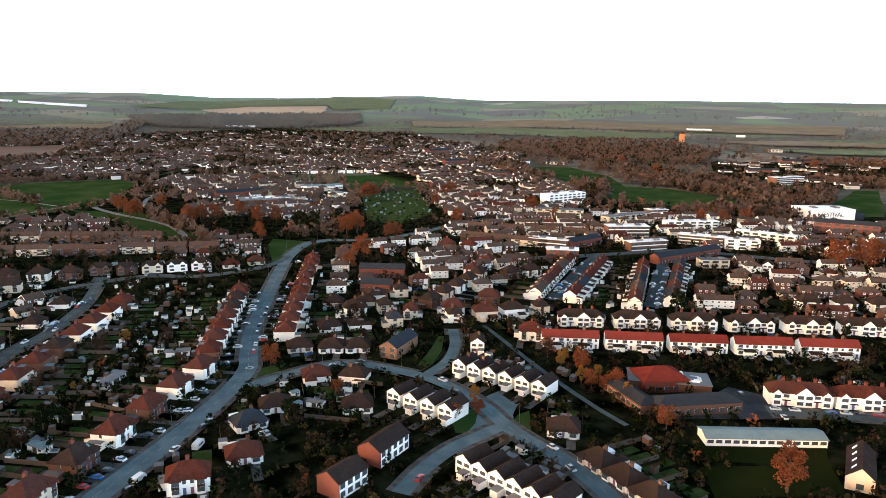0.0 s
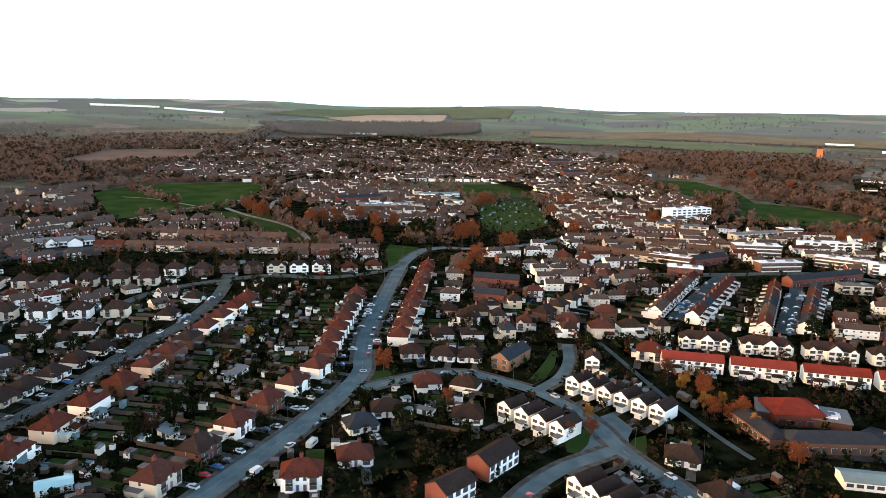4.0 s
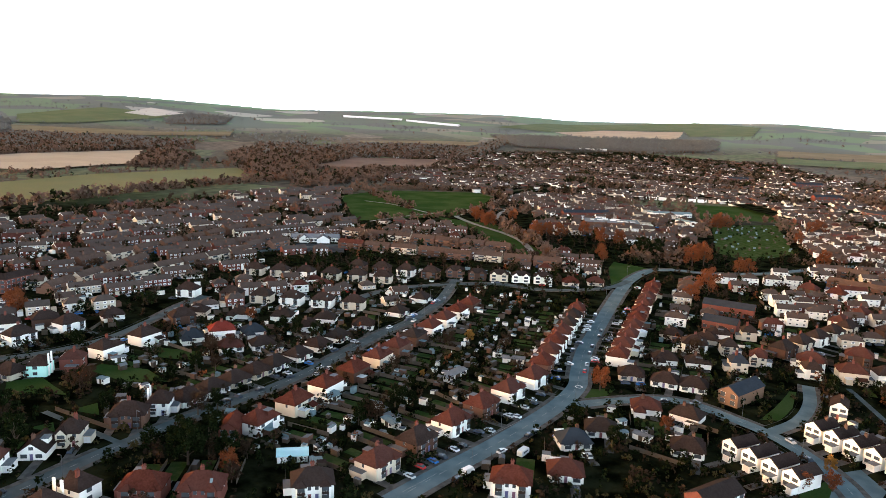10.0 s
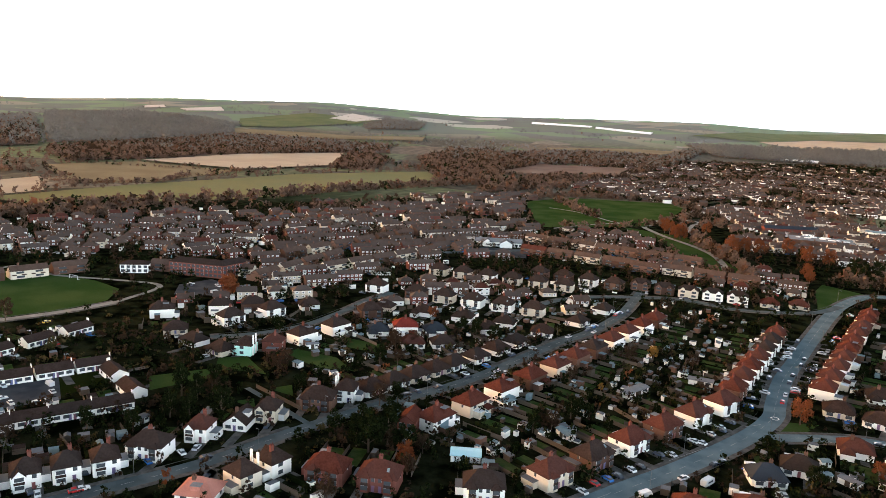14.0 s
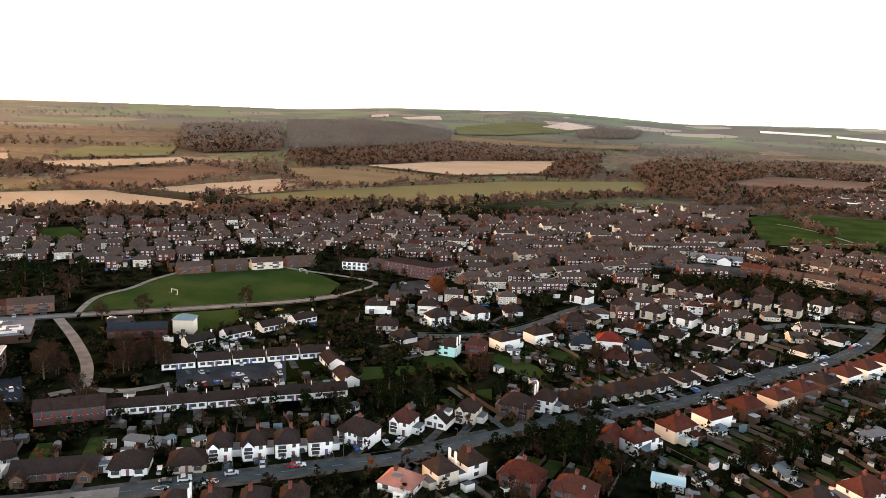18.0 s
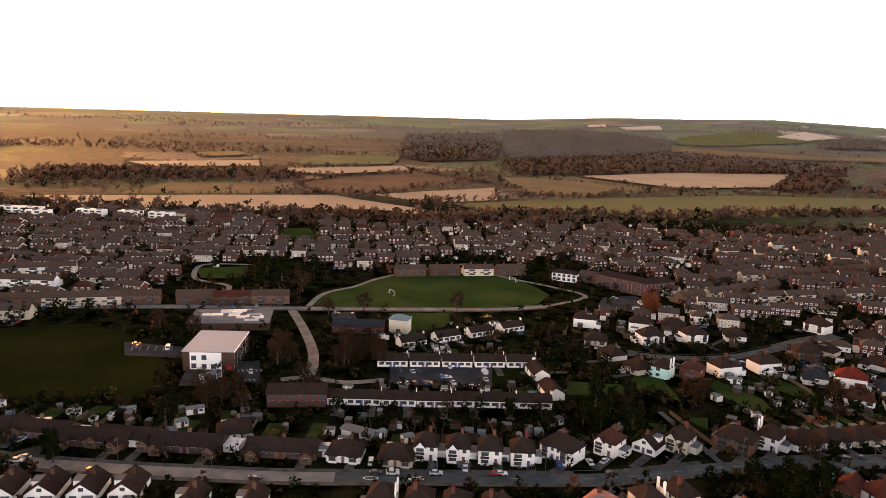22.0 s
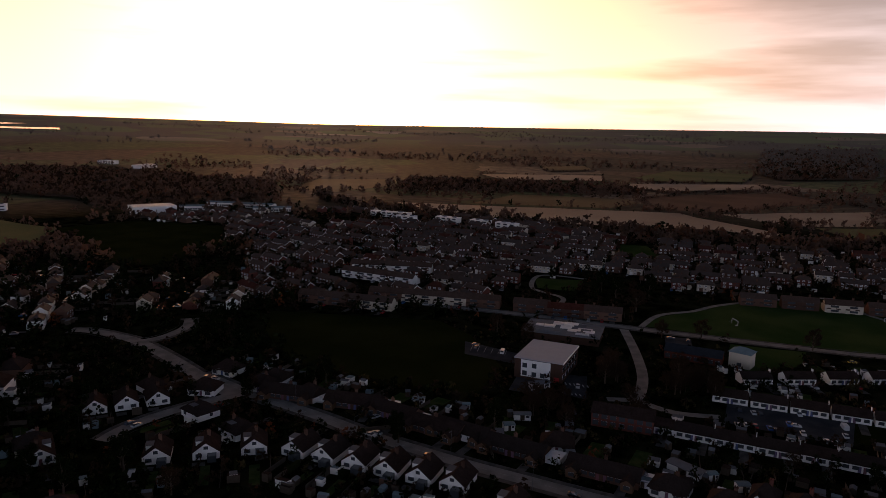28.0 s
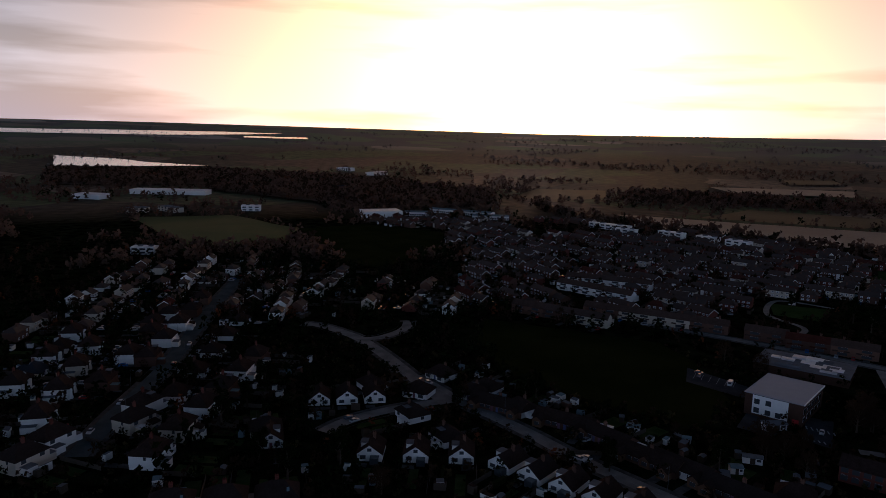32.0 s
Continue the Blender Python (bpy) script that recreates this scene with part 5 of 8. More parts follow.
row("bung", "brown", (-251, 223), (-258, 256), 3, -1)
row("semi", "red", (-202, 161), (-218, 243), 5, 1)
row("semi", "red", (-222, 261), (-243, 353), 6, 1)
row("semi", "brown", (-377, 259), (-294, 306), 6, -1)
row("bung", "brown", (-347, 235), (-286, 275), 4, 1)
row("semi", "brown", (-407, 323), (-328, 370), 6, -1)
row("semi", "brown", (-365, 384), (-314, 406), 4, -1)
row("gsemi", "brown", (-301, 419), (-247, 451), 5, -1)
row("bung", "red", (-230, 461), (-209, 474), 2, -1)
row("bung", "brown", (-267, 278), (-259, 284), 1, -1)
row("bung", "brown", (-267, 314), (-277, 349), 2, -1)
row("terrace", "brown", (-432, 446), (-274, 507), 8, -1)
row("terrace", "brown", (-475, 494), (-339, 535), 7, -1)
row("terrace", "brown", (-452, 262), (-477, 403), 7, -1)
row("terrace", "brown", (-510, 258), (-557, 418), 7, -1)
row("terrace", "brown", (-451, 208), (-486, 279), 4, -1)
row("terrace", "brown", (-503, 160), (-470, 197), 3, -1)
row("semi", "white", (-364, 148), (-367, 173), 2, -1)
row("semi", "white", (-317, 166), (-322, 188), 2, 1)
row("det", "mint", (-315, 135), (-314, 136), 1, 1)
row("det", "tile_hung", (-312, 148), (-313, 149), 1, 1)
row("bung", "brown", (-340, 120), (-321, 126), 2, -1)
row("det", "brown", (-238, 22), (-233, 54), 4, -1)
row("bung", "brown", (-237, -5), (-234, 12), 2, -1)
row("longb", "brown", (-240, -26), (-249, -90), 3, 1)
row("longb", "brown", (-256, -111), (-250, -80), 2, -1)
row("longb", "brown", (-255, -157), (-258, -128), 2, -1)
row("bung", "brown", (-254, -189), (-258, -173), 2, -1)
row("det", "brown", (-204, 7), (-197, 39), 4, 1)
row("semi", "brown", (-236, 68), (-235, 69), 1, -1)
row("det", "red", (-240, 86), (-239, 87), 1, -1)
row("gbung", "brown", (-242, 101.5), (-241, 102.5), 1, -1)
row("det", "brown", (-242, 112.5), (-241, 113.5), 1, -1)
row("semi", "brown", (-241.5, 133), (-240.5, 134), 1, -1)
row("det", "white", (-243, 146.5), (-242, 147.5), 1, -1)
row("bung", "pink", (-201.5, 72), (-200.5, 73), 1, 1)
row("det", "brown", (-201, 85.5), (-203.5, 96.5), 2, 1)
row("lowterr", "white", (-285, -14), (-282, 28), 4, -1)
row("lowterr", "white", (-282, 40), (-280, 68), 3, -1)
row("lowterr", "white", (-329, 12), (-328, 72), 5, -1)
row("lowterr", "white", (-358, 22), (-384, 77), 4, -1)
row("gterr", "brown", (10.5, 378), (127.5, 391), 5, -1)
row("gterr", "brown", (156, 394), (157, 394), 1, -1)
row("rterr", "bright", (5, 342), (126, 354), 5, -1)
row("gable", "brown", (-40, 297), (-5, 280), 6, -1)
row("gable", "brown", (-60, 260), (-38, 250), 4, -1)
row("gable", "brown", (-25, 212), (3, 193), 6, -1)
row("gterr", "red", (95, 291), (120, 292), 2, -1)
row("terrace", "mixed", (-14, 432), (3, 522), 5, -1)
row("terrace", "mixed", (7, 430), (26.5, 519), 5, 1)
row("terrace", "mixed", (43, 424), (56, 515), 5, -1)
row("terrace", "mixed", (65, 434), (82, 524), 5, 1)
row("semi", "red", (-14.5, 349), (-13.5, 349), 1, -1)
row("semi", "brown", (-75, 396), (-56, 467), 5, -1)
row("semi", "brown", (44, 439), (54, 438), 1, -1)
row("semi", "brown", (-225, -278), (-138, -218), 6, -1)
row("semi", "brown", (-158, -260), (-109, -246), 4, -1)
row("gbung", "brown", (-170, -204), (-178, -198), 1, -1)
row("gbung", "brown", (-229, -203), (-212, -218), 3, -1)
row("gbung", "brown", (-210, -142), (-191, -167), 3, -1)
row("gbung", "brown", (-215, -126), (-215, -68), 6, 1)
row("gbung", "brown", (-217, -133), (-223, -124), 1, 1)
row("gbung", "brown", (-211, -100), (-205, -31), 5, 1)
row("bung", "brown", (-268, -198), (-267, -172), 2, -1)
row("bung", "brown", (-258, -149), (-250, -113), 3, -1)
row("gable", "brown", (-43, 326), (-34, 327), 1, -1)
row("bung", "brown", (-2, 245), (8, 245), 1, -1)
row("bung", "brown", (15, 223), (30, 204), 3, -1)
row("semi", "red", (-110, 184), (-108, 185), 1, -1)
row("bung", "red", (-105, 202), (-96, 207), 1, -1)
row("bung", "slate", (-110, 227), (-109, 228), 1, -1)
row("bung", "brown", (-107, 243), (-105, 244), 1, -1)
row("bung", "red", (-102, 275), (-100, 276), 1, 1)
row("bung", "brown", (-86, 279), (-84, 279), 1, 1)
row("bung", "brown", (-122, 308), (-120, 309), 1, -1)
row("bung", "brown", (-106, 311), (-94, 314), 2, -1)
row("det", "red", (-86, 370), (-76, 372), 1, -1)
row("semi", "red", (-64, 382), (-55, 384), 1, -1)
row("semi", "red", (-47, 409), (-37, 410), 1, -1)
row("semi", "red", (-74, 414), (-54, 509), 4, -1)
row("gable", "tile_hung", (-207, 150), (-203, 153), 1, -1)
row("semi", "brown", (-158, 139), (-151, 147), 1, -1)
row("semi", "tile_hung", (-190, 109), (-177, 120), 2, -1)
row("semi", "brown", (143, 440), (183, 443), 3, -1)
row("gable", "brown", (141, 540), (150, 537), 1, -1)
row("semi", "brown", (-47, 465), (-22, 484), 3, -1)
row("semi", "red", (-93, 561), (-75, 559), 2, -1)
row("terrace", "brown", (-77, 651), (10, 643), 4, -1)
row("terrace", "brown", (-76, 600), (-32, 590), 3, -1)
row("bung", "brown", (-364, 114), (-361, 123), 1, -1)
row("terrace", "brown", (-431, -102), (-437, -59), 3, -1)
row("semi", "brown", (-393, 72), (-391, 82), 1, -1)
row("terrace", "brown", (-518, 28), (-526, 103), 4, -1)
row("terrace", "white", (-472, -243), (-469, -206), 3, -1)
row("terrace", "white", (-498, -250), (-509, -211), 3, -1)
row("terrace", "brown", (-423, -195), (-433, -133), 4, -1)
row("terrace", "brown", (-396, -231), (-399, -190), 3, -1)
row("lowterr", "brown", (-314, 77), (-292, 78), 2, 1)
row("bung", "brown", (-253, -50), (-255, -40), 1, -1)
row("semi", "brown", (-127, -277), (-180, -349), 4, -1)
row("semi", "brown", (-239, -377), (-160, -297), 4, -1)
row("bung", "brown", (-174, -212), (-182, -206), 1, -1)
row("bung", "brown", (-219, -124), (-214, -104), 2, 1)
row("bung", "brown", (-237, -212), (-217, -154), 3, 1)
row("semi", "brown", (-124, -182), (-147, -163), 3, -1)
row("terrace", "brown", (-501, 364), (-497, 411), 3, -1)
row("terrace", "brown", (-570, 395), (-563, 455), 3, -1)
row("semi", "brown", (-273, -397), (-170, -293), 6, -1)
row("bung", "brown", (-261, -341), (-175, -265), 5, 1)

# ---- larger buildings ----
BLOCK_STYLES = {
    "flats": ("apartment_block", "render_white", "roof_white", "white flat-roofed apartment block with dark window bands", "building"),
    "brickflats": ("apartment_block", "brick_red", "roof_white", "red brick and white flat-roofed apartment block", "building"),
    "redflats": ("apartment_block", "brick_red", "roof_slate", "red brick block with rows of white windows", "building"),
    "cream": ("long_block", "render_cream", "roof_felt", "cream brick block with a low grey roof", "building"),
    "slate": ("slate_roofed_block", "brick_red", "roof_slate", "brick block under a long grey slate roof", "building"),
    "theatre": ("theatre", "render_white", "roof_white", "large white theatre with a sign on its front", "building"),
    "schoolhip": ("school_wing", "brick_red", "roof_brown", "brown brick school wing with tall white windows", "school"),
    "schoolwing": ("school_wing", "brick_brown", "roof_slate", "brown brick school wing with a dark slate roof and white windows", "school"),
    "redhip": ("school_hall", "brick_red", "roof_bright", "brick school hall under a bright red hipped roof", "school"),
    "pub": ("corner_building", "render_white", "roof_brown", "white corner building with dark timbering", "building"),
    "club": ("club_building", "render_white", "roof_felt", "low white club building with a grey roof and white gabled wings", "building"),
    "hall": ("sports_hall", "brick_brown", "roof_metal", "sports hall with a pale metal roof and white front panel", "school"),
    "annex": ("flat_roofed_annex", "brick_brown", "roof_felt", "low annex with patched flat roofs", "school"),
    "brickannex": ("brick_lodge", "brick_red", "roof_brown", "brown-roofed brick lodge with a white conservatory", "building"),
    "tower": ("square_tower", "render_cream", "roof_white", "beige square tower with a pale green pyramid roof", "tower"),
    "longshed": ("long_classroom", "render_white", "pale_sheet", "long low hut with a pale blue-grey sheet roof", "building"),
    "chapel": ("chapel", "render_cream", "roof_brown", "small chapel with a cream gable and roof lights", "church"),
    "orangeblock": ("gabled_block", "brick_orange", "roof_slate", "orange brick gabled block with a grey roof", "house"),
    "brownblock": ("gabled_block", "brick_red", "roof_brown", "red brick gabled block with a white front and brown roof", "house"),
    "warehouse": ("warehouse", "render_white", "roof_white", "large white warehouse with a flat roof", "building"),
    "watertower": ("orange_tower", "brick_tower", "roof_red", "tall orange brick tower far off", "tower"),
    "whitehut": ("garden_studio", "render_white", "roof_sky", "white garden studio with a pale blue roof", "shed"),
    "lean": ("lean_to", "brick_brown", "pale_sheet", "lean-to with a pale glazed roof", "shed"),
}
BLOCKS = []


def block(style, at, w, d, deg, h):
    """A larger building; its front is the local -y side."""
    name, wall, roof, label, category = BLOCK_STYLES[style]
    e = new(name)
    x0, x1, y0, y1 = -w / 2, w / 2, -d / 2, d / 2
    storeys = max(1, round(h / 2.9))
    banded = style == "flats" and at[0] > -100 and int(at[0] + at[1]) % 3
    if banded:
        wall, label = "brick_brown", "flat-roofed brown brick apartment block with white bands"
    if style in ("flats", "brickflats", "cream", "theatre", "hall", "annex", "warehouse"):
        part("wall", box(bmesh.new(), x0, x1, y0, y1, 0, h), wall, e)
        bm = box(bmesh.new(), x0 - 0.3, x1 + 0.3, y0 - 0.3, y1 + 0.3, h, h + 0.35)
        part("roof", bm, roof, e)
        for s in (0.25, 0.7) if style not in ("hall", "warehouse", "annex") else ():
            part("roof_plant", box(bmesh.new(), x0 + w * s, x0 + w * s + min(5, w / 6), -d / 6, d / 6, h + 0.35, h + 1.4), "roof_felt", e)
    elif style == "redflats":
        part("wall", gabled_walls(bmesh.new(), x0, x1, y0, y1, h, h + 3), wall, e)
        part("roof", hip(bmesh.new(), x0, x1, y0, y1, h, h + 3.1, 0.4, 0, True, True), roof, e)
    elif style in ("schoolhip", "schoolwing", "redhip", "pub", "tower"):
        part("wall", box(bmesh.new(), x0, x1, y0, y1, 0, h), wall, e)
        part("roof", hip(bmesh.new(), x0, x1, y0, y1, h, h + (2.2 if style == "tower" else d * 0.24), 0.5), "pale_sheet" if style == "tower" else roof, e)
    elif style == "chapel":
        turn = pose(0, 0, 0, 0, 0, 90)
        bm = gabled_walls(bmesh.new(), y0, y1, x0, x1, h, h + w * 0.42)
        bmesh.ops.transform(bm, matrix=turn, verts=bm.verts)
        part("wall", bm, wall, e)
        bm = hip(bmesh.new(), y0, y1, x0, x1, h, h + w * 0.43, 0.3, 0, True, True)
        bmesh.ops.transform(bm, matrix=turn, verts=bm.verts)
        part("roof", bm, roof, e)
        for k in range(4):
            bm = solid(bmesh.new(), [(v[0], v[1], v[2]) for v in ((-w * 0.34, y0 + 3 + 5 * k, h + w * 0.16), (-w * 0.18, y0 + 3 + 5 * k, h + w * 0.33), (-w * 0.18, y0 + 4.4 + 5 * k, h + w * 0.33), (-w * 0.34, y0 + 4.4 + 5 * k, h + w * 0.16))], [(0, 1, 2, 3)])
            part("roof_light", bm, "frame_white", e)
    elif style == "orangeblock":
        turn = pose(0, 0, 0, 0, 0, 90)
        bm = gabled_walls(bmesh.new(), y0, y1, x0, x1, h, h + 3)
        bmesh.ops.transform(bm, matrix=turn, verts=bm.verts)
        part("wall", bm, wall, e)
        bm = hip(bmesh.new(), y0, y1, x0, x1, h, h + 3.1, 0.3, 0, True, True)
        bmesh.ops.transform(bm, matrix=turn, verts=bm.verts)
        part("roof", bm, roof, e)
    elif style == "watertower":
        part("wall", box(bmesh.new(), x0, x1, y0, y1, 0, h), wall, e)
        part("roof", hip(bmesh.new(), x0, x1, y0, y1, h, h + 4, 0.5), roof, e)
    else:
        rise = {"longshed": 1.2, "club": 2.6, "whitehut": 0.35, "lean": 0.8}.get(style, 2.8)
        part("wall", gabled_walls(bmesh.new(), x0, x1, y0, y1, h, h + rise), wall, e)
        part("roof", hip(bmesh.new(), x0, x1, y0, y1, h, h + rise + 0.05, 0.35, 0, True, True), roof, e)
    if banded:
        for k in range(storeys):
            for face in (1, -1):
                v = y0 - 0.12 if face > 0 else y1 + 0.002
                part("spandrel", box(bmesh.new(), x0 + 0.8, x1 - 0.8, v, v + 0.118, k * h / storeys + 0.05, k * h / storeys + 0.85), "render_white", e, "white panel band")
    if style == "club":
        for c, half, out in ((-w * 0.24, 4.0, 3.0), (w * 0.16, 5.5, 6.0)):
            turn = pose(0, 0, 0, 0, 0, 90)
            bm = gabled_walls(bmesh.new(), y0 - out, 0, -c - half, -c + half, h - 0.3, h + 2.9)
            bmesh.ops.transform(bm, matrix=turn, verts=bm.verts)
            wing = part("wing", bm, wall, e, "white gabled wing")
            bm = hip(bmesh.new(), y0 - out, 0, -c - half, -c + half, h - 0.3, h + 3.0, 0.4, 0, True, True)
            bmesh.ops.transform(bm, matrix=turn, verts=bm.verts)
            part("roof", bm, "roof_felt", wing)
    if style in ("flats", "brickflats", "cream", "redflats"):
        for k in range(storeys):
            z = 1.6 + k * (h / storeys)
            n = max(3, int(w / 7))
            for i in range(n):
                window(e, x0 + (i + 0.5) * w / n, y0, z, min(4.6, w / n - 1.2), 1.5, "f", 0)
    elif style in ("schoolhip", "schoolwing", "pub", "brownblock", "slate", "brickannex", "longshed", "club", "orangeblock", "redhip", "chapel", "tower"):
        n = {"longshed": int(w / 3), "chapel": 1, "tower": 1}.get(style, max(2, int(w / 3.2)))
        for k in range(storeys if style in ("schoolhip", "pub", "brownblock", "orangeblock", "brickannex") else 1):
            for i in range(n):
                window(e, x0 + (i + 0.5) * w / n, y0, 1.7 + 2.7 * k, min(2.0, w / n - 0.7), 1.7 if h > 3.2 else 1.1, "f", 2)
    if style == "brownblock":
        part("front_panel", box(bmesh.new(), x0 + 0.3, x1 - 0.3, y0 - 0.05, y0 - 0.002, 0.1, h - 0.1), "render_white", e, "white rendered front")
    if style == "whitehut":
        for k in (-1, 0, 1):
            part("folding_door", box(bmesh.new(), k * w / 3.2 - w / 7, k * w / 3.2 + w / 7, y0 - 0.06, y0 - 0.005, 0.1, 2.1), "frame_white" if k else "glass", e)
    if style == "hall":
        panel = part("front_panel", box(bmesh.new(), x0 + w * 0.14, x1 - w * 0.24, y0 - 0.12, y0 - 0.01, 1.0, h - 0.3), "render_white", e, "white front panel")
        for u, z in ((0.22, 2.6), (0.22, 6.2), (0.42, 2.4), (0.42, 6.4), (0.6, 2.4)):
            window(e, x0 + w * u, y0 - 0.12, z, 2.0, 2.0, "f", 0)
        part("red_door", box(bmesh.new(), x1 - w * 0.16, x1 - w * 0.05, y0 - 0.1, y0 - 0.01, 0.1, 2.6), "car_red", e, "red painted double door")
        for k in range(5):
            for z in (2.6, 6.0):
                window(e, x1, y0 + 3 + k * 5.5, z, 3.4, 1.9, "r", 1)
        part("roof_edge", box(bmesh.new(), x1 + 0.31, x1 + 0.5, y0, y1, h - 0.2, h + 0.5), "frame_white", e)
    if style == "annex":
        r = random.Random(3)
        for k in range(20):
            u, v = r.uniform(x0 + 3, x1 - 9), r.uniform(y0 + 2, y1 - 6)
            part("roof_patch", box(bmesh.new(), u, u + r.uniform(4, 9), v, v + r.uniform(2, 5), h + 0.35, h + r.uniform(0.7, 1.3) + 0.01 * k), r.choice(("roof_white", "render_white", "roof_white", "roof_felt")), e)
    if style == "theatre":
        text = bpy.data.curves.new("sign", "FONT")
        text.body, text.size, text.extrude, text.align_x = "FESTIVAL", 6.0, 0.1, "CENTER"
        tmp = new("sign", text)
        bpy.context.view_layer.update()
        me = bpy.data.meshes.new_from_object(tmp)
        bpy.data.objects.remove(tmp)
        me.materials.clear()
        me.materials.append(MAT["roof_slate"])
        sign = new("sign", me)
        sign.parent = e
        sign.matrix_basis = pose(2, y0 - 0.15, h - 7, 90, 0, 0)
        part("side_wing", box(bmesh.new(), x1 - 0.01, x1 + 14, y0 + 6, y1 - 4, 0, h * 0.6), "roof_slate", e)
    e.matrix_basis = pose(at[0], at[1], height(*at), 0, 0, deg)
    tagged(e, label, category)
    BLOCKS.append((at[0], at[1], w, d, deg))


block("brickflats", (-1, 541), 24, 12, 0, 8.5)
block("flats", (-12, 589), 32, 10, 347, 7.0)
block("flats", (55, 660), 38, 14, 14, 9.0)
block("flats", (66, 599), 35, 10, 29, 7.0)
block("flats", (118, 710), 52, 12, 18, 8.0)
block("flats", (115, 631), 37, 12, 343, 8.0)
block("flats", (145, 620), 27, 12, 355, 8.0)
block("flats", (176, 670), 51, 10, 332, 6.0)
block("slate", (93, 567), 72, 9, 43, 5.5)
block("cream", (108, 542), 21, 10, 12, 6.0)
block("cream", (-6, 756), 48, 14, 356, 8.0)
block("flats", (-4, 862), 58, 16, 44, 12.0)
block("cream", (61, 750), 60, 12, 43, 6.0)
block("flats", (94, 781), 22, 12, 27, 8.0)
block("theatre", (270, 819), 53, 30, 13, 11.0)
block("redflats", (260, 721), 54, 12, 344, 10.0)
block("slate", (-120, 460), 30, 10, 7, 6.0)
block("slate", (-114, 423), 19, 10, 2, 5.0)
block("schoolhip", (-481, 174), 39, 11, 39, 9.0)
block("schoolhip", (-471, 192), 24, 11, 109, 9.0)
block("pub", (-509, 140), 18, 9, 62, 6.0)
block("club", (-479, 448), 42, 14, 47, 4.0)
block("longshed", (-338, 786), 48, 13, 24, 4.5)
block("longshed", (-324, 908), 44, 16, 15, 5.0)
block("hall", (-333, -68), 22, 30, 88, 9.0)
block("annex", (-392, -73), 41, 26, 93, 4.0)
block("brickannex", (-283, -26), 23, 9, 90, 5.5)
block("tower", (-380, 17), 10, 8, 72, 7.5)
block("slate", (-380, -5), 27, 9, 84, 4.0)
block("schoolwing", (53, 275), 34, 10, 19, 4.5)
block("schoolwing", (29, 279), 26, 8, 299, 4.0)
block("redhip", (42, 298), 19, 16, 18, 5.0)
block("annex", (46, 299), 33, 14, 359, 3.5)
block("longshed", (72, 252), 42, 9, 9, 3.0)
block("chapel", (97, 232), 8, 22, 340, 4.5)
block("orangeblock", (-74.5, 316), 9, 22, 346, 5.5)
block("brownblock", (-56, 216), 17, 9, 70, 5.6)
block("brownblock", (-63, 193), 13, 9, 65, 5.6)
block("warehouse", (-681, -632), 49, 30, 148, 8.0)
block("flats", (-794, -371), 51, 10, 87, 6.0)
block("flats", (-769, -339), 23, 10, 93, 6.0)
block("flats", (-784, -293), 29, 10, 78, 6.0)
block("flats", (-779, -252), 23, 10, 77, 6.0)
block("flats", (-773, -219), 25, 10, 77, 6.0)
block("longshed", (-781, -579), 90, 14, 101, 5.0)
block("longshed", (-765, -521), 46, 14, 125, 5.0)
block("slate", (15, 600), 37, 10, 49, 6.0)
block("watertower", (318, 2172), 13, 8, 10, 30.0)
block("warehouse", (462, 2765), 82, 40, 0, 7.0)
block("warehouse", (549, 2500), 26, 14, 0, 6.0)
block("cream", (515, 1950), 32, 16, -20, 7.0)
block("slate", (472, 1600), 80, 20, 10, 7.0)
block("flats", (330, 1175), 60, 16, 35, 11.0)
block("slate", (330, 1345), 44, 14, -8, 7.0)
block("cream", (408, 1402), 34, 16, -15, 6.0)
block("longshed", (395, 1200), 60, 16, -6, 5.0)
block("redflats", (-206, 1325), 48, 13, 40, 10.0)
block("redflats", (-286, 1600), 60, 14, 45, 10.0)
block("redflats", (-111, 1146), 44, 10, -28, 7.0)
block("cream", (-24, 1418), 34, 14, -20, 5.0)
block("warehouse", (-1135, 2400), 96, 40, 20, 7.0)
block("annex", (-338, 772), 60, 30, 30, 5.0)
block("longshed", (-320, 915), 50, 16, 40, 5.0)
block("longshed", (-278, 850), 24, 12, -28, 5.0)
block("redflats", (-427, 1624), 44, 13, 30, 9.0)
block("slate", (-390, 812), 60, 11, 50, 6.5)
block("warehouse", (-521, -1066), 44, 26, 117, 7.0)
block("warehouse", (-645, -1060), 120, 30, 128, 7.0)
block("cream", (-486, -868), 24, 14, 130, 6.0)
block("flats", (-600, -790), 24, 12, 134, 7.0)
block("flats", (-340, -588), 20, 12, 132, 6.0)
block("cream", (-520, -850), 40, 14, 88, 6.0)
block("longshed", (-725, -610), 30, 14, 130, 5.0)
block("flats", (-1297, -1345), 42, 20, 100, 8.0)
block("warehouse", (-1255, -1195), 60, 24, 190, 7.0)
block("slate", (-900, -945), 40, 14, 190, 6.0)
block("whitehut", (-176, 154), 10, 6, 48, 2.5)
block("lean", (-200, 162), 5, 8, 51, 3.0)

# ---- what is taken: a grid of 2 m cells for scattering ----
CELL, HALF = 2.0, 1500
taken = np.zeros((HALF, HALF), bool)


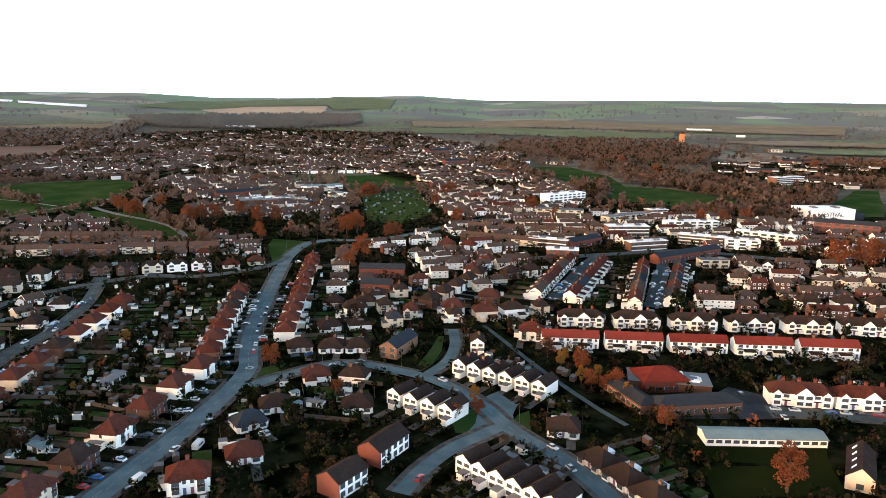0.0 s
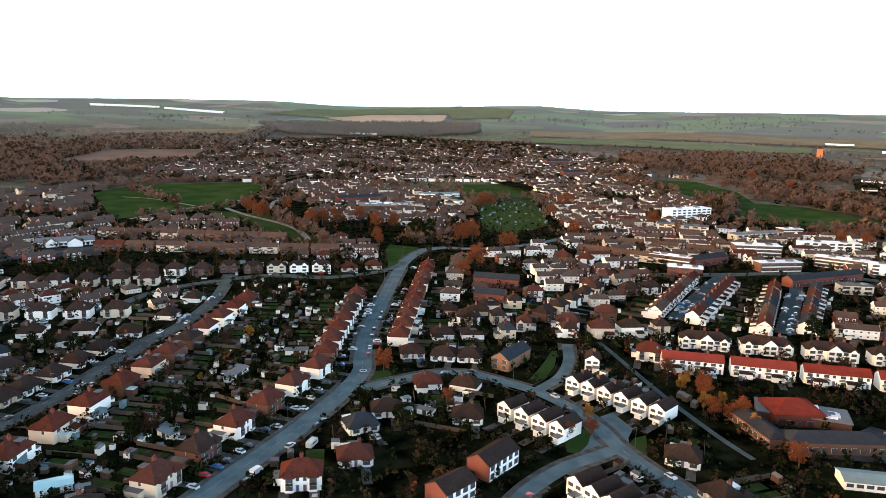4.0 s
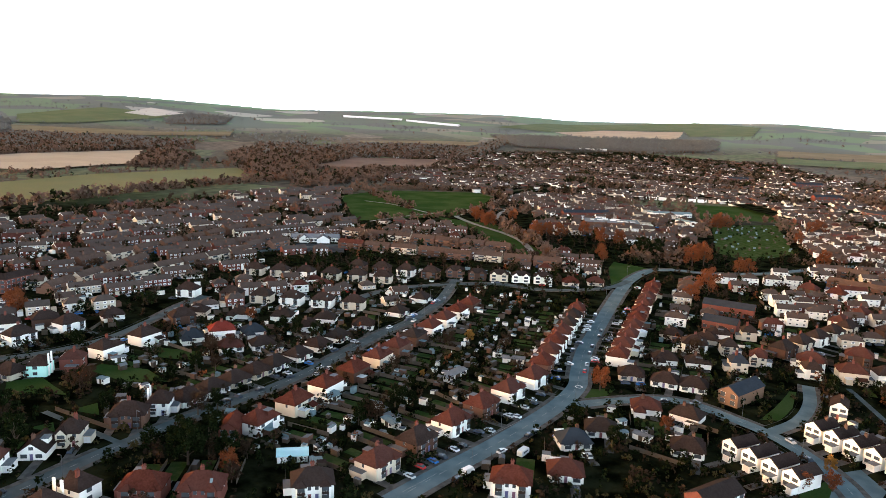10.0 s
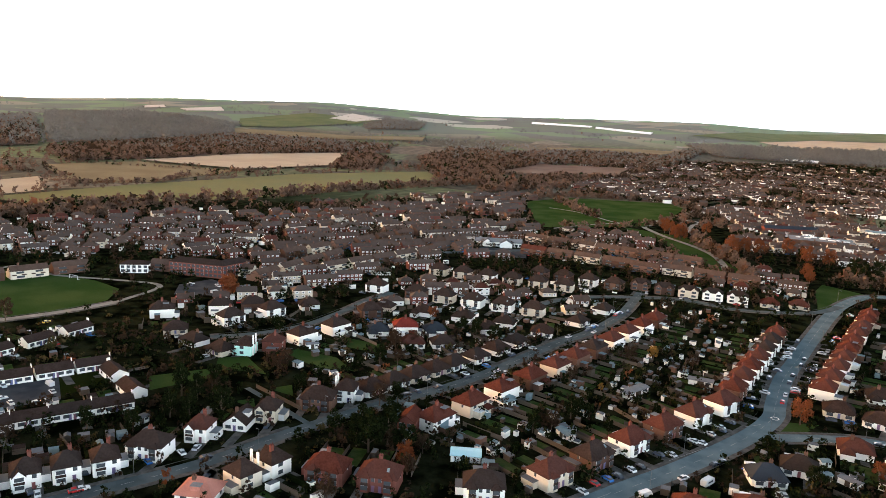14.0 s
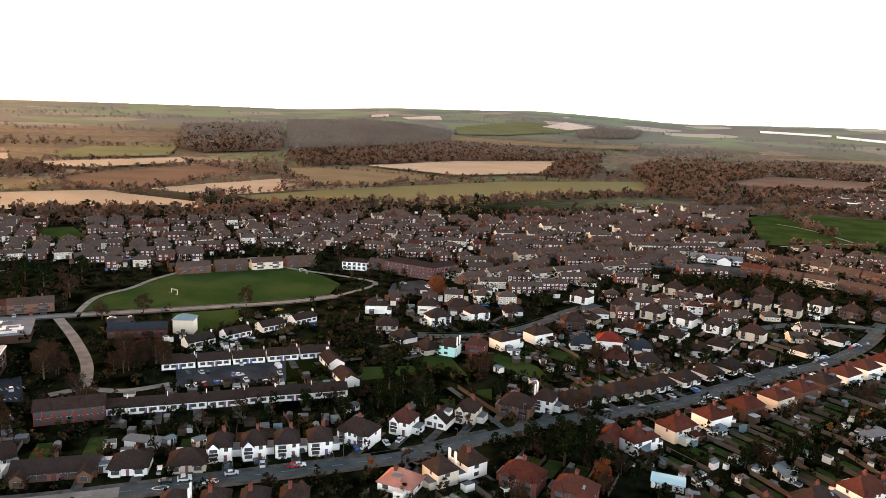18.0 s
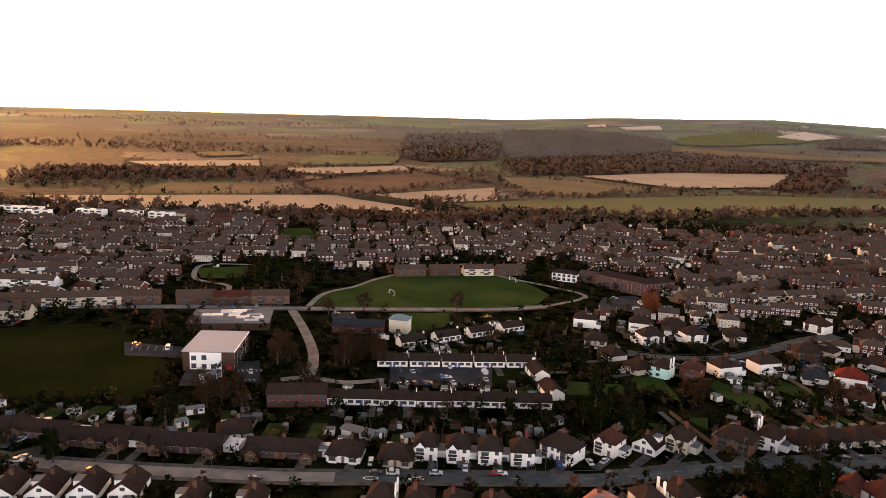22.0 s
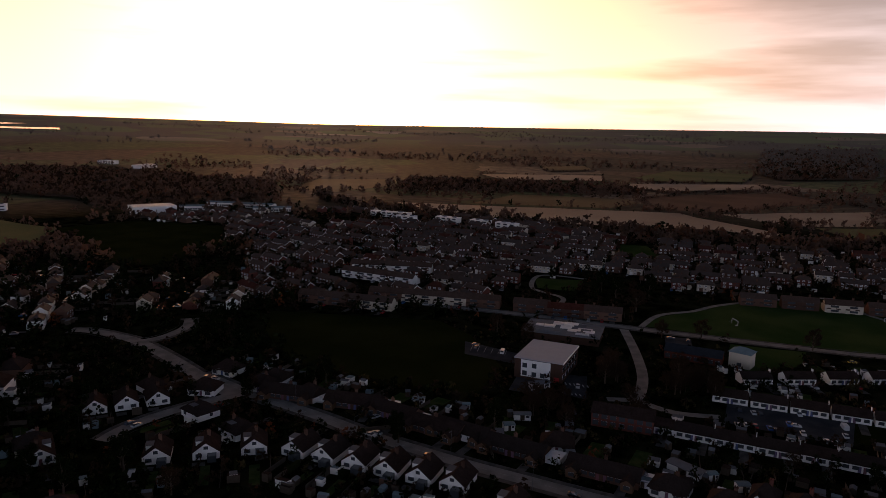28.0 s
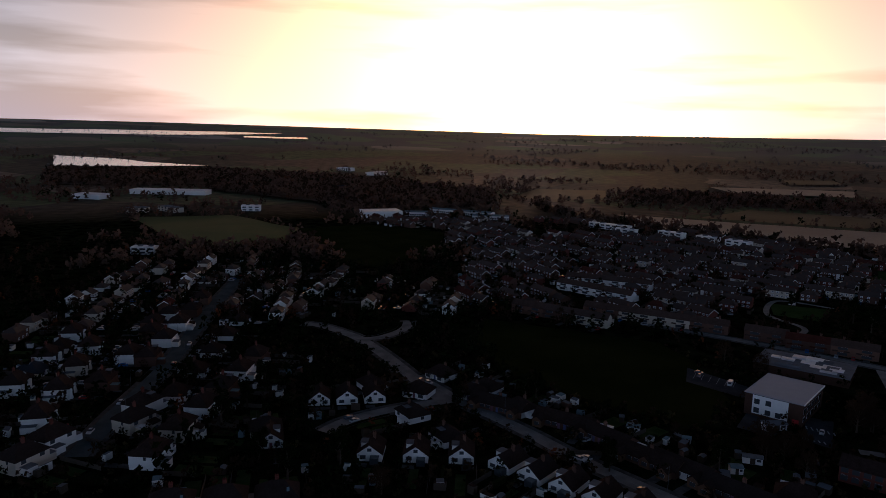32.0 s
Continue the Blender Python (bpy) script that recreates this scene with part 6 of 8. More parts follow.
def mark(x, y, w, d, deg, grow=0.0):
    c, s = math.cos(radians(deg)), math.sin(radians(deg))
    hw, hd = w / 2 + grow, d / 2 + grow
    r = math.hypot(hw, hd)
    i0, i1 = int((x - r) / CELL) + HALF // 2, int((x + r) / CELL) + HALF // 2 + 1
    j0, j1 = int((y - r) / CELL) + HALF // 2, int((y + r) / CELL) + HALF // 2 + 1
    gx, gy = np.meshgrid((np.arange(i0, i1) - HALF // 2) * CELL - x, (np.arange(j0, j1) - HALF // 2) * CELL - y, indexing="ij")
    u, v = gx * c + gy * s, -gx * s + gy * c
    inside_it = (abs(u) <= hw) & (abs(v) <= hd)
    i0c, j0c = max(i0, 0), max(j0, 0)
    i1c, j1c = min(i1, HALF), min(j1, HALF)
    if i1c > i0c and j1c > j0c:
        taken[i0c:i1c, j0c:j1c] |= inside_it[i0c - i0 : i1c - i0, j0c - j0 : j1c - j0]


def is_taken(x, y, w=0.0, d=0.0, deg=0.0):
    c, s = math.cos(radians(deg)), math.sin(radians(deg))
    nu, nv = max(1, int(w / 4)), max(1, int(d / 4))
    for a in range(nu + 1):
        for b in range(nv + 1):
            u, v = (a / nu - 0.5) * w, (b / nv - 0.5) * d
            i, j = int((x + u * c - v * s) / CELL) + HALF // 2, int((y + u * s + v * c) / CELL) + HALF // 2
            if 0 <= i < HALF and 0 <= j < HALF and taken[i, j]:
                return True
    return False


def mark_line(pts, w):
    for a, b in zip(pts, pts[1:]):
        dx, dy = b[0] - a[0], b[1] - a[1]
        mark((a[0] + b[0]) / 2, (a[1] + b[1]) / 2, math.hypot(dx, dy) + w * 0.6, w, math.degrees(math.atan2(dy, dx)))


for _, w, pts in ROADS:
    mark_line([tuple(p) for p in smooth_line(pts)], w + 4.5)
OPEN_KINDS = ("grass", "parkring", "parking", "allot", "darkgrass", "tarmac", "fieldgreen", "fieldpasture", "fieldtan", "fieldolive", "fieldbrown", "fieldchalk", "fieldfleece", "water")
for kind in OPEN_KINDS:
    for poly in AREAS[kind]:
        xs, ys = [p[0] for p in poly], [p[1] for p in poly]
        for x in np.arange(max(min(xs), -HALF), min(max(xs), HALF), CELL):
            for y in np.arange(max(min(ys), -HALF), min(max(ys), HALF), CELL):
                i, j = int(x / CELL) + HALF // 2, int(y / CELL) + HALF // 2
                if 0 <= i < HALF and 0 <= j < HALF and inside((x, y), poly):
                    taken[i, j] = True
for x, y, w, d, deg in BLOCKS:
    mark(x, y, w, d, deg, 1.5)

for x, y, deg, kind in HOUSES:
    mark(x, y, *FOOT[kind], deg, 1.0)


def local(x, y, deg, u, v):
    c, s = math.cos(radians(deg)), math.sin(radians(deg))
    return x + u * c - v * s, y + u * s + v * c


# ---- estates that fill the town between the named streets ----
FILL = random.Random(11)
FAR = []


def estate(kind, deg, pitch, gap, mix, roofs, keep=0.92, limit=430, look_of="mixed"):
    """Rows of houses over an urban area, back to back; those past the limit are joined into one far lot."""
    for poly in AREAS[kind]:
        cx, cy = sum(p[0] for p in poly) / len(poly), sum(p[1] for p in poly) / len(poly)
        reach = max(math.hypot(p[0] - cx, p[1] - cy) for p in poly)
        for j in range(-int(reach / gap) - 1, int(reach / gap) + 2):
            bend = FILL.uniform(-3, 3)
            for i in range(-int(reach / pitch) - 1, int(reach / pitch) + 2):
                u, v = i * pitch + FILL.uniform(-1, 1), j * gap + bend + 6 * math.sin(i * 0.25 + j)
                x, y = local(cx, cy, deg, u, v)
                if not inside((x, y), poly) or FILL.random() > keep:
                    continue
                far_off = math.hypot(x, y)
                if far_off > 800 and (noise.noise((x / 120, y / 120, 3)) > 0.2 or FILL.random() < (far_off - 1150) / 1400):
                    continue
                hk, roof = FILL.choice(mix), FILL.choice(roofs)
                face = deg + (180 if j % 2 else 0) + FILL.uniform(-4, 4)
                w, d = FOOT[hk] if math.hypot(x, y) < limit else (FOOT[hk][0] - 2, FOOT[hk][1] - 2)
                if is_taken(x, y, w - 1, d, face):
                    continue
                mark(x, y, w, d, face, 0.5)
                if math.hypot(x, y) < limit:
                    place_house(hk, roof, FILL.choice(walls_for(hk, "brown")), x, y, face)
                else:
                    FAR.append((x, y, face, hk, roof, look_of))


BROWN = ("roof_brown",) * 7 + ("roof_slate", "roof_red")
estate("urbanB", 75, 21, 21.5, ("terrace",), BROWN[:3], look_of="brick")
estate("urbanI", 60, 15, 21, ("semi", "bung"), BROWN[:5] + ("roof_bright", "roof_red"))
estate("urbanJ", 70, 16, 22, ("bung", "semi", "semi"), BROWN)
estate("urbanH", 60, 15.5, 20, ("semi", "semi", "terrace"), BROWN, look_of="brick")
estate("urbanC", 92, 17, 21, ("semi", "terrace", "semi"), BROWN, look_of="brick")
estate("urbanD", 70, 18, 21, ("terrace", "semi", "bung"), BROWN, look_of="brick")
estate("urbanK", 30, 17, 22, ("semi", "bung", "terrace"), BROWN, look_of="brick")
estate("urbanF", 30, 16, 22, ("semi", "terrace", "semi"), ("roof_red", "roof_brown", "roof_slate"), look_of="light")
estate("urbanG", 5, 17, 23, ("semi", "terrace", "bung"), BROWN)
estate("urbanE", 40, 14, 20, ("semi", "bung", "semi"), BROWN, look_of="pale")
estate("urbanA", 55, 14.5, 20, ("bung", "semi", "semi"), BROWN, look_of="pale")
estate("urbanW", 38, 14.5, 20, ("semi", "bung", "semi"), BROWN, look_of="pale")
estate("urbanX", 12, 24, 30, ("bung", "terrace", "terrace"), BROWN, 0.5, look_of="white")
estate("urbanN", 20, 14.5, 20, ("semi", "bung", "semi"), BROWN, look_of="light")
estate("urbanO", 10, 21, 21, ("terrace", "terrace", "semi"), BROWN, look_of="light")
estate("urbanU", 20, 21, 20, ("terrace", "semi", "terrace"), ("roof_red", "roof_brown", "roof_brown", "roof_slate"), look_of="light")
estate("urbanV", 8, 16, 21, ("semi", "bung", "terrace"), BROWN + ("roof_red",), limit=400)
estate("urbanL", 45, 19, 30, ("semi", "bung"), BROWN, 0.8)
estate("urbanP", 25, 17, 24, ("semi", "bung", "semi", "det"), BROWN + ("roof_red", "roof_red"))
estate("urbanQ", 62, 15, 25, ("bung", "bung", "semi"), BROWN[4:] + ("roof_bright",))
estate("urbanR", 70, 17, 25, ("bung", "semi"), BROWN)
estate("urbanS", 15, 18, 26, ("bung", "semi"), BROWN, 0.7)
estate("urbanT", 20, 16, 26, ("bung", "det"), BROWN, 0.7)
estate("urbanM", 30, 19, 30, ("bung", "semi"), BROWN, 0.8)


def join_mesh(name, verts, faces, mats, index, label, category):
    me = bpy.data.meshes.new(name)
    me.from_pydata(verts, [], faces)
    for k in mats:
        me.materials.append(MAT[k])
    me.polygons.foreach_set("material_index", index)
    me.update()
    return tagged(new(name, me), label, category, kind="stuff")


for k in range(14):
    FAR.append((-440 + 13.2 * k, 1084 + 6.6 * k, 26, "semi", "roof_brown", "white"))
for k, (x, y) in enumerate(((-421, 784), (-406, 792), (-393, 806), (-380, 838), (-366, 832), (-410, 822), (-430, 806), (-446, 880), (-430, 896), (-452, 905))):
    FAR.append((x, y, 118 + 7 * (k % 3), "bung", "roof_red", "white"))


def far_town():
    """The far houses, a few paces across in the view: walls, windows and a ridged roof each, all in one mesh."""
    verts, faces, index = [], [], []
    mats = ["render_white", "render_cream", "brick_brown", "brick_red", "roof_far", "roof_red", "roof_slate", "glass", "frame_white", "roof_brown"]
    r = random.Random(23)
    size = {"semi": (11.5, 7.4, 4.9, 7.6), "bung": (10.5, 8.4, 2.7, 5.3), "terrace": (20, 7.2, 4.9, 7.4), "det": (8, 8.0, 4.9, 7.4)}

    def add(vs, fs, m):
        k = len(verts)
        verts.extend(vs)
        faces.extend([tuple(k + i for i in f) for f in fs])
        index.extend([m] * len(fs))

    for x, y, deg, kind, roof, look_of in FAR:
        w, d, ze, zr = size[kind]
        w *= r.uniform(0.85, 1.1)
        z = height(x, y)
        wall = r.choice({"white": (0, 0, 1, 0), "light": (0, 0, 1, 2, 3, 0), "pale": (1, 2, 2, 0, 2, 3, 1, 2), "brick": (2, 3, 2, 3, 2, 2, 3, 1), "mixed": (0, 1, 2, 2, 2, 3, 0, 1)}[look_of])
        gab = kind == "terrace" or r.random() < (0.6 if look_of == "pale" else 0.4)
        base = [(-w / 2, -d / 2), (w / 2, -d / 2), (w / 2, d / 2), (-w / 2, d / 2)]
        P = lambda u, v, q: (*local(x, y, deg, u, v), z + q)
        add([P(u, v, 0) for u, v in base] + [P(u, v, ze) for u, v in base], BOX[2:], wall)
        o, rr = 0.4, (w / 2 + 0.3 if gab else w / 2 - d / 2 * 0.85)
        eave = [P(-w / 2 - o, -d / 2 - o, ze), P(w / 2 + o, -d / 2 - o, ze), P(w / 2 + o, d / 2 + o, ze), P(-w / 2 - o, d / 2 + o, ze), P(-rr, 0, zr), P(rr, 0, zr)]
        add(eave, [(0, 1, 5, 4), (2, 3, 4, 5)], mats.index("roof_far" if roof != "roof_red" or r.random() < 0.4 else roof))
        add(eave, [(1, 2, 5), (3, 0, 4)], wall if gab else mats.index("roof_far"))
        if gab and r.random() < 0.6:
            for s in (-1, 1):
                g = s * (w / 2 + 0.42)
                for side in (-1, 1):
                    add([P(g, side * (d / 2 + 0.4), ze + 0.03), P(g, side * (d / 2 + 0.4), ze - 0.42), P(g, 0, zr - 0.42), P(g, 0, zr + 0.03)], [(0, 1, 2, 3)], 8)
        add([P(u, v, q) for u, v in ((-0.5, 0.3), (0.5, 0.3), (0.5, 1.2), (-0.5, 1.2)) for q in (zr - 1, zr + 1)], [(0, 2, 3, 1), (2, 4, 5, 3), (4, 6, 7, 5), (6, 0, 1, 7), (1, 3, 5, 7)], 2)
        near_by = math.hypot(x, y) < 760
        if math.hypot(x, y) < 1100:
            n = 6 if kind == "terrace" else 3
            for zz in ((1.4, 3.8) if ze > 4 else (1.4,)):
                for i in range(n):
                    u = (i + 0.5) / n * w - w / 2
                    for side in (-1, 1):
                        for hw, hh, out, m in ((0.86, 0.64, 0.04, 8), (0.56, 0.38, 0.07, 7))[0 if near_by and r.random() < 0.9 else 1 :]:
                            v = side * (d / 2 + out)
                            add([P(u - hw, v, zz - hh), P(u + hw, v, zz - hh), P(u + hw, v, zz + hh), P(u - hw, v, zz + hh)], [(0, 1, 2, 3)], m)
        for u in (-w / 4, w / 4):
            if r.random() < 0.4:
                v, top = -d / 2 - 0.45, (ze - 0.3 if r.random() < 0.4 and ze > 4 else 2.5)
                add([P(u + i, v + j, q) for q in (0, top) for i, j in ((-1.2, -0.45), (1.2, -0.45), (1.2, 0.45), (-1.2, 0.45))], BOX[1:], r.choice((0, 0, 1, 2)))
        if r.random() < 0.5:
            u = w / 2 + 2
            add([P(u + a, b, 0) for a, b in ((-1.4, -2), (1.4, -2), (1.4, 3), (-1.4, 3))] + [P(u + a, b, 2.5) for a, b in ((-1.4, -2), (1.4, -2), (1.4, 3), (-1.4, 3))], BOX[1:], r.choice((0, 1, 2, 2, 2)))
    join_mesh("far_houses", verts, faces, mats, index, "hundreds of distant brick and white houses with brown roofs", "houses")


far_town()

# ---- gardens: fences, sheds, greenhouses, drives ----
G = random.Random(31)
proto = {}


def copy_of(key, make, m):
    if key not in proto:
        proto[key] = make()
        proto[key].matrix_basis = m
        return proto[key]
    return copy_thing(proto[key], m)


def make_fence(length):
    def build():
        bm = box(bmesh.new(), 0, length, -0.04, 0.04, 0, 1.7)
        ob = tagged(put(bm, "garden_fence", "fence_wood"), "weathered brown timber fence between two gardens", "fence", "garden fences")
        return ob
    return build


def make_shed(pale):
    def build():
        bm = gabled_walls(bmesh.new(), -1.5, 1.5, -1.1, 1.1, 1.9, 2.55)
        bm.faces.ensure_lookup_table()
        for f in bm.faces[5:]:
            f.material_index = 1
        ob = put(bm, "greenhouse" if pale else "garden_shed", ("pale_sheet", "pale_sheet") if pale else ("shed_wood", "roof_felt"))
        tagged(ob, "small pale glazed greenhouse" if pale else "small timber garden shed with a felt roof", "shed", "sheds in the back gardens")
        return ob
    return build


drive, lawns = bmesh.new(), bmesh.new()
for x, y, deg, kind in HOUSES:
    dist = math.hypot(x, y)
    if dist > 460 or kind in ("gterr",):
        continue
    w, d = FOOT[kind]
    depth = G.uniform(16, 24)
    # paved drive before the front
    gap = min(max(road_gap(*local(x, y, deg, 0, -d / 2 - 2)), 0), 9)
    for u in (-w / 2 + 2.2, w / 2 - 3.4) if kind == "semi" else (w / 4,):
        q = [local(x, y, deg, a, b) for a, b in ((u - 1.6, -d / 2 + 2), (u - 1.6, -d / 2 - gap - 2), (u + 1.6, -d / 2 - gap - 2), (u + 1.6, -d / 2 + 2))]
        solid(drive, [(*p, 0.07) for p in q], [(0, 1, 2, 3)])
    for s in (-1, 1):
        if G.random() < 0.55:
            hw, u = G.uniform(1.2, 2.2), s * w / 4
            q = [local(x, y, deg, u + a, d / 2 + b) for a, b in ((-hw, 0.2), (hw, 0.2), (hw, G.uniform(2.5, 4.5)), (-hw, G.uniform(2.5, 4.5)))]
            if road_gap(*q[2]) > 1:
                solid(drive, [(*p, 0.06) for p in q], [(0, 1, 2, 3)])
    for s in (-1, 1) if kind in ("semi", "bung", "longb", "terrace") else (0,):
        if G.random() < 0.9:
            u, v0 = s * w / 4, d / 2 + G.uniform(3, 6)
            hw, ln = min(w / 4, 4.5) * G.uniform(0.55, 0.85), G.uniform(7, 15)
            if not is_taken(*local(x, y, deg, u, v0 + ln / 2), 2 * hw, ln, deg):
                q = [local(x, y, deg, a, b) for a, b in ((u - hw, v0), (u + hw, v0), (u + hw, v0 + ln), (u - hw, v0 + ln))]
                solid(lawns, [(*p, 0.04) for p in q], [(0, 1, 2, 3)])
                mark(*local(x, y, deg, u, v0 + ln / 2), 2 * hw - 1, ln - 1, deg)
    if kind in ("lowterr", "rterr", "gterr"):
        continue
    for u in (-w / 2 - 0.6,) + ((0.0,) if kind == "semi" else ()):
        p = local(x, y, deg, u, d / 2 + 1)
        if not is_taken(*local(x, y, deg, u, d / 2 + depth * 0.6), 1, 1) and dist < 360:
            n = 14.64 if depth < 20 else 18.3
            copy_of(("fence", n), make_fence(n), pose(*p, 0, 0, 0, deg + 90))
    for _ in range(2 if dist < 400 else 0):
        if G.random() > 0.8:
            continue
        p = local(x, y, deg, G.uniform(-w / 2 + 1, w / 2 - 1), d / 2 + depth * G.uniform(0.35, 0.95))
        if not is_taken(*p, 3, 3):
            pale = G.random() < 0.2
            copy_of(("shed", pale), make_shed(pale), pose(*p, 0, 0, 0, deg + G.choice((0, 90)) + G.uniform(-6, 6)))
            mark(*p, 3.4, 2.6, deg)
# the smaller sheds, lean-tos, fences and clipped hedges behind the houses farther off
yard_v, yard_f, yard_m = [], [], []


def yard_box(x, y, deg, w, d, h, m, slope=0.0):
    k = len(yard_v)
    c = [local(x, y, deg, u, v) for u, v in ((-w / 2, -d / 2), (w / 2, -d / 2), (w / 2, d / 2), (-w / 2, d / 2))]
    z = height(x, y)
    yard_v.extend([(*p, z) for p in c] + [(*p, z + h + (slope if i > 1 else 0)) for i, p in enumerate(c)])
    yard_f.extend([tuple(k + i for i in f) for f in BOX[1:]])
    yard_m.extend([m if not isinstance(m, tuple) else m[1]] + [m if not isinstance(m, tuple) else m[0]] * (len(BOX) - 2))


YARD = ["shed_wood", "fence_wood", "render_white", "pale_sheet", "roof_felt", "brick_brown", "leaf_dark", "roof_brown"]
for x, y, deg, kind in HOUSES + [(q[0], q[1], q[2], q[3]) for q in FAR if math.hypot(q[0], q[1]) < 900]:
    dist = math.hypot(x, y)
    w, d = FOOT[kind]
    if kind in ("rterr",) or dist < 120:
        continue
    for u in (-w / 2 - 1, 0, w / 2 + 1):
        ln = G.uniform(7, 16)
        p = local(x, y, deg, u + G.uniform(-0.5, 0.5), d / 2 + 2 + ln / 2)
        if G.random() < 0.75 and not is_taken(*p, 1, ln, deg) and road_gap(*p) > 7:
            if G.random() < 0.65:
                yard_box(*p, deg, 0.1, ln, 1.7, 1)
            else:
                yard_box(*p, deg, G.uniform(0.7, 1.3), ln * 0.8, G.uniform(1.2, 2.2), 6)
    for _ in range(G.choice((3, 4, 5, 6)) if dist < 450 else G.choice((1, 1, 2, 3))):
        p = local(x, y, deg, G.uniform(-w / 2 - 2, w / 2 + 2), d / 2 + G.uniform(2, 20))
        sw, sd = G.uniform(1.6, 4.2), G.uniform(1.4, 3.2)
        if not is_taken(*p, sw, sd, deg) and road_gap(*p) > 4:
            q = G.random()
            m = (2, 4) if q < 0.24 else (2, 3) if q < 0.34 else (3, 3) if q < 0.42 else (5, 4) if q < 0.5 else (2, 7) if q < 0.58 else (0, 4) if q < 0.8 else (0, 7)
            yard_box(*p, deg + G.uniform(-5, 5), sw, sd, G.uniform(1.8, 2.5), m, G.uniform(0.1, 0.6))
            mark(*p, sw, sd, deg)
# the long gardens between the two roads, full of small sheds and frames
for _ in range(900):
    x, y = G.uniform(-330, -145), G.uniform(150, 410)
    sw, sd = G.uniform(1.2, 3.4), G.uniform(1.2, 2.6)
    if not is_taken(x, y, sw, sd, 15) and road_gap(x, y) > 9:
        yard_box(x, y, 15 + G.choice((0, 90)) + G.uniform(-6, 6), sw, sd, G.uniform(0.5, 2.4), G.choice(((2, 4), (3, 3), (0, 4), (0, 4), (5, 4), (2, 3), 6)), G.uniform(0.0, 0.5))
for poly in AREAS["allot"]:
    cx, cy = sum(p[0] for p in poly) / len(poly), sum(p[1] for p in poly) / len(poly)
    for _ in range(900):
        x, y = cx + G.uniform(-160, 160), cy + G.uniform(-160, 160)
        if inside((x, y), poly):
            yard_box(x, y, 35 + G.choice((0, 90)), G.uniform(0.8, 2.6), G.uniform(0.8, 2.2), G.uniform(0.3, 1.9), G.choice(((3, 3), (3, 4), (0, 4), 6, 6, 6, 1)), 0.2)
join_mesh("garden_outbuildings", yard_v, yard_f, YARD, yard_m, "weathered sheds, lean-tos, fences and hedges in back gardens", "sheds")
tagged(put(lawns, "garden_lawns", "garden_turf"), "small green back-garden lawns", "grass", kind="stuff")
tagged(put(drive, "driveway", "paving"), "grey and brown paved front drives", "driveway", kind="structure")


# ---- cars ----
def make_car(paint, van=False, far=False):
    def build():
        bm = bmesh.new()
        L, W = (4.9, 1.95) if van else (4.3, 1.75)
        if van:
            prof = [(-2.45, 0.3), (2.3, 0.3), (2.45, 0.8), (2.1, 1.15), (1.5, 2.0), (-2.4, 2.05)]
        else:
            prof = [(-2.15, 0.3), (2.1, 0.3), (2.15, 0.65), (1.9, 0.85), (0.95, 0.95), (-1.75, 0.98), (-2.1, 0.85)]
        vs = [(x, s * W / 2, z) for s in (-1, 1) for x, z in prof]
        n = len(prof)
        solid(bm, vs, [tuple(reversed(range(n, 2 * n))), tuple(range(n))] + [(k, (k + 1) % n, n + (k + 1) % n, n + k) for k in range(n)])
        bmesh.ops.recalc_face_normals(bm, faces=bm.faces[:])
        bmesh.ops.bevel(bm, geom=bm.edges[:], offset=0.06, segments=1, affect="EDGES")
        ob = put(bm, "parked_van" if van else "parked_car", paint)
        if not van:
            cab = bmesh.new()
            a = [(0.95, 0.94), (0.25, 1.42), (-1.15, 1.44), (-1.85, 0.96)]
            vs = [(x, s * (W / 2 - (0.08 if z < 1 else 0.22)), z) for s in (-1, 1) for x, z in a]
            solid(cab, vs, [(0, 1, 2, 3), (7, 6, 5, 4), (0, 4, 5, 1), (2, 6, 7, 3)], 0)
            solid(cab, [(x, s * (W / 2 - 0.2), z + 0.02) for s in (-1, 1) for x, z in a[1:3]], [(0, 1, 3, 2)], 1)
            bmesh.ops.recalc_face_normals(cab, faces=cab.faces[:])
            part("cabin", cab, ("glass", paint), ob, "dark glazed cabin")
        else:
            part("windscreen", solid(bmesh.new(), [(2.12, -0.8, 1.2), (2.12, 0.8, 1.2), (1.58, 0.75, 1.92), (1.58, -0.75, 1.92)], [(0, 1, 2, 3)]), "glass", ob)
        for x in (-1.35, 1.35) if not far else ():
            for s in (-1, 1):
                wheel = bmesh.new()
                bmesh.ops.create_cone(wheel, cap_ends=True, segments=12, radius1=0.32, radius2=0.32, depth=0.22, matrix=pose(x, s * (W / 2 - 0.08), 0.32, 90))
                part("wheel", wheel, "tyre", ob)
        word = {"car_pale": "silver or white", "car_dark": "dark grey", "car_red": "red", "car_blue": "blue", "car_yellow": "yellow"}[paint]
        return tagged(ob, f"{word} {'van' if van else 'hatchback car'} parked by the road", "van" if van else "car", "parked vehicles")
    return build


def car(x, y, deg, paint=None, van=False, z=0.13):
    paint = paint or G.choice(("car_pale",) * 7 + ("car_dark",) * 8 + ("car_red", "car_blue"))
    far = math.hypot(x, y) > 275
    copy_of(("car", paint, van, far), make_car(paint, van, far), pose(x, y, z - (0.28 if far else 0), 0, 0, deg))


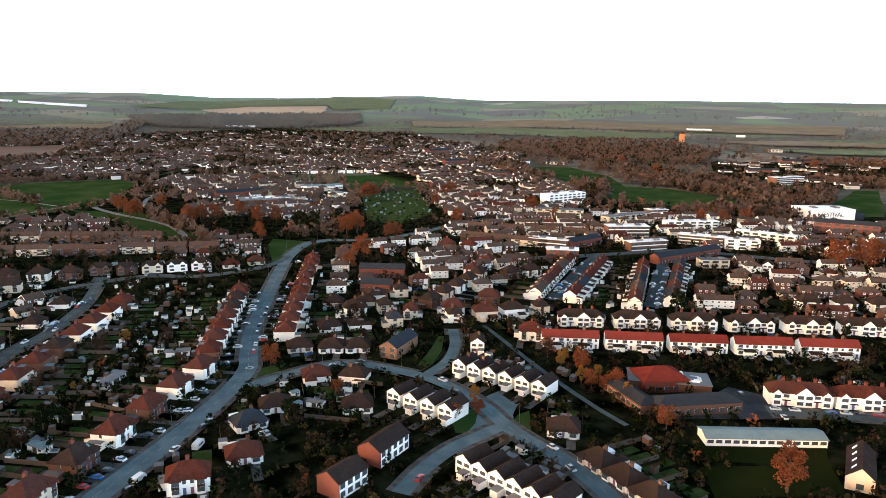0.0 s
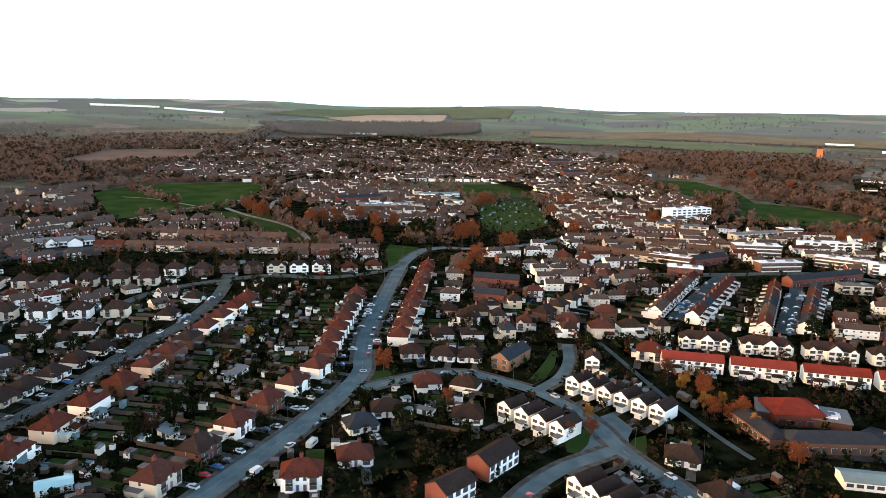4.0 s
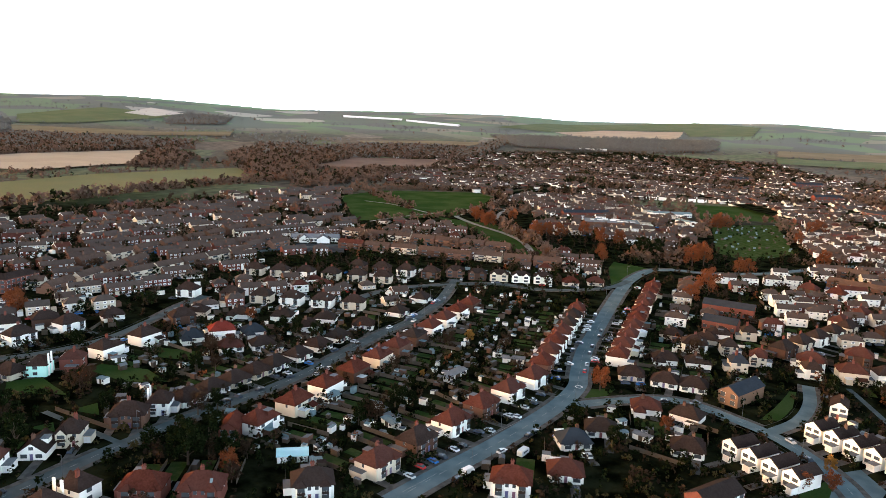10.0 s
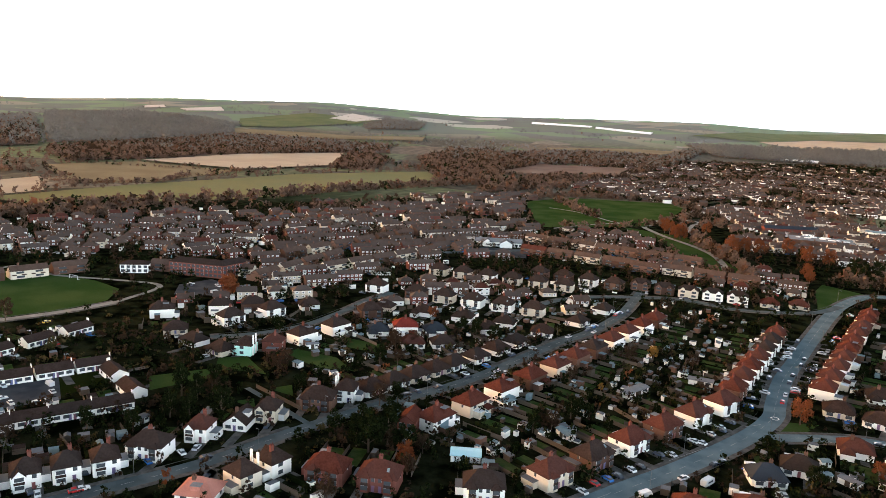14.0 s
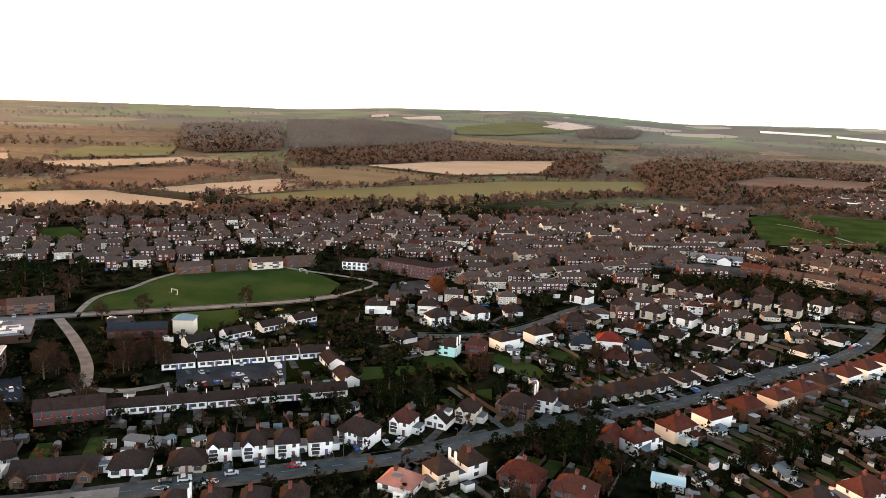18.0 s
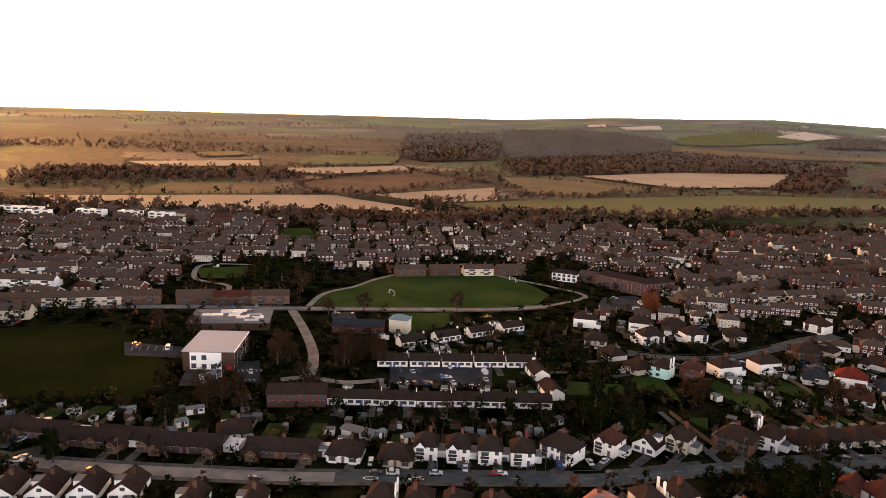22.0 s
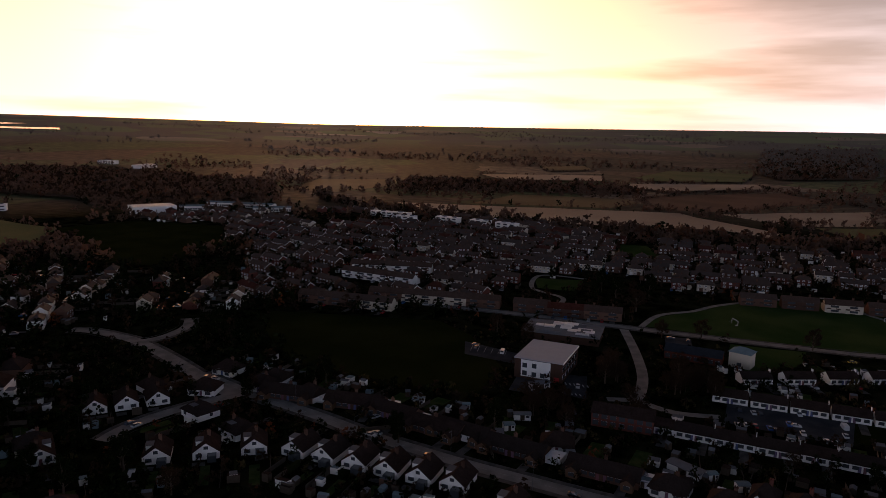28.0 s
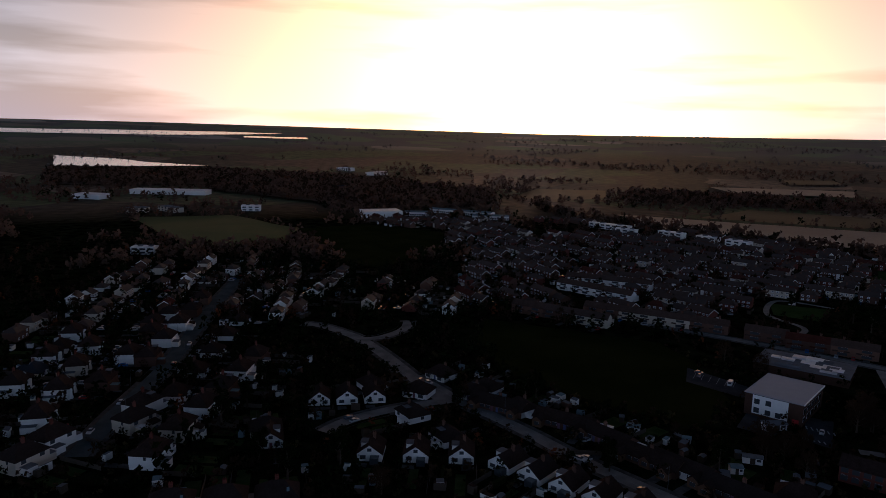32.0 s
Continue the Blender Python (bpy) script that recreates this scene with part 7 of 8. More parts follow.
def park_along(name, every, side, chance):
    for nm, w, pts in ROADS:
        if nm != name:
            continue
        line, run = smooth_line(pts), 0.0
        for a, b in zip(line, line[1:]):
            run += (b - a).length
            if run > every:
                run = 0
                d = (b - a).normalized()
                for s in side:
                    if G.random() < chance:
                        p = a + Vector((-d.y, d.x)) * s * (w / 2 - 1.1)
                        if math.hypot(p.x, p.y) < 460:
                            car(p.x, p.y, math.degrees(math.atan2(d.y, d.x)) + G.choice((0, 180)), z=0.16)


park_along("second", 16, (1, -1), 0.35)
park_along("close", 12, (1, -1), 0.45)
park_along("closes", 9, (1, -1), 0.5)
park_along("secondsw", 22, (1, -1), 0.35)
park_along("westroad", 22, (1, -1), 0.35)
park_along("terrA", 6, (1, -1), 0.9)
park_along("terrB", 6, (1, -1), 0.9)
park_along("schoolR", 5, (1,), 0.8)
park_along("fork", 18, (1, -1), 0.4)
for x, y, deg, kind in HOUSES:
    if math.hypot(x, y) < 330 and kind in ("semi", "bung", "det", "longb"):
        w, d = FOOT[kind]
        for u in (w / 4,) if kind != "semi" else (-w / 2 + 2.2, w / 2 - 3.4):
            p = local(x, y, deg, u + G.uniform(-0.3, 0.3), -d / 2 - G.uniform(3.2, 5.0))
            if G.random() < (0.5 if math.hypot(x, y) < 260 else 0.3) and road_gap(*p) > 2.6:
                car(*p, deg + 90 + G.uniform(-6, 6), z=0.08)
for poly in AREAS["parking"]:
    cx, cy = sum(p[0] for p in poly) / len(poly), sum(p[1] for p in poly) / len(poly)
    if math.hypot(cx, cy) < 560:
        for k in range(9):
            x, y = cx + G.uniform(-16, 16), cy + G.uniform(-12, 12)
            if inside((x, y), poly) and k % 2 == 0:
                car(x, y, G.choice((0, 90)) + 8, van=G.random() < 0.15, z=0.08 + 0.04)

# the cars of the far streets and forecourts, a few paces long in the view
far_v, far_f, far_m = [], [], []
for x, y, deg, kind in [(q[0], q[1], q[2], q[3]) for q in HOUSES if math.hypot(q[0], q[1]) > 330] + [q[:4] for q in FAR if math.hypot(q[0], q[1]) < 1150]:
    w, d = FOOT[kind]
    for u in (-w / 3, 0, w / 3):
        if G.random() < 0.42:
            p = local(x, y, deg, u + G.uniform(-1, 1), -d / 2 - G.uniform(2.8, 5.5))
            if is_taken(*p) and road_gap(*p) > 2.5:
                continue
            turn, z, paint = deg + G.choice((0, 90, 90)) + G.uniform(-6, 6), height(*p), G.choice((0, 0, 0, 0, 1, 1, 1, 2, 3))
            for L, W, z0, z1, m in ((4.2, 1.75, 0.25, 0.9, paint), (2.3, 1.5, 0.9, 1.42, 4)):
                k = len(far_v)
                ring_at = [local(*p, turn, a, b) for a, b in ((-L / 2, -W / 2), (L / 2, -W / 2), (L / 2, W / 2), (-L / 2, W / 2))]
                far_v.extend([(*q, z + z0) for q in ring_at] + [(*q, z + z1) for q in ring_at])
                far_f.extend([tuple(k + i for i in f) for f in BOX[1:]])
                far_m.extend([paint] + [m] * (len(BOX) - 2))
join_mesh("distant_cars", far_v, far_f, ["car_pale", "car_dark", "car_red", "car_blue", "glass"], far_m, "white, silver and dark cars parked before the far houses", "cars")

# ---- single things seen well beside the streets ----
material("car_yellow", (0.7, 0.45, 0.03), (0.65, 0.4, 0.03), rough=0.25, spread=0.0, grain=(0.02, 0.02))
material("tarp_blue", (0.03, 0.10, 0.55), (0.03, 0.10, 0.55), rough=0.4, spread=0.0, grain=(0.2, 0.1))


def street_dir(x, y):
    p, best, out = Vector((x, y)), 1e9, 0.0
    for a, b, w in SEGS:
        d = b - a
        u = min(max((p - a).dot(d) / max(d.length_squared, 1e-6), 0), 1)
        gap = (p - a - d * u).length
        if gap < best:
            best, out = gap, math.degrees(math.atan2(d.y, d.x))
    return out


def make_caravan():
    bm = bmesh.new()
    prof = [(-2.6, 0.5), (2.5, 0.5), (2.75, 1.2), (2.5, 2.3), (2.0, 2.6), (-2.2, 2.6), (-2.65, 2.2)]
    n = len(prof)
    solid(bm, [(x, s * 1.1, z) for s in (-1, 1) for x, z in prof], [tuple(reversed(range(n, 2 * n))), tuple(range(n))] + [(k, (k + 1) % n, n + (k + 1) % n, n + k) for k in range(n)])
    bmesh.ops.recalc_face_normals(bm, faces=bm.faces[:])
    bmesh.ops.bevel(bm, geom=bm.edges[:], offset=0.09, segments=2, affect="EDGES")
    ob = tagged(put(bm, "caravan", "car_pale"), "white touring caravan parked beside the main road", "caravan")
    for s in (-1, 1):
        part("window", box(bmesh.new(), -1.4, 1.4, s * 1.11 - 0.02, s * 1.11 + 0.02, 1.4, 2.0), "glass", ob)
        wheel = bmesh.new()
        bmesh.ops.create_cone(wheel, cap_ends=True, segments=12, radius1=0.32, radius2=0.32, depth=0.2, matrix=pose(0, s * 1.0, 0.32, 90))
        part("wheel", wheel, "tyre", ob)
    part("tow_bar", box(bmesh.new(), 2.6, 3.7, -0.05, 0.05, 0.0, 0.55), "metal_grey", ob)
    return ob


def make_tarp():
    bm = bmesh.new()
    bmesh.ops.create_grid(bm, x_segments=6, y_segments=8, size=1.0)
    for v in bm.verts:
        v.co = (v.co.x * 1.3, v.co.y * 2.4, 1.1 * (1 - abs(v.co.x) ** 3) * (1 - 0.8 * abs(v.co.y) ** 4) + 0.12 * noise.noise(v.co * 3) + 0.12)
    return tagged(put(bm, "tarpaulin", "tarp_blue"), "bright blue tarpaulin over a heap in a front garden", "tarpaulin")


def make_hut(name, wall, roof, label, rise):
    def build():
        e = new(name)
        bm = gabled_walls(bmesh.new(), -1.5, 1.5, -1.2, 1.2, 2.0, 2.0 + rise)
        part("wall", bm, wall, e)
        part("roof", hip(bmesh.new(), -1.5, 1.5, -1.2, 1.2, 2.0, 2.04 + rise, 0.15, 0, True, True), roof, e)
        part("door", box(bmesh.new(), -0.4, 0.4, -1.25, -1.19, 0.05, 1.8), "shed_wood", e)
        part("window", box(bmesh.new(), 0.6, 1.25, -1.23, -1.19, 0.9, 1.6), "glass", e)
        return tagged(e, label, "shed", "sheds in the back gardens")
    return build


def make_garage():
    e = new("garage")
    part("wall", box(bmesh.new(), -1.5, 1.5, -2.7, 2.7, 0, 2.4), "render_white", e)
    part("roof", box(bmesh.new(), -1.65, 1.65, -2.85, 2.85, 2.4, 2.55), "roof_felt", e)
    part("garage_door", box(bmesh.new(), -1.2, 1.2, -2.76, -2.69, 0.05, 2.1), "garage_white", e)
    return tagged(e, "flat-roofed white garage between two bungalows", "garage", "garages between the bungalows")


HUTS = {"sheet_shed": ("garden_shed", "render_white", "pale_sheet", "garden shed with a pale blue sheet roof", 0.3), "white_shed": ("garden_shed", "render_white", "roof_felt", "white garden outbuilding with a grey roof", 0.35), "brown_shed": ("garden_shed", "shed_wood", "roof_felt", "dark timber garden shed with a felt roof", 0.6)}


def item(kind, x, y, deg=None, length=0.0):
    """One thing at x, y: turned by deg, or along the nearest street (deg is None), or across it (deg 'p')."""
    if deg is None or deg == "p":
        deg = street_dir(x, y) + (90 if deg == "p" else 0) + G.uniform(-5, 5)
    if kind.startswith("car_"):
        car(x, y, deg, kind, z=0.12)
    elif kind.startswith("van_"):
        car(x, y, deg, "car_pale", True, z=0.12)
    elif kind == "fence":
        copy_of(("fence", 14.64), make_fence(14.64), pose(x, y, 0, 0, 0, deg) @ Matrix.Diagonal((length / 14.64, 1, 1, 1)))
    elif kind in HUTS:
        s = min(max(length / 3, 0.8), 2.2)
        copy_of(kind, make_hut(*HUTS[kind]), pose(x, y, 0, 0, 0, deg) @ Matrix.Diagonal((s, min(s, 1.4), 1.1, 1)))
        mark(x, y, 3 * s, 3, deg)
    elif kind == "garage":
        copy_of(kind, make_garage, pose(x, y, 0, 0, 0, deg))
        mark(x, y, 3.5, 6, deg)
    else:
        copy_of(kind, {"caravan": make_caravan, "tarp": make_tarp}[kind], pose(x, y, 0.1, 0, 0, deg))
        mark(x, y, 5, 3, deg)


item("caravan", -118.5, 207.8)
item("tarp", -116.0, 229.4)
item("car_dark", -124.7, 222.6)
item("car_dark", -124.5, 226.5)
item("car_pale", -125.2, 204.8)
item("van_pale", -125.7, 184.8)
item("car_dark", -125.4, 178.4)
item("car_pale", -138.8, 194.8, "p")
item("car_dark", -138.2, 199.1, "p")
item("car_dark", -138.5, 187.5, "p")
item("car_blue", -139.0, 183.0, "p")
item("car_red", -139.7, 177.0, "p")
item("car_pale", -138.3, 169.9, "p")
item("car_pale", -137.8, 216.1, "p")
item("car_pale", -137.1, 233.8, "p")
item("car_dark", -139.5, 250.9, "p")
item("car_dark", -141.5, 261.2, "p")
item("car_blue", -146.0, 283.0, "p")
item("car_dark", -150.2, 293.1, "p")
item("van_pale", -166.8, 333.5, "p")
item("car_pale", -170.3, 346.3, "p")
item("car_dark", -150.7, 327.4)
item("car_dark", -154.5, 338.7)
item("car_dark", -159.8, 357.9)
item("car_dark", -163.5, 368.9)
item("car_pale", -144.0, 310.6)
item("car_red", -140.5, 301.0)
item("fence", -92.2, 237.8, -1, 20.6)
item("fence", -174.7, 231.4, -11, 14.3)
item("fence", -191.6, 238.8, 15, 13.4)
item("fence", -163.4, 222.9, 16, 8.9)
item("fence", -172.7, 201.7, -3, 15.5)
item("fence", -170.2, 250.8, -7, 12.9)
item("fence", -173.4, 269.3, 11, 7.8)
item("fence", -84.7, 274.4, -5, 13.4)
item("fence", -82.0, 247.4, 70, 13.7)
item("sheet_shed", -103.0, 255.8, 57, 3.4)
item("sheet_shed", -98.0, 245.3, 57, 3.0)
item("white_shed", -91.5, 248.6, -8, 8.2)
item("brown_shed", -74.8, 246.1, -22, 2.1)
item("white_shed", -172.6, 289.7, 29, 4.7)
item("sheet_shed", -168.7, 195.7, -15, 7.5)
item("brown_shed", -183.0, 244.9, 4, 2.4)
item("brown_shed", -193.5, 336.3, -4, 3.0)
item("white_shed", -181.7, 253.2, 92, 9.0)
item("brown_shed", -118.1, 242.6, 4, 1.9)
item("car_pale", -229.5, 222.6)
item("car_pale", -231.7, 241.6)
item("car_pale", -227.9, 213.9)
item("car_dark", -233.8, 256.1)
item("car_pale", -238.5, 206.1, "p")
item("car_dark", -232.7, 175.1, "p")
item("fence", -271.5, 121.3, 9, 30.5)
item("fence", -309.9, 192.9, 3, 17.9)
item("fence", -272.3, 173.5, 95, 9.9)
item("fence", -275.9, 172.4, 16, 10.2)
item("fence", -356.0, 177.2, 129, 15.2)
item("white_shed", -305.6, 165.3, 72, 2.7)
item("brown_shed", -294.3, 160.9, 85, 3.8)
item("brown_shed", -292.9, 166.5, 68, 2.9)
item("sheet_shed", -285.4, 147.4, 17, 3.4)
item("brown_shed", -274.3, 190.9, 28, 7.4)
item("sheet_shed", -202.5, 197.8, 88, 6.1)
item("fence", -272.4, 218.6, -11, 15.7)
item("fence", -222.0, 199.1, 86, 19.8)
item("fence", -212.9, 198.5, 58, 18.8)
item("van_pale", -317.1, 53.5, "p")
item("car_pale", -302.4, 14.9, "p")
item("car_pale", -303.8, 18.1, "p")
item("car_red", -304.1, 21.1, "p")
item("car_blue", -304.1, 26.4, "p")
item("car_dark", -303.2, 28.9, "p")
item("car_pale", -300.1, 45.5, "p")
item("car_pale", -299.7, 48.3, "p")
item("car_dark", -319.3, 15.6, "p")
item("car_pale", -318.2, 21.0, "p")
item("car_dark", -318.0, 23.4, "p")
item("car_pale", -308.5, 52.8, "p")
item("car_pale", -224.1, 10.4)
item("car_red", -222.9, 43.4)
item("car_pale", -231.5, 3.4, "p")
item("car_pale", -230.3, 76.8, "p")
item("car_blue", -229.8, 65.9, "p")
item("car_dark", -229.5, 32.5, "p")
item("car_dark", -233.1, 47.9, "p")
item("car_yellow", -409.7, 68.6)
item("car_pale", -394.7, 46.2, "p")
item("car_pale", -395.3, 58.3, "p")
item("car_pale", -399.6, -9.6, "p")
item("car_dark", -411.9, -9.4, "p")
item("brown_shed", -266.1, -0.3, 84, 3.5)
item("brown_shed", -270.3, 6.2, 82, 2.2)
item("sheet_shed", -251.8, 6.6, 125, 3.0)
item("sheet_shed", -248.2, 16.0, 114, 3.5)
item("white_shed", -253.1, -1.3, 61, 5.3)
item("sheet_shed", -238.4, -13.5, 87, 4.3)
item("fence", -266.7, 2.2, 5, 15.0)
item("fence", -253.0, -11.0, 5, 19.9)
item("fence", -263.1, 15.5, 7, 16.9)
item("fence", -263.8, 25.8, 3, 14.6)
item("fence", -264.2, 47.0, 4, 23.4)
item("fence", -262.8, 66.0, -1, 10.8)
item("white_shed", -261.7, 72.1, 115, 3.0)
item("brown_shed", -269.4, -8.3, 44, 1.0)
item("garage", -259.9, -119.7, 164, 6.8)
item("garage", -255.0, -92.5, 127, 4.5)
item("garage", -253.4, -66.3, 110, 5.2)
item("garage", -249.5, -39.5, 109, 5.2)
item("garage", -240.5, -13.8, 112, 4.4)
item("car_pale", -243.9, -72.2, "p")
item("car_dark", -252.2, -118.0, "p")
item("car_pale", -250.8, -115.4, "p")
item("car_pale", -250.1, -90.8, "p")
item("car_blue", -248.5, -64.2, "p")
item("car_dark", -245.1, -42.3, "p")
item("car_pale", -232.9, 3.4, "p")
item("car_pale", -225.4, 10.4)
item("car_pale", -234.8, -109.3)
item("car_dark", -287.8, -46.0, "p")
item("fence", -236.1, -115.1, 127, 16.5)
item("fence", -247.7, -102.6, 26, 10.2)
item("fence", -244.6, -68.4, 33, 9.8)
item("fence", -243.0, -41.9, 26, 10.5)
item("brown_shed", -275.7, -113.2, 118, 2.3)
item("sheet_shed", -270.5, -106.0, 104, 4.1)
item("sheet_shed", -273.5, -86.5, 112, 2.7)
item("brown_shed", -273.4, -68.3, 120, 2.1)
item("white_shed", -273.4, -63.3, 111, 2.9)
item("sheet_shed", -261.8, -65.3, 122, 3.6)
item("white_shed", -309.7, -65.6, 135, 3.8)

# ---- trees ----
T = np.random.default_rng(7)


def leaf_cloud(n, lobes, size, flat=1.0):
    """n small bent leaf sprays spread over the given lobes (x, y, z, radius); vertices and faces."""
    which = T.integers(0, len(lobes), n)
    L = np.array(lobes)[which]
    d = T.normal(size=(n, 3))
    d /= np.linalg.norm(d, axis=1)[:, None]
    c = L[:, :3] + d * (L[:, 3:] * T.uniform(0.45, 1.08, (n, 1))) * np.array([1, 1, flat])
    a = T.normal(size=(n, 3))
    a /= np.linalg.norm(a, axis=1)[:, None]
    b = np.cross(a, T.normal(size=(n, 3)))
    b /= np.linalg.norm(b, axis=1)[:, None]
    s = size * T.uniform(0.5, 1.3, (n, 1))
    bend = np.cross(a, b) * s * 0.35
    v = np.stack([c - a * s, c + b * s * 0.7 + bend, c + a * s, c - b * s * 0.7 + bend], 1).reshape(-1, 3)
    f = np.arange(4 * n).reshape(-1, 4)
    return v, np.concatenate([f[:, [0, 1, 2]], f[:, [0, 2, 3]]])


def crown_lobes(h, spread, low, n=9):
    lobes = [(0, 0, h * (low + 1) / 2, spread * 0.55)]
    for k in range(n):
        a, q = 2.4 * k + T.uniform(-0.3, 0.3), (k + 0.5) / n
        rr = spread * (0.75 - 0.55 * abs(q - 0.4)) * T.uniform(0.7, 1.1)
        lobes.append((rr * math.cos(a), rr * math.sin(a), h * (low + (0.94 - low) * q), spread * T.uniform(0.26, 0.44)))
    return lobes


def make_tree(kind, h):
    def build():
        e = new({"orange": "autumn_tree", "yellow": "autumn_tree", "dark": "evergreen_tree", "bare": "bare_tree"}[kind])
        bm = bmesh.new()
        bmesh.ops.create_cone(bm, cap_ends=True, segments=8, radius1=h * 0.032, radius2=h * 0.012, depth=h * 0.75, matrix=pose(0, 0, h * 0.375))
        spread = h * (0.44 if kind in ("orange", "bare") else 0.34)
        lobes = crown_lobes(h, spread, 0.3 if kind != "dark" else 0.2)
        for x, y, z, r in lobes[1:]:
            at, to = Vector((0, 0, z * 0.55)), Vector((x, y, z))
            m = Matrix.Translation((at + to) / 2) @ (to - at).to_track_quat("Z", "Y").to_matrix().to_4x4()
            bmesh.ops.create_cone(bm, cap_ends=False, segments=5, radius1=h * 0.012, radius2=h * 0.004, depth=(to - at).length, matrix=m)
        part("trunk", bm, "bark", e)
        n = {"orange": 1300, "yellow": 1100, "dark": 1500, "bare": 1900}[kind]
        v, f = leaf_cloud(n, lobes, h * (0.034 if kind != "bare" else 0.024))
        me = bpy.data.meshes.new("crown")
        me.from_pydata(v, [], f)
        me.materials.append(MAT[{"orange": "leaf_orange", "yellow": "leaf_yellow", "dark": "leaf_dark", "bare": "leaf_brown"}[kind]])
        new("crown", me).parent = e
        word = {"orange": "broad tree in orange autumn leaf", "yellow": "small tree with yellowing leaves", "dark": "dense dark green evergreen tree", "bare": "nearly bare brown winter tree"}[kind]
        return tagged(e, word + " among the houses", "tree", "trees of the town")
    return build


def tree(kind, x, y, h):
    step = min((6, 9, 13, 18), key=lambda q: abs(q - h))
    k = T.integers(0, 2)
    s = h / step
    copy_of((kind, step, int(k)), make_tree(kind, step), pose(x, y, height(x, y) - 0.05, 0, 0, float(T.uniform(0, 360))) @ Matrix.Diagonal((s, s, s, 1)))
    mark(x, y, 3, 3, 0)


tree("orange", -125, 284, 11)
tree("orange", -146, 501, 20)
tree("orange", -147, 471, 14)
tree("orange", 71, 217, 14)
tree("orange", 40, 255, 9)
tree("orange", 197, 555, 20)
tree("orange", 216, 556, 22)
tree("orange", 233, 580, 18)
tree("yellow", 1, 311, 8)
tree("yellow", 10, 294, 8)
tree("orange", 14, 289, 8)
tree("yellow", 3, 319, 8)
tree("orange", 10, 306, 9)
tree("yellow", 17, 299, 8)
tree("orange", 24, 289, 8)
tree("yellow", 28, 280, 7)
tree("orange", 19, 287, 7)
tree("bare", -5, 322, 8)
tree("orange", -6, 331, 8)
tree("orange", -29, 253, 6)
tree("yellow", -32, 266, 6)
tree("orange", -37, 247, 7)
for x, y, h in ((-430, 650, 15), (-421, 646, 17), (-459, 674, 14), (-446, 664, 13), (-352, 624, 16), (-331, 637, 15), (-344, 632, 14), (-288, 634, 15), (-258, 572, 11), (-272, 643, 14), (-238, 838, 18), (-229, 846, 15), (-194, 637, 15), (-189, 601, 18), (-183, 612, 16), (-149, 591, 13), (-143, 597, 12), (-429, 706, 13), (-322, 670, 14), (-102, 675, 14), (-143, 889, 17), (-150, 880, 14)):
    tree("orange", x, y, h)
for x, y, h in ((-233, 614, 16), (-225, 618, 17), (-241, 609, 14), (-300, 650, 14), (-41, 809, 15), (-34, 812, 14)):
    tree("dark", x, y, h)
tree("orange", -237, 835, 14)
tree("orange", -146, 798, 13)
tree("orange", -423, 640, 14)
tree("orange", -428, 656, 13)
tree("orange", -343, 608, 13)
tree("orange", -250, 560, 9)
tree("dark", -249, 635, 16)
tree("dark", -215, 660, 14)
tree("dark", 64, 407, 14)
tree("bare", -423, 52, 12)
tree("bare", -421, -3, 12)
tree("bare", -412, -23, 10)
tree("orange", -414, 168, 12)
tree("bare", -288, 143, 10)
tree("dark", -510, -72, 18)
tree("dark", -495, -60, 16)
tree("dark", -510, -40, 15)
tree("bare", -464, -43, 15)
tree("dark", -532, -112, 10)
tree("dark", -205, 131, 13)
tree("dark", -207, 144, 12)
tree("dark", -214, 125, 9)
tree("bare", -178, 131, 7)
tree("dark", -261, 83, 11)
tree("dark", -255, 88, 10)
tree("dark", -247, 97, 13)
tree("dark", -276, 106, 10)
tree("bare", -331, -35, 9)
tree("bare", -273, -46, 11)
tree("bare", -278, -60, 10)
tree("bare", -329, -8, 9)
tree("bare", -333, -3, 9)
tree("bare", -376, -89, 9)
tree("bare", -380, -107, 10)
tree("dark", -273, -156, 9)
tree("dark", -275, -152, 9)
tree("dark", -246, -172, 8)
tree("bare", -251, -173, 9)
tree("dark", -239, -101, 8)
tree("yellow", -303, 217, 8)
tree("yellow", -315, 221, 5)
tree("orange", -316, 247, 8)
tree("orange", -419, 168, 12)
tree("dark", -278, 247, 9)
tree("dark", -286, 245, 8)
tree("dark", -226, -290, 12)
tree("dark", -204, -243, 13)
tree("dark", -170, -225, 13)
tree("dark", -180, -172, 11)
tree("dark", -159, -173, 12)
tree("bare", -339, -40, 11)
tree("dark", -234, -98, 8)
tree("dark", -216, -224, 10)
tree("dark", -215, -278, 11)
tree("dark", -185, -272, 12)
tree("dark", -178, -169, 11)
tree("dark", -259, -70, 10)
tree("orange", 461, 1473, 18)
tree("orange", 146, 1258, 18)
tree("orange", 105, 1480, 16)
tree("dark", 34, 956, 14)
tree("orange", -37, 783, 16)
tree("orange", 154, 739, 14)
tree("orange", 180, 762, 14)
tree("orange", 135, 751, 13)
tree("dark", -198, 129, 14)
tree("dark", -198, 137, 13)
tree("dark", -204, 128, 9)
tree("orange", -183, 134, 7)
tree("dark", -238, -101, 8)
tree("bare", -284, -63, 11)
tree("bare", -281, -55, 12)
tree("bare", -291, -51, 11)
tree("bare", -327, -40, 11)
tree("bare", -332, -36, 12)
tree("bare", -335, -2, 10)
tree("bare", -326, -10, 10)
tree("bare", -326, 6, 9)
tree("orange", -87, 261, 6)
tree("yellow", -210, 304, 6)
tree("dark", -172, 243, 5)
tree("dark", -161, 240, 6)
tree("dark", -174, 215, 7)
tree("dark", -162, 212, 6)
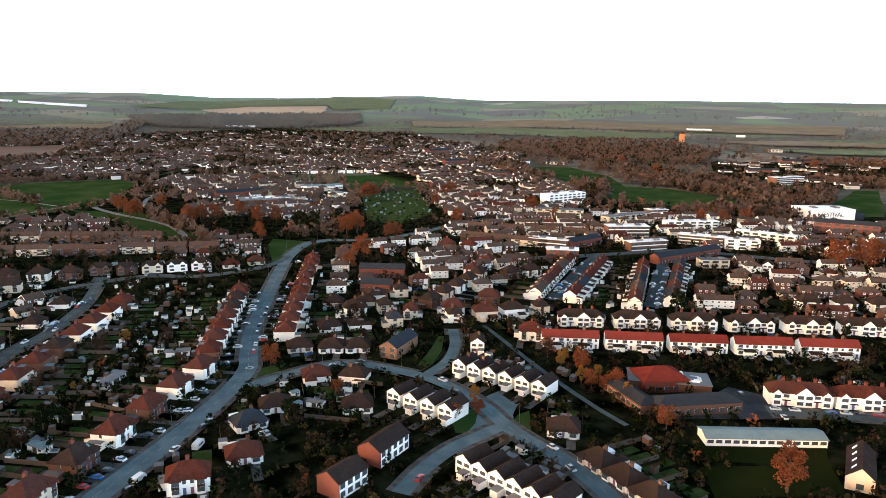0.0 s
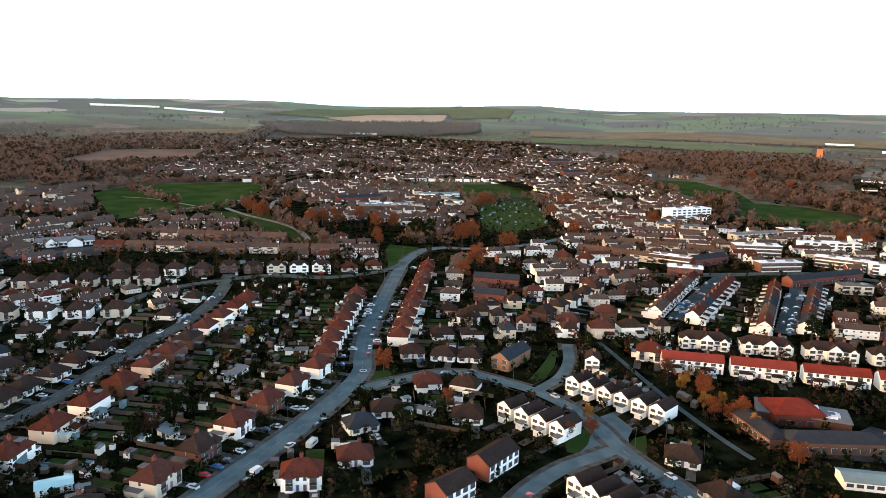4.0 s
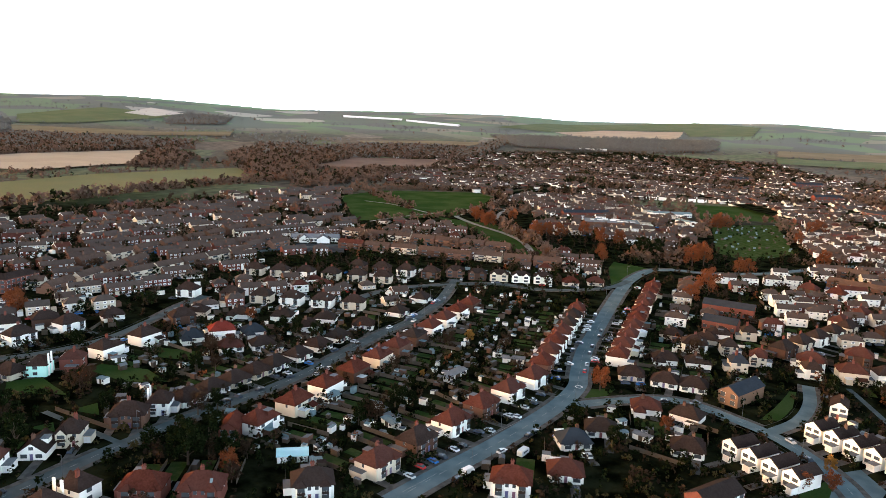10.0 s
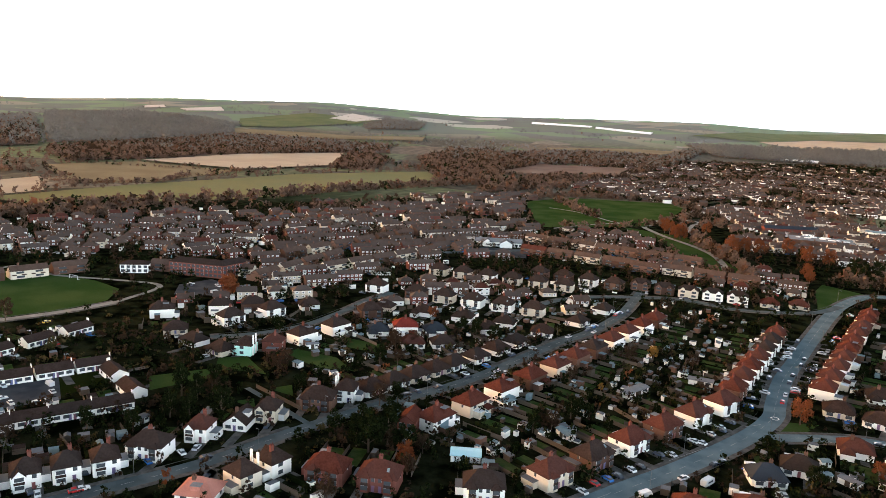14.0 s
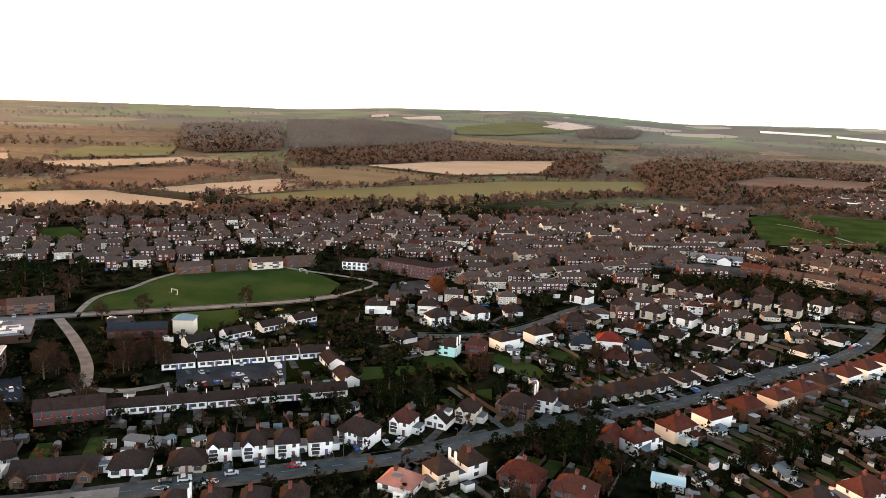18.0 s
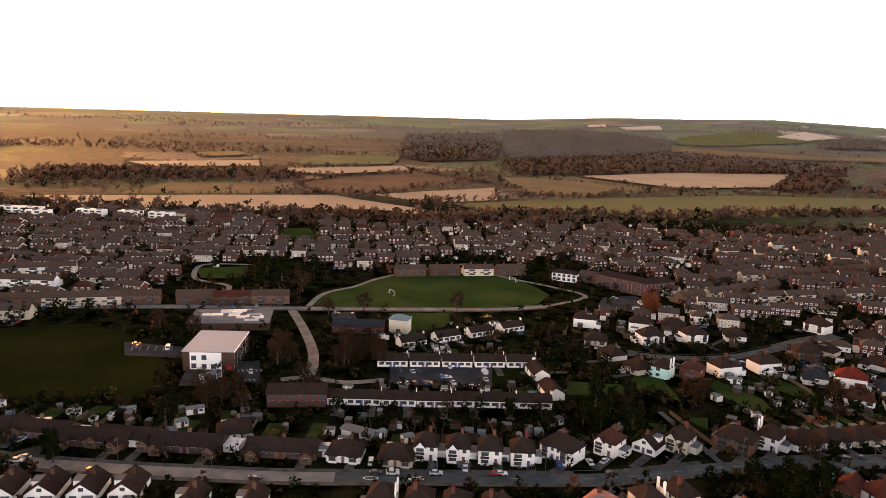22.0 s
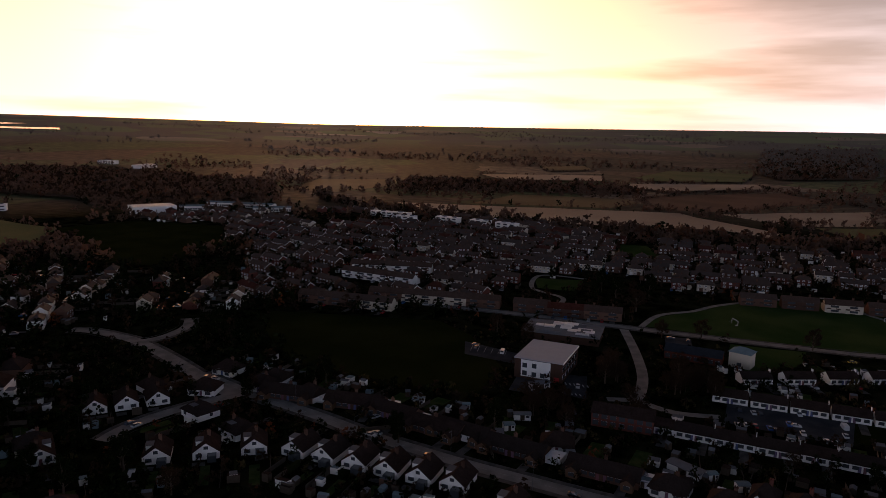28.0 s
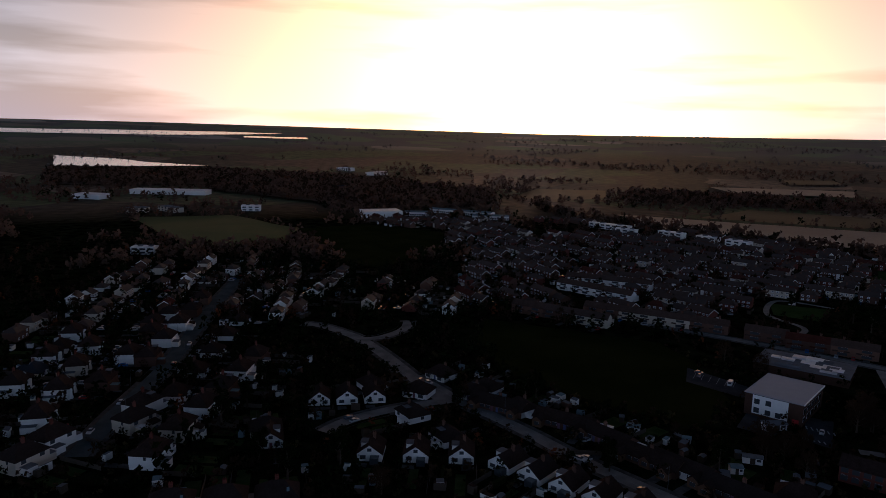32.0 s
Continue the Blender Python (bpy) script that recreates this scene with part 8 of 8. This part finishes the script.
tree("dark", -134, 366, 7)
tree("bare", -208, 285, 8)
tree("bare", -109, 361, 9)
tree("dark", -100, 347, 8)
tree("dark", -204, 234, 7)
tree("bare", -205, 239, 7)
tree("dark", -179, 210, 8)
tree("dark", -96, 234, 8)
tree("bare", -284, 137, 8)
tree("dark", -337, 163, 8)
tree("dark", -308, 220, 8)
tree("dark", -264, 247, 9)
tree("bare", -282, 198, 9)
tree("dark", -255, 146, 7)
tree("bare", -251, 153, 6)
tree("dark", -178, 188, 8)
tree("bare", -176, 196, 7)
tree("bare", -343, -10, 11)
tree("bare", -335, -4, 12)
tree("bare", -335, 3, 11)
tree("bare", -339, 7, 10)
tree("bare", -331, -6, 9)
tree("bare", -331, -14, 9)
tree("dark", -254, 68, 9)
tree("dark", -278, 93, 11)
tree("dark", -272, 97, 9)
tree("bare", -274, 104, 9)
tree("dark", -283, 18, 7)
tree("dark", -266, 56, 8)
tree("bare", -269, 32, 7)
tree("bare", -287, -21, 10)
tree("bare", -304, -26, 11)
tree("dark", -268, 180, 8)
tree("bare", -264, 187, 9)
tree("bare", -229, 154, 9)
tree("dark", -228, 162, 8)
tree("bare", -212, 139, 10)
tree("bare", -198, 137, 10)
tree("dark", -190, 139, 9)
tree("bare", -187, 144, 8)
tree("bare", -289, 202, 8)
tree("bare", -283, 210, 7)

count = 0
while count < 34:
    p = (G.uniform(-330, -130), G.uniform(-430, -190))
    if not is_taken(*p, 6, 6) and road_gap(*p) > 4:
        tree(G.choice(("dark", "dark", "dark", "bare")), *p, G.uniform(7, 12))
    count += 1

count = 0
for x, y, deg, kind in list(HOUSES):
    if math.hypot(x, y) < 400 and G.random() < 0.5 and count < 150:
        w, d = FOOT[kind]
        p = local(x, y, deg, G.uniform(-w, w), d / 2 + G.uniform(8, 22))
        if not is_taken(*p, 4, 4) and road_gap(*p) > 4:
            tree(G.choice(("dark", "dark", "bare", "bare", "yellow" if y > 60 else "bare", "dark")), *p, G.uniform(4, 9))
            count += 1


def scatter(name, base, spots, mat, label, category):
    """Many copies of a few leaf clouds in one mesh; spots: rows of x, y, z, turn, size."""
    vs, fs, k = [], [], 0
    spots = np.array(spots)
    which = T.integers(0, len(base), len(spots))
    for b, (v, f) in enumerate(base):
        S = spots[which == b]
        if not len(S):
            continue
        c, s = np.cos(S[:, 3]), np.sin(S[:, 3])
        P = v[None] * S[:, 4, None, None] * np.stack([np.ones(len(S)), T.uniform(0.7, 1.3, len(S)), T.uniform(0.75, 1.25, len(S))], 1)[:, None]
        X = P[..., 0] * c[:, None] - P[..., 1] * s[:, None] + S[:, 0, None]
        Y = P[..., 0] * s[:, None] + P[..., 1] * c[:, None] + S[:, 1, None]
        vs.append(np.stack([X, Y, P[..., 2] + S[:, 2, None]], -1).reshape(-1, 3))
        fs.append((f[None] + (np.arange(len(S)) * len(v))[:, None, None]).reshape(-1, 3) + k)
        k += len(vs[-1])
    V, F = np.concatenate(vs), np.concatenate(fs)
    me = bpy.data.meshes.new(name)
    me.vertices.add(len(V))
    me.vertices.foreach_set("co", V.ravel())
    me.loops.add(3 * len(F))
    me.loops.foreach_set("vertex_index", F.ravel())
    me.polygons.add(len(F))
    me.polygons.foreach_set("loop_start", np.arange(len(F)) * 3)
    me.materials.append(MAT[mat])
    me.update(calc_edges=True)
    tagged(new(name, me), label, category, kind="stuff")


# shrubs and hedges of the gardens
shrub = [leaf_cloud(30, [(0, 0, 0.8, 0.9), (0.6, 0.2, 0.6, 0.6), (-0.5, 0.4, 0.7, 0.6)], 0.40) for _ in range(4)]
small = [leaf_cloud(30, crown_lobes(1.0, 0.42, 0.12, 5), 0.13) for _ in range(5)]
lots = {"leaf_dark": [], "leaf_brown": [], "leaf_olive": []}
garden_trees = {"leaf_dark": [], "leaf_brown": [], "leaf_orange": []}
for n_try in range(46000):
    a, r = T.uniform(-0.65, 2.95), (math.sqrt(T.uniform(110**2, 760**2)) if n_try % 2 else math.sqrt(T.uniform(115**2, 400**2)))
    x, y = -r * math.sin(a), r * math.cos(a)
    if is_taken(x, y) or road_gap(x, y) < 2.2 or noise.noise((x / 14, y / 14, 2)) < -0.22:
        continue
    if r < 430 and T.random() < 0.66:
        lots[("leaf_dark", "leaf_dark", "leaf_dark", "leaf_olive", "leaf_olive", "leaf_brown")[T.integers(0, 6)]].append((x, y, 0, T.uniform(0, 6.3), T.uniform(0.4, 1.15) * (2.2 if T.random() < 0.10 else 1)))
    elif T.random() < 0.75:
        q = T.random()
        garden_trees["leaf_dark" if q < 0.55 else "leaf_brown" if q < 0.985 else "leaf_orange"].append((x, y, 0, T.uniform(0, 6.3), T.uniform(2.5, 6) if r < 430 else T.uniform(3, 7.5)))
for _ in range(900):
    x, y = T.uniform(-420, -110), T.uniform(-480, -150)
    if not is_taken(x, y) and road_gap(x, y) > 3:
        garden_trees["leaf_dark" if T.random() < 0.8 else "leaf_brown"].append((x, y, 0, T.uniform(0, 6.3), T.uniform(5, 10)))
for k, s in lots.items():
    scatter("shrubs", shrub, s, k, {"leaf_dark": "dark garden shrubs and hedges", "leaf_brown": "bare brown garden shrubs", "leaf_olive": "olive-green winter shrubs in the gardens"}[k], "shrub")
for k, s in garden_trees.items():
    scatter("garden_trees", small, s, k, {"leaf_dark": "dark evergreen trees in distant gardens", "leaf_brown": "bare brown trees in distant gardens", "leaf_orange": "orange autumn trees in distant gardens"}[k], "trees")

# woods, hedgerows and copses of the plain and the downs
far_tree = [leaf_cloud(18, crown_lobes(1.0, 0.48, 0.1, 4), 0.22) for _ in range(6)]
woods = {"wood_hill": [], "wood_far": [], "leaf_dark": [], "leaf_brown": [], "leaf_russet": []}
FIELDS = [p for k in OPEN_KINDS[6:] for p in AREAS[k]]
URBAN = [p for k in AREAS if k.startswith("urban") for p in AREAS[k]]
for _ in range(30000):
    a, r = T.uniform(-0.62, 2.95), 620 * (4300 / 620) ** T.random()
    x, y = -r * math.sin(a), r * math.cos(a)
    dens = noise.noise((x / 260, y / 260, 5)) + 0.45 * noise.noise((x / 90, y / 90, 9)) + (0.2 if r < 1400 else 0.05)
    if r > 1700:
        dens = noise.noise((x / 480, y / 480, 5)) + 0.5 * noise.noise((x / 140, y / 140, 9)) - 0.08
    town = any(inside((x, y), p) for p in URBAN)
    if town:
        dens = 0.15 if T.random() < 0.5 else -1
    if x > -300 and y > 1100 and not town:
        dens += 0.16
    if dens < 0.08 or any(inside((x, y), p) for p in FIELDS) or (r < 1450 and is_taken(x, y)):
        continue
    q = T.random()
    warm = 0.05 if town else 0.16 if r < 1700 and a < 1.0 else 0.05
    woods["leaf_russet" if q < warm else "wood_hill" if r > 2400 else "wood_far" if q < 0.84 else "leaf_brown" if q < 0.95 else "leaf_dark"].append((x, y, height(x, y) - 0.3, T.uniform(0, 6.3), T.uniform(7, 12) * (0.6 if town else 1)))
for poly in AREAS["wood"]:
    xs, ys = [p[0] for p in poly], [p[1] for p in poly]
    mid = math.hypot(sum(xs) / len(xs), sum(ys) / len(ys))
    step = 7.0 if mid < 1300 else 9.5 if mid < 2200 else 14.0 if mid < 3300 else 19.0
    for gx in np.arange(min(xs), max(xs), step):
        for gy in np.arange(min(ys), max(ys), step):
            x, y = gx + T.uniform(-0.5, 0.5) * step, gy + T.uniform(-0.5, 0.5) * step
            edge = min(14, mid / 90) * Vector((noise.noise((x / 30, y / 30, 1)), noise.noise((x / 30, y / 30, 8)))) * 2
            if not inside((x + edge.x, y + edge.y), poly) or noise.noise((x / 55, y / 55, 4)) < -0.33 or (mid < 1300 and is_taken(x, y)) or any(inside((x, y), p) for p in FIELDS):
                continue
            q, east = T.random(), x > -250 and mid < 2300
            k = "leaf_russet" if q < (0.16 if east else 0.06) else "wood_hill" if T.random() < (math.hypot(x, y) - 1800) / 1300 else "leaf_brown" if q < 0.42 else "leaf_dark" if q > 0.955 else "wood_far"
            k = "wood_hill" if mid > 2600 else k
            woods[k].append((x, y, height(x, y) - 0.4, T.uniform(0, 6.3), T.uniform(0.85, 1.3) * (10.5 if mid < 2200 else 13)))
for key in ("urbanA", "urbanN", "urbanE", "urbanB", "urbanC", "urbanD", "urbanH", "urbanK", "urbanO", "urbanU", "urbanV", "urbanW", "urbanX"):
    for poly in AREAS[key]:
        xs, ys = [p[0] for p in poly], [p[1] for p in poly]
        for _ in range(int((max(xs) - min(xs)) * (max(ys) - min(ys)) / (110 if key == "urbanA" else 260))):
            x, y = T.uniform(min(xs), max(xs)), T.uniform(min(ys), max(ys))
            grove = math.hypot(x, y) > 800 and noise.noise((x / 120, y / 120, 3)) > 0.17
            if inside((x, y), poly) and (grove or noise.noise((x / 70, y / 70, 6)) > -0.05) and not is_taken(x, y):
                q = T.random()
                woods["leaf_brown" if q < 0.45 else "wood_far" if q < 0.75 else "leaf_dark" if q < 0.94 else "leaf_russet"].append((x, y, height(x, y) - 0.2, T.uniform(0, 6.3), T.uniform(6, 11) if grove else T.uniform(3.5, 8)))
for h, wide, pts in BELTS:
    for a, b in zip(smooth_line(pts), smooth_line(pts)[1:]):
        for _ in range(max(1, int((b - a).length * wide / 24))):
            p = a.lerp(b, T.random())
            x, y = p.x + T.normal() * wide * 0.4, p.y + T.normal() * wide * 0.4
            q = T.random()
            woods["leaf_brown" if q < 0.2 else "leaf_dark" if q > 0.94 else "leaf_russet" if q > 0.84 else "wood_far"].append((x, y, height(x, y) - 0.3, T.uniform(0, 6.3), h * T.uniform(0.65, 1.2)))
for poly in FIELDS[: len(FIELDS)]:
    for (ax, ay), (bx, by) in zip(poly, poly[1:] + poly[:1]):
        n = int(math.hypot(bx - ax, by - ay) / 11)
        for k in range(n):
            u = (k + T.uniform(-0.4, 0.4)) / n
            x, y = ax + (bx - ax) * u + T.normal() * 2, ay + (by - ay) * u + T.normal() * 2
            if T.random() < 0.75:
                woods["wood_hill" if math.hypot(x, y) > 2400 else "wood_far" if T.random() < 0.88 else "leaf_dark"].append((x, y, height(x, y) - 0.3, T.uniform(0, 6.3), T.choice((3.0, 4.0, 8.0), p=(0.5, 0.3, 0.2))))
for k, s in woods.items():
    scatter("woodland", far_tree, s, k, {"wood_hill": "woods and hedges of the distant downs, coloured grey-brown for haze", "wood_far": "brown leafless woods and hedgerows of the plain", "leaf_dark": "dark evergreens in the far woods", "leaf_brown": "brown winter woods on the plain", "leaf_russet": "russet autumn trees at the edge of town"}[k], "woods")

# ---- road furniture and the playing field ----
def make_lamp():
    bm = bmesh.new()
    bmesh.ops.create_cone(bm, cap_ends=True, segments=8, radius1=0.09, radius2=0.05, depth=8.0, matrix=pose(0, 0, 4.0))
    box(bm, 0, 1.4, -0.04, 0.04, 7.9, 8.0)
    ob = tagged(put(bm, "street_lamp", "metal_grey"), "grey steel street lamp column beside the road", "street lamp", "street lamps")
    part("lantern", box(bmesh.new(), 0.9, 1.6, -0.12, 0.12, 7.78, 7.9), "roof_felt", ob)
    return ob


for nm, w, pts in ROADS:
    if nm in ("main", "second", "close", "secondsw", "westroad"):
        line, run, side = smooth_line(pts), 0.0, 1
        for a, b in zip(line, line[1:]):
            run += (b - a).length
            if run > 34:
                run, side = 0.0, -side
                d = (b - a).normalized()
                p = a + Vector((-d.y, d.x)) * side * (w / 2 + 1.6)
                copy_of("lamp", make_lamp, pose(p.x, p.y, 0.1, 0, 0, math.degrees(math.atan2(d.y, d.x)) + (-90 if side > 0 else 90)))


def ring(x, y, r0, r1, z, stretch=1.0, deg=0.0):
    bm = bmesh.new()
    vs = []
    for k in range(24):
        a = 2 * math.pi * k / 24
        for r in (r0, r1):
            vs.append(bm.verts.new((*local(x, y, deg, r * stretch * math.cos(a), r * math.sin(a)), z)))
    for k in range(24):
        i, j = 2 * k, 2 * ((k + 1) % 24)
        bm.faces.new((vs[i], vs[i + 1], vs[j + 1], vs[j]))
    tagged(put(bm, "road_marking", "paint_white"), "white painted ring on the tarmac", "road marking", kind="structure")


def stripe(x0, y0, x1, y1, wide=0.22):
    bm = bmesh.new()
    ribbon(bm, [Vector((x0, y0)), Vector((x1, y1))], wide / 2, -wide / 2, 0.245)
    tagged(put(bm, "road_marking", "paint_worn"), "worn white painted line on the tarmac", "road marking", kind="structure")


ring(-133.5, 280.8, 1.3, 1.7, 0.24, 1.0)
ring(-221.6, 17.8, 0.9, 1.15, 0.24, 2.2, 85)
ring(-220.8, 17.6, 0.9, 1.15, 0.24, 2.2, 85)
ring(-221.6, 3.4, 0.9, 1.15, 0.24, 2.2, 85)
stripe(-122.3, 246.1, -125.9, 263.3, 0.2)
stripe(-135.9, 262.5, -133.6, 270.0, 0.18)
stripe(-115.0, 276.8, -107.7, 277.8, 0.15)
stripe(-133.9, 161.3, -133.0, 177.3, 0.12)
stripe(-135.7, 211.6, -134.1, 233.4, 0.12)
stripe(-353.3, -111.7, -344.9, -110.0, 0.2)
stripe(-353.4, -108.0, -345.0, -106.4, 0.2)
stripe(-353.5, -104.4, -345.0, -102.9, 0.2)
stripe(-353.6, -100.7, -345.1, -99.3, 0.2)
stripe(-353.6, -97.0, -345.2, -95.7, 0.2)
stripe(-353.7, -93.4, -345.2, -92.1, 0.2)
stripe(-320.2, -56.5, -317.4, -55.3, 0.5)
stripe(-320.2, -54.6, -317.4, -53.3, 0.5)
stripe(-320.3, -52.6, -317.4, -51.4, 0.5)
stripe(-320.3, -50.7, -317.4, -49.4, 0.5)
stripe(-320.3, -48.7, -317.5, -47.5, 0.5)
stripe(-320.3, -46.7, -317.5, -45.5, 0.5)
stripe(-308.4, -55.2, -306.4, -54.2, 0.5)
stripe(-308.4, -53.4, -306.4, -52.3, 0.5)
stripe(-308.5, -51.5, -306.5, -50.4, 0.5)
stripe(-308.5, -49.6, -306.5, -48.5, 0.5)
stripe(-308.5, -47.7, -306.5, -46.6, 0.5)


def make_goal():
    bm = bmesh.new()
    for x0, x1, z0, z1 in ((-3.7, -3.55, 0, 2.5), (3.55, 3.7, 0, 2.5), (-3.55, 3.55, 2.35, 2.5)):
        box(bm, x0, x1, -0.08, 0.08, z0, z1)
    bmesh.ops.remove_doubles(bm, verts=bm.verts, dist=0.001)
    ob = tagged(put(bm, "football_goal", "frame_white"), "white football goal frame on the grass", "goal", "goals of the pitch")
    for s in (-1, 1):
        part("stay", box(bmesh.new(), s * 3.62 - 0.05, s * 3.62 + 0.05, 0.08, 1.6, 0.0, 0.1), "frame_white", ob)
    return ob


copy_of("goal", make_goal, pose(-461.4, 14.2, 0.1, 0, 0, 207))
copy_of("goal", make_goal, pose(-504.5, 100.5, 0.1, 0, 0, 387))
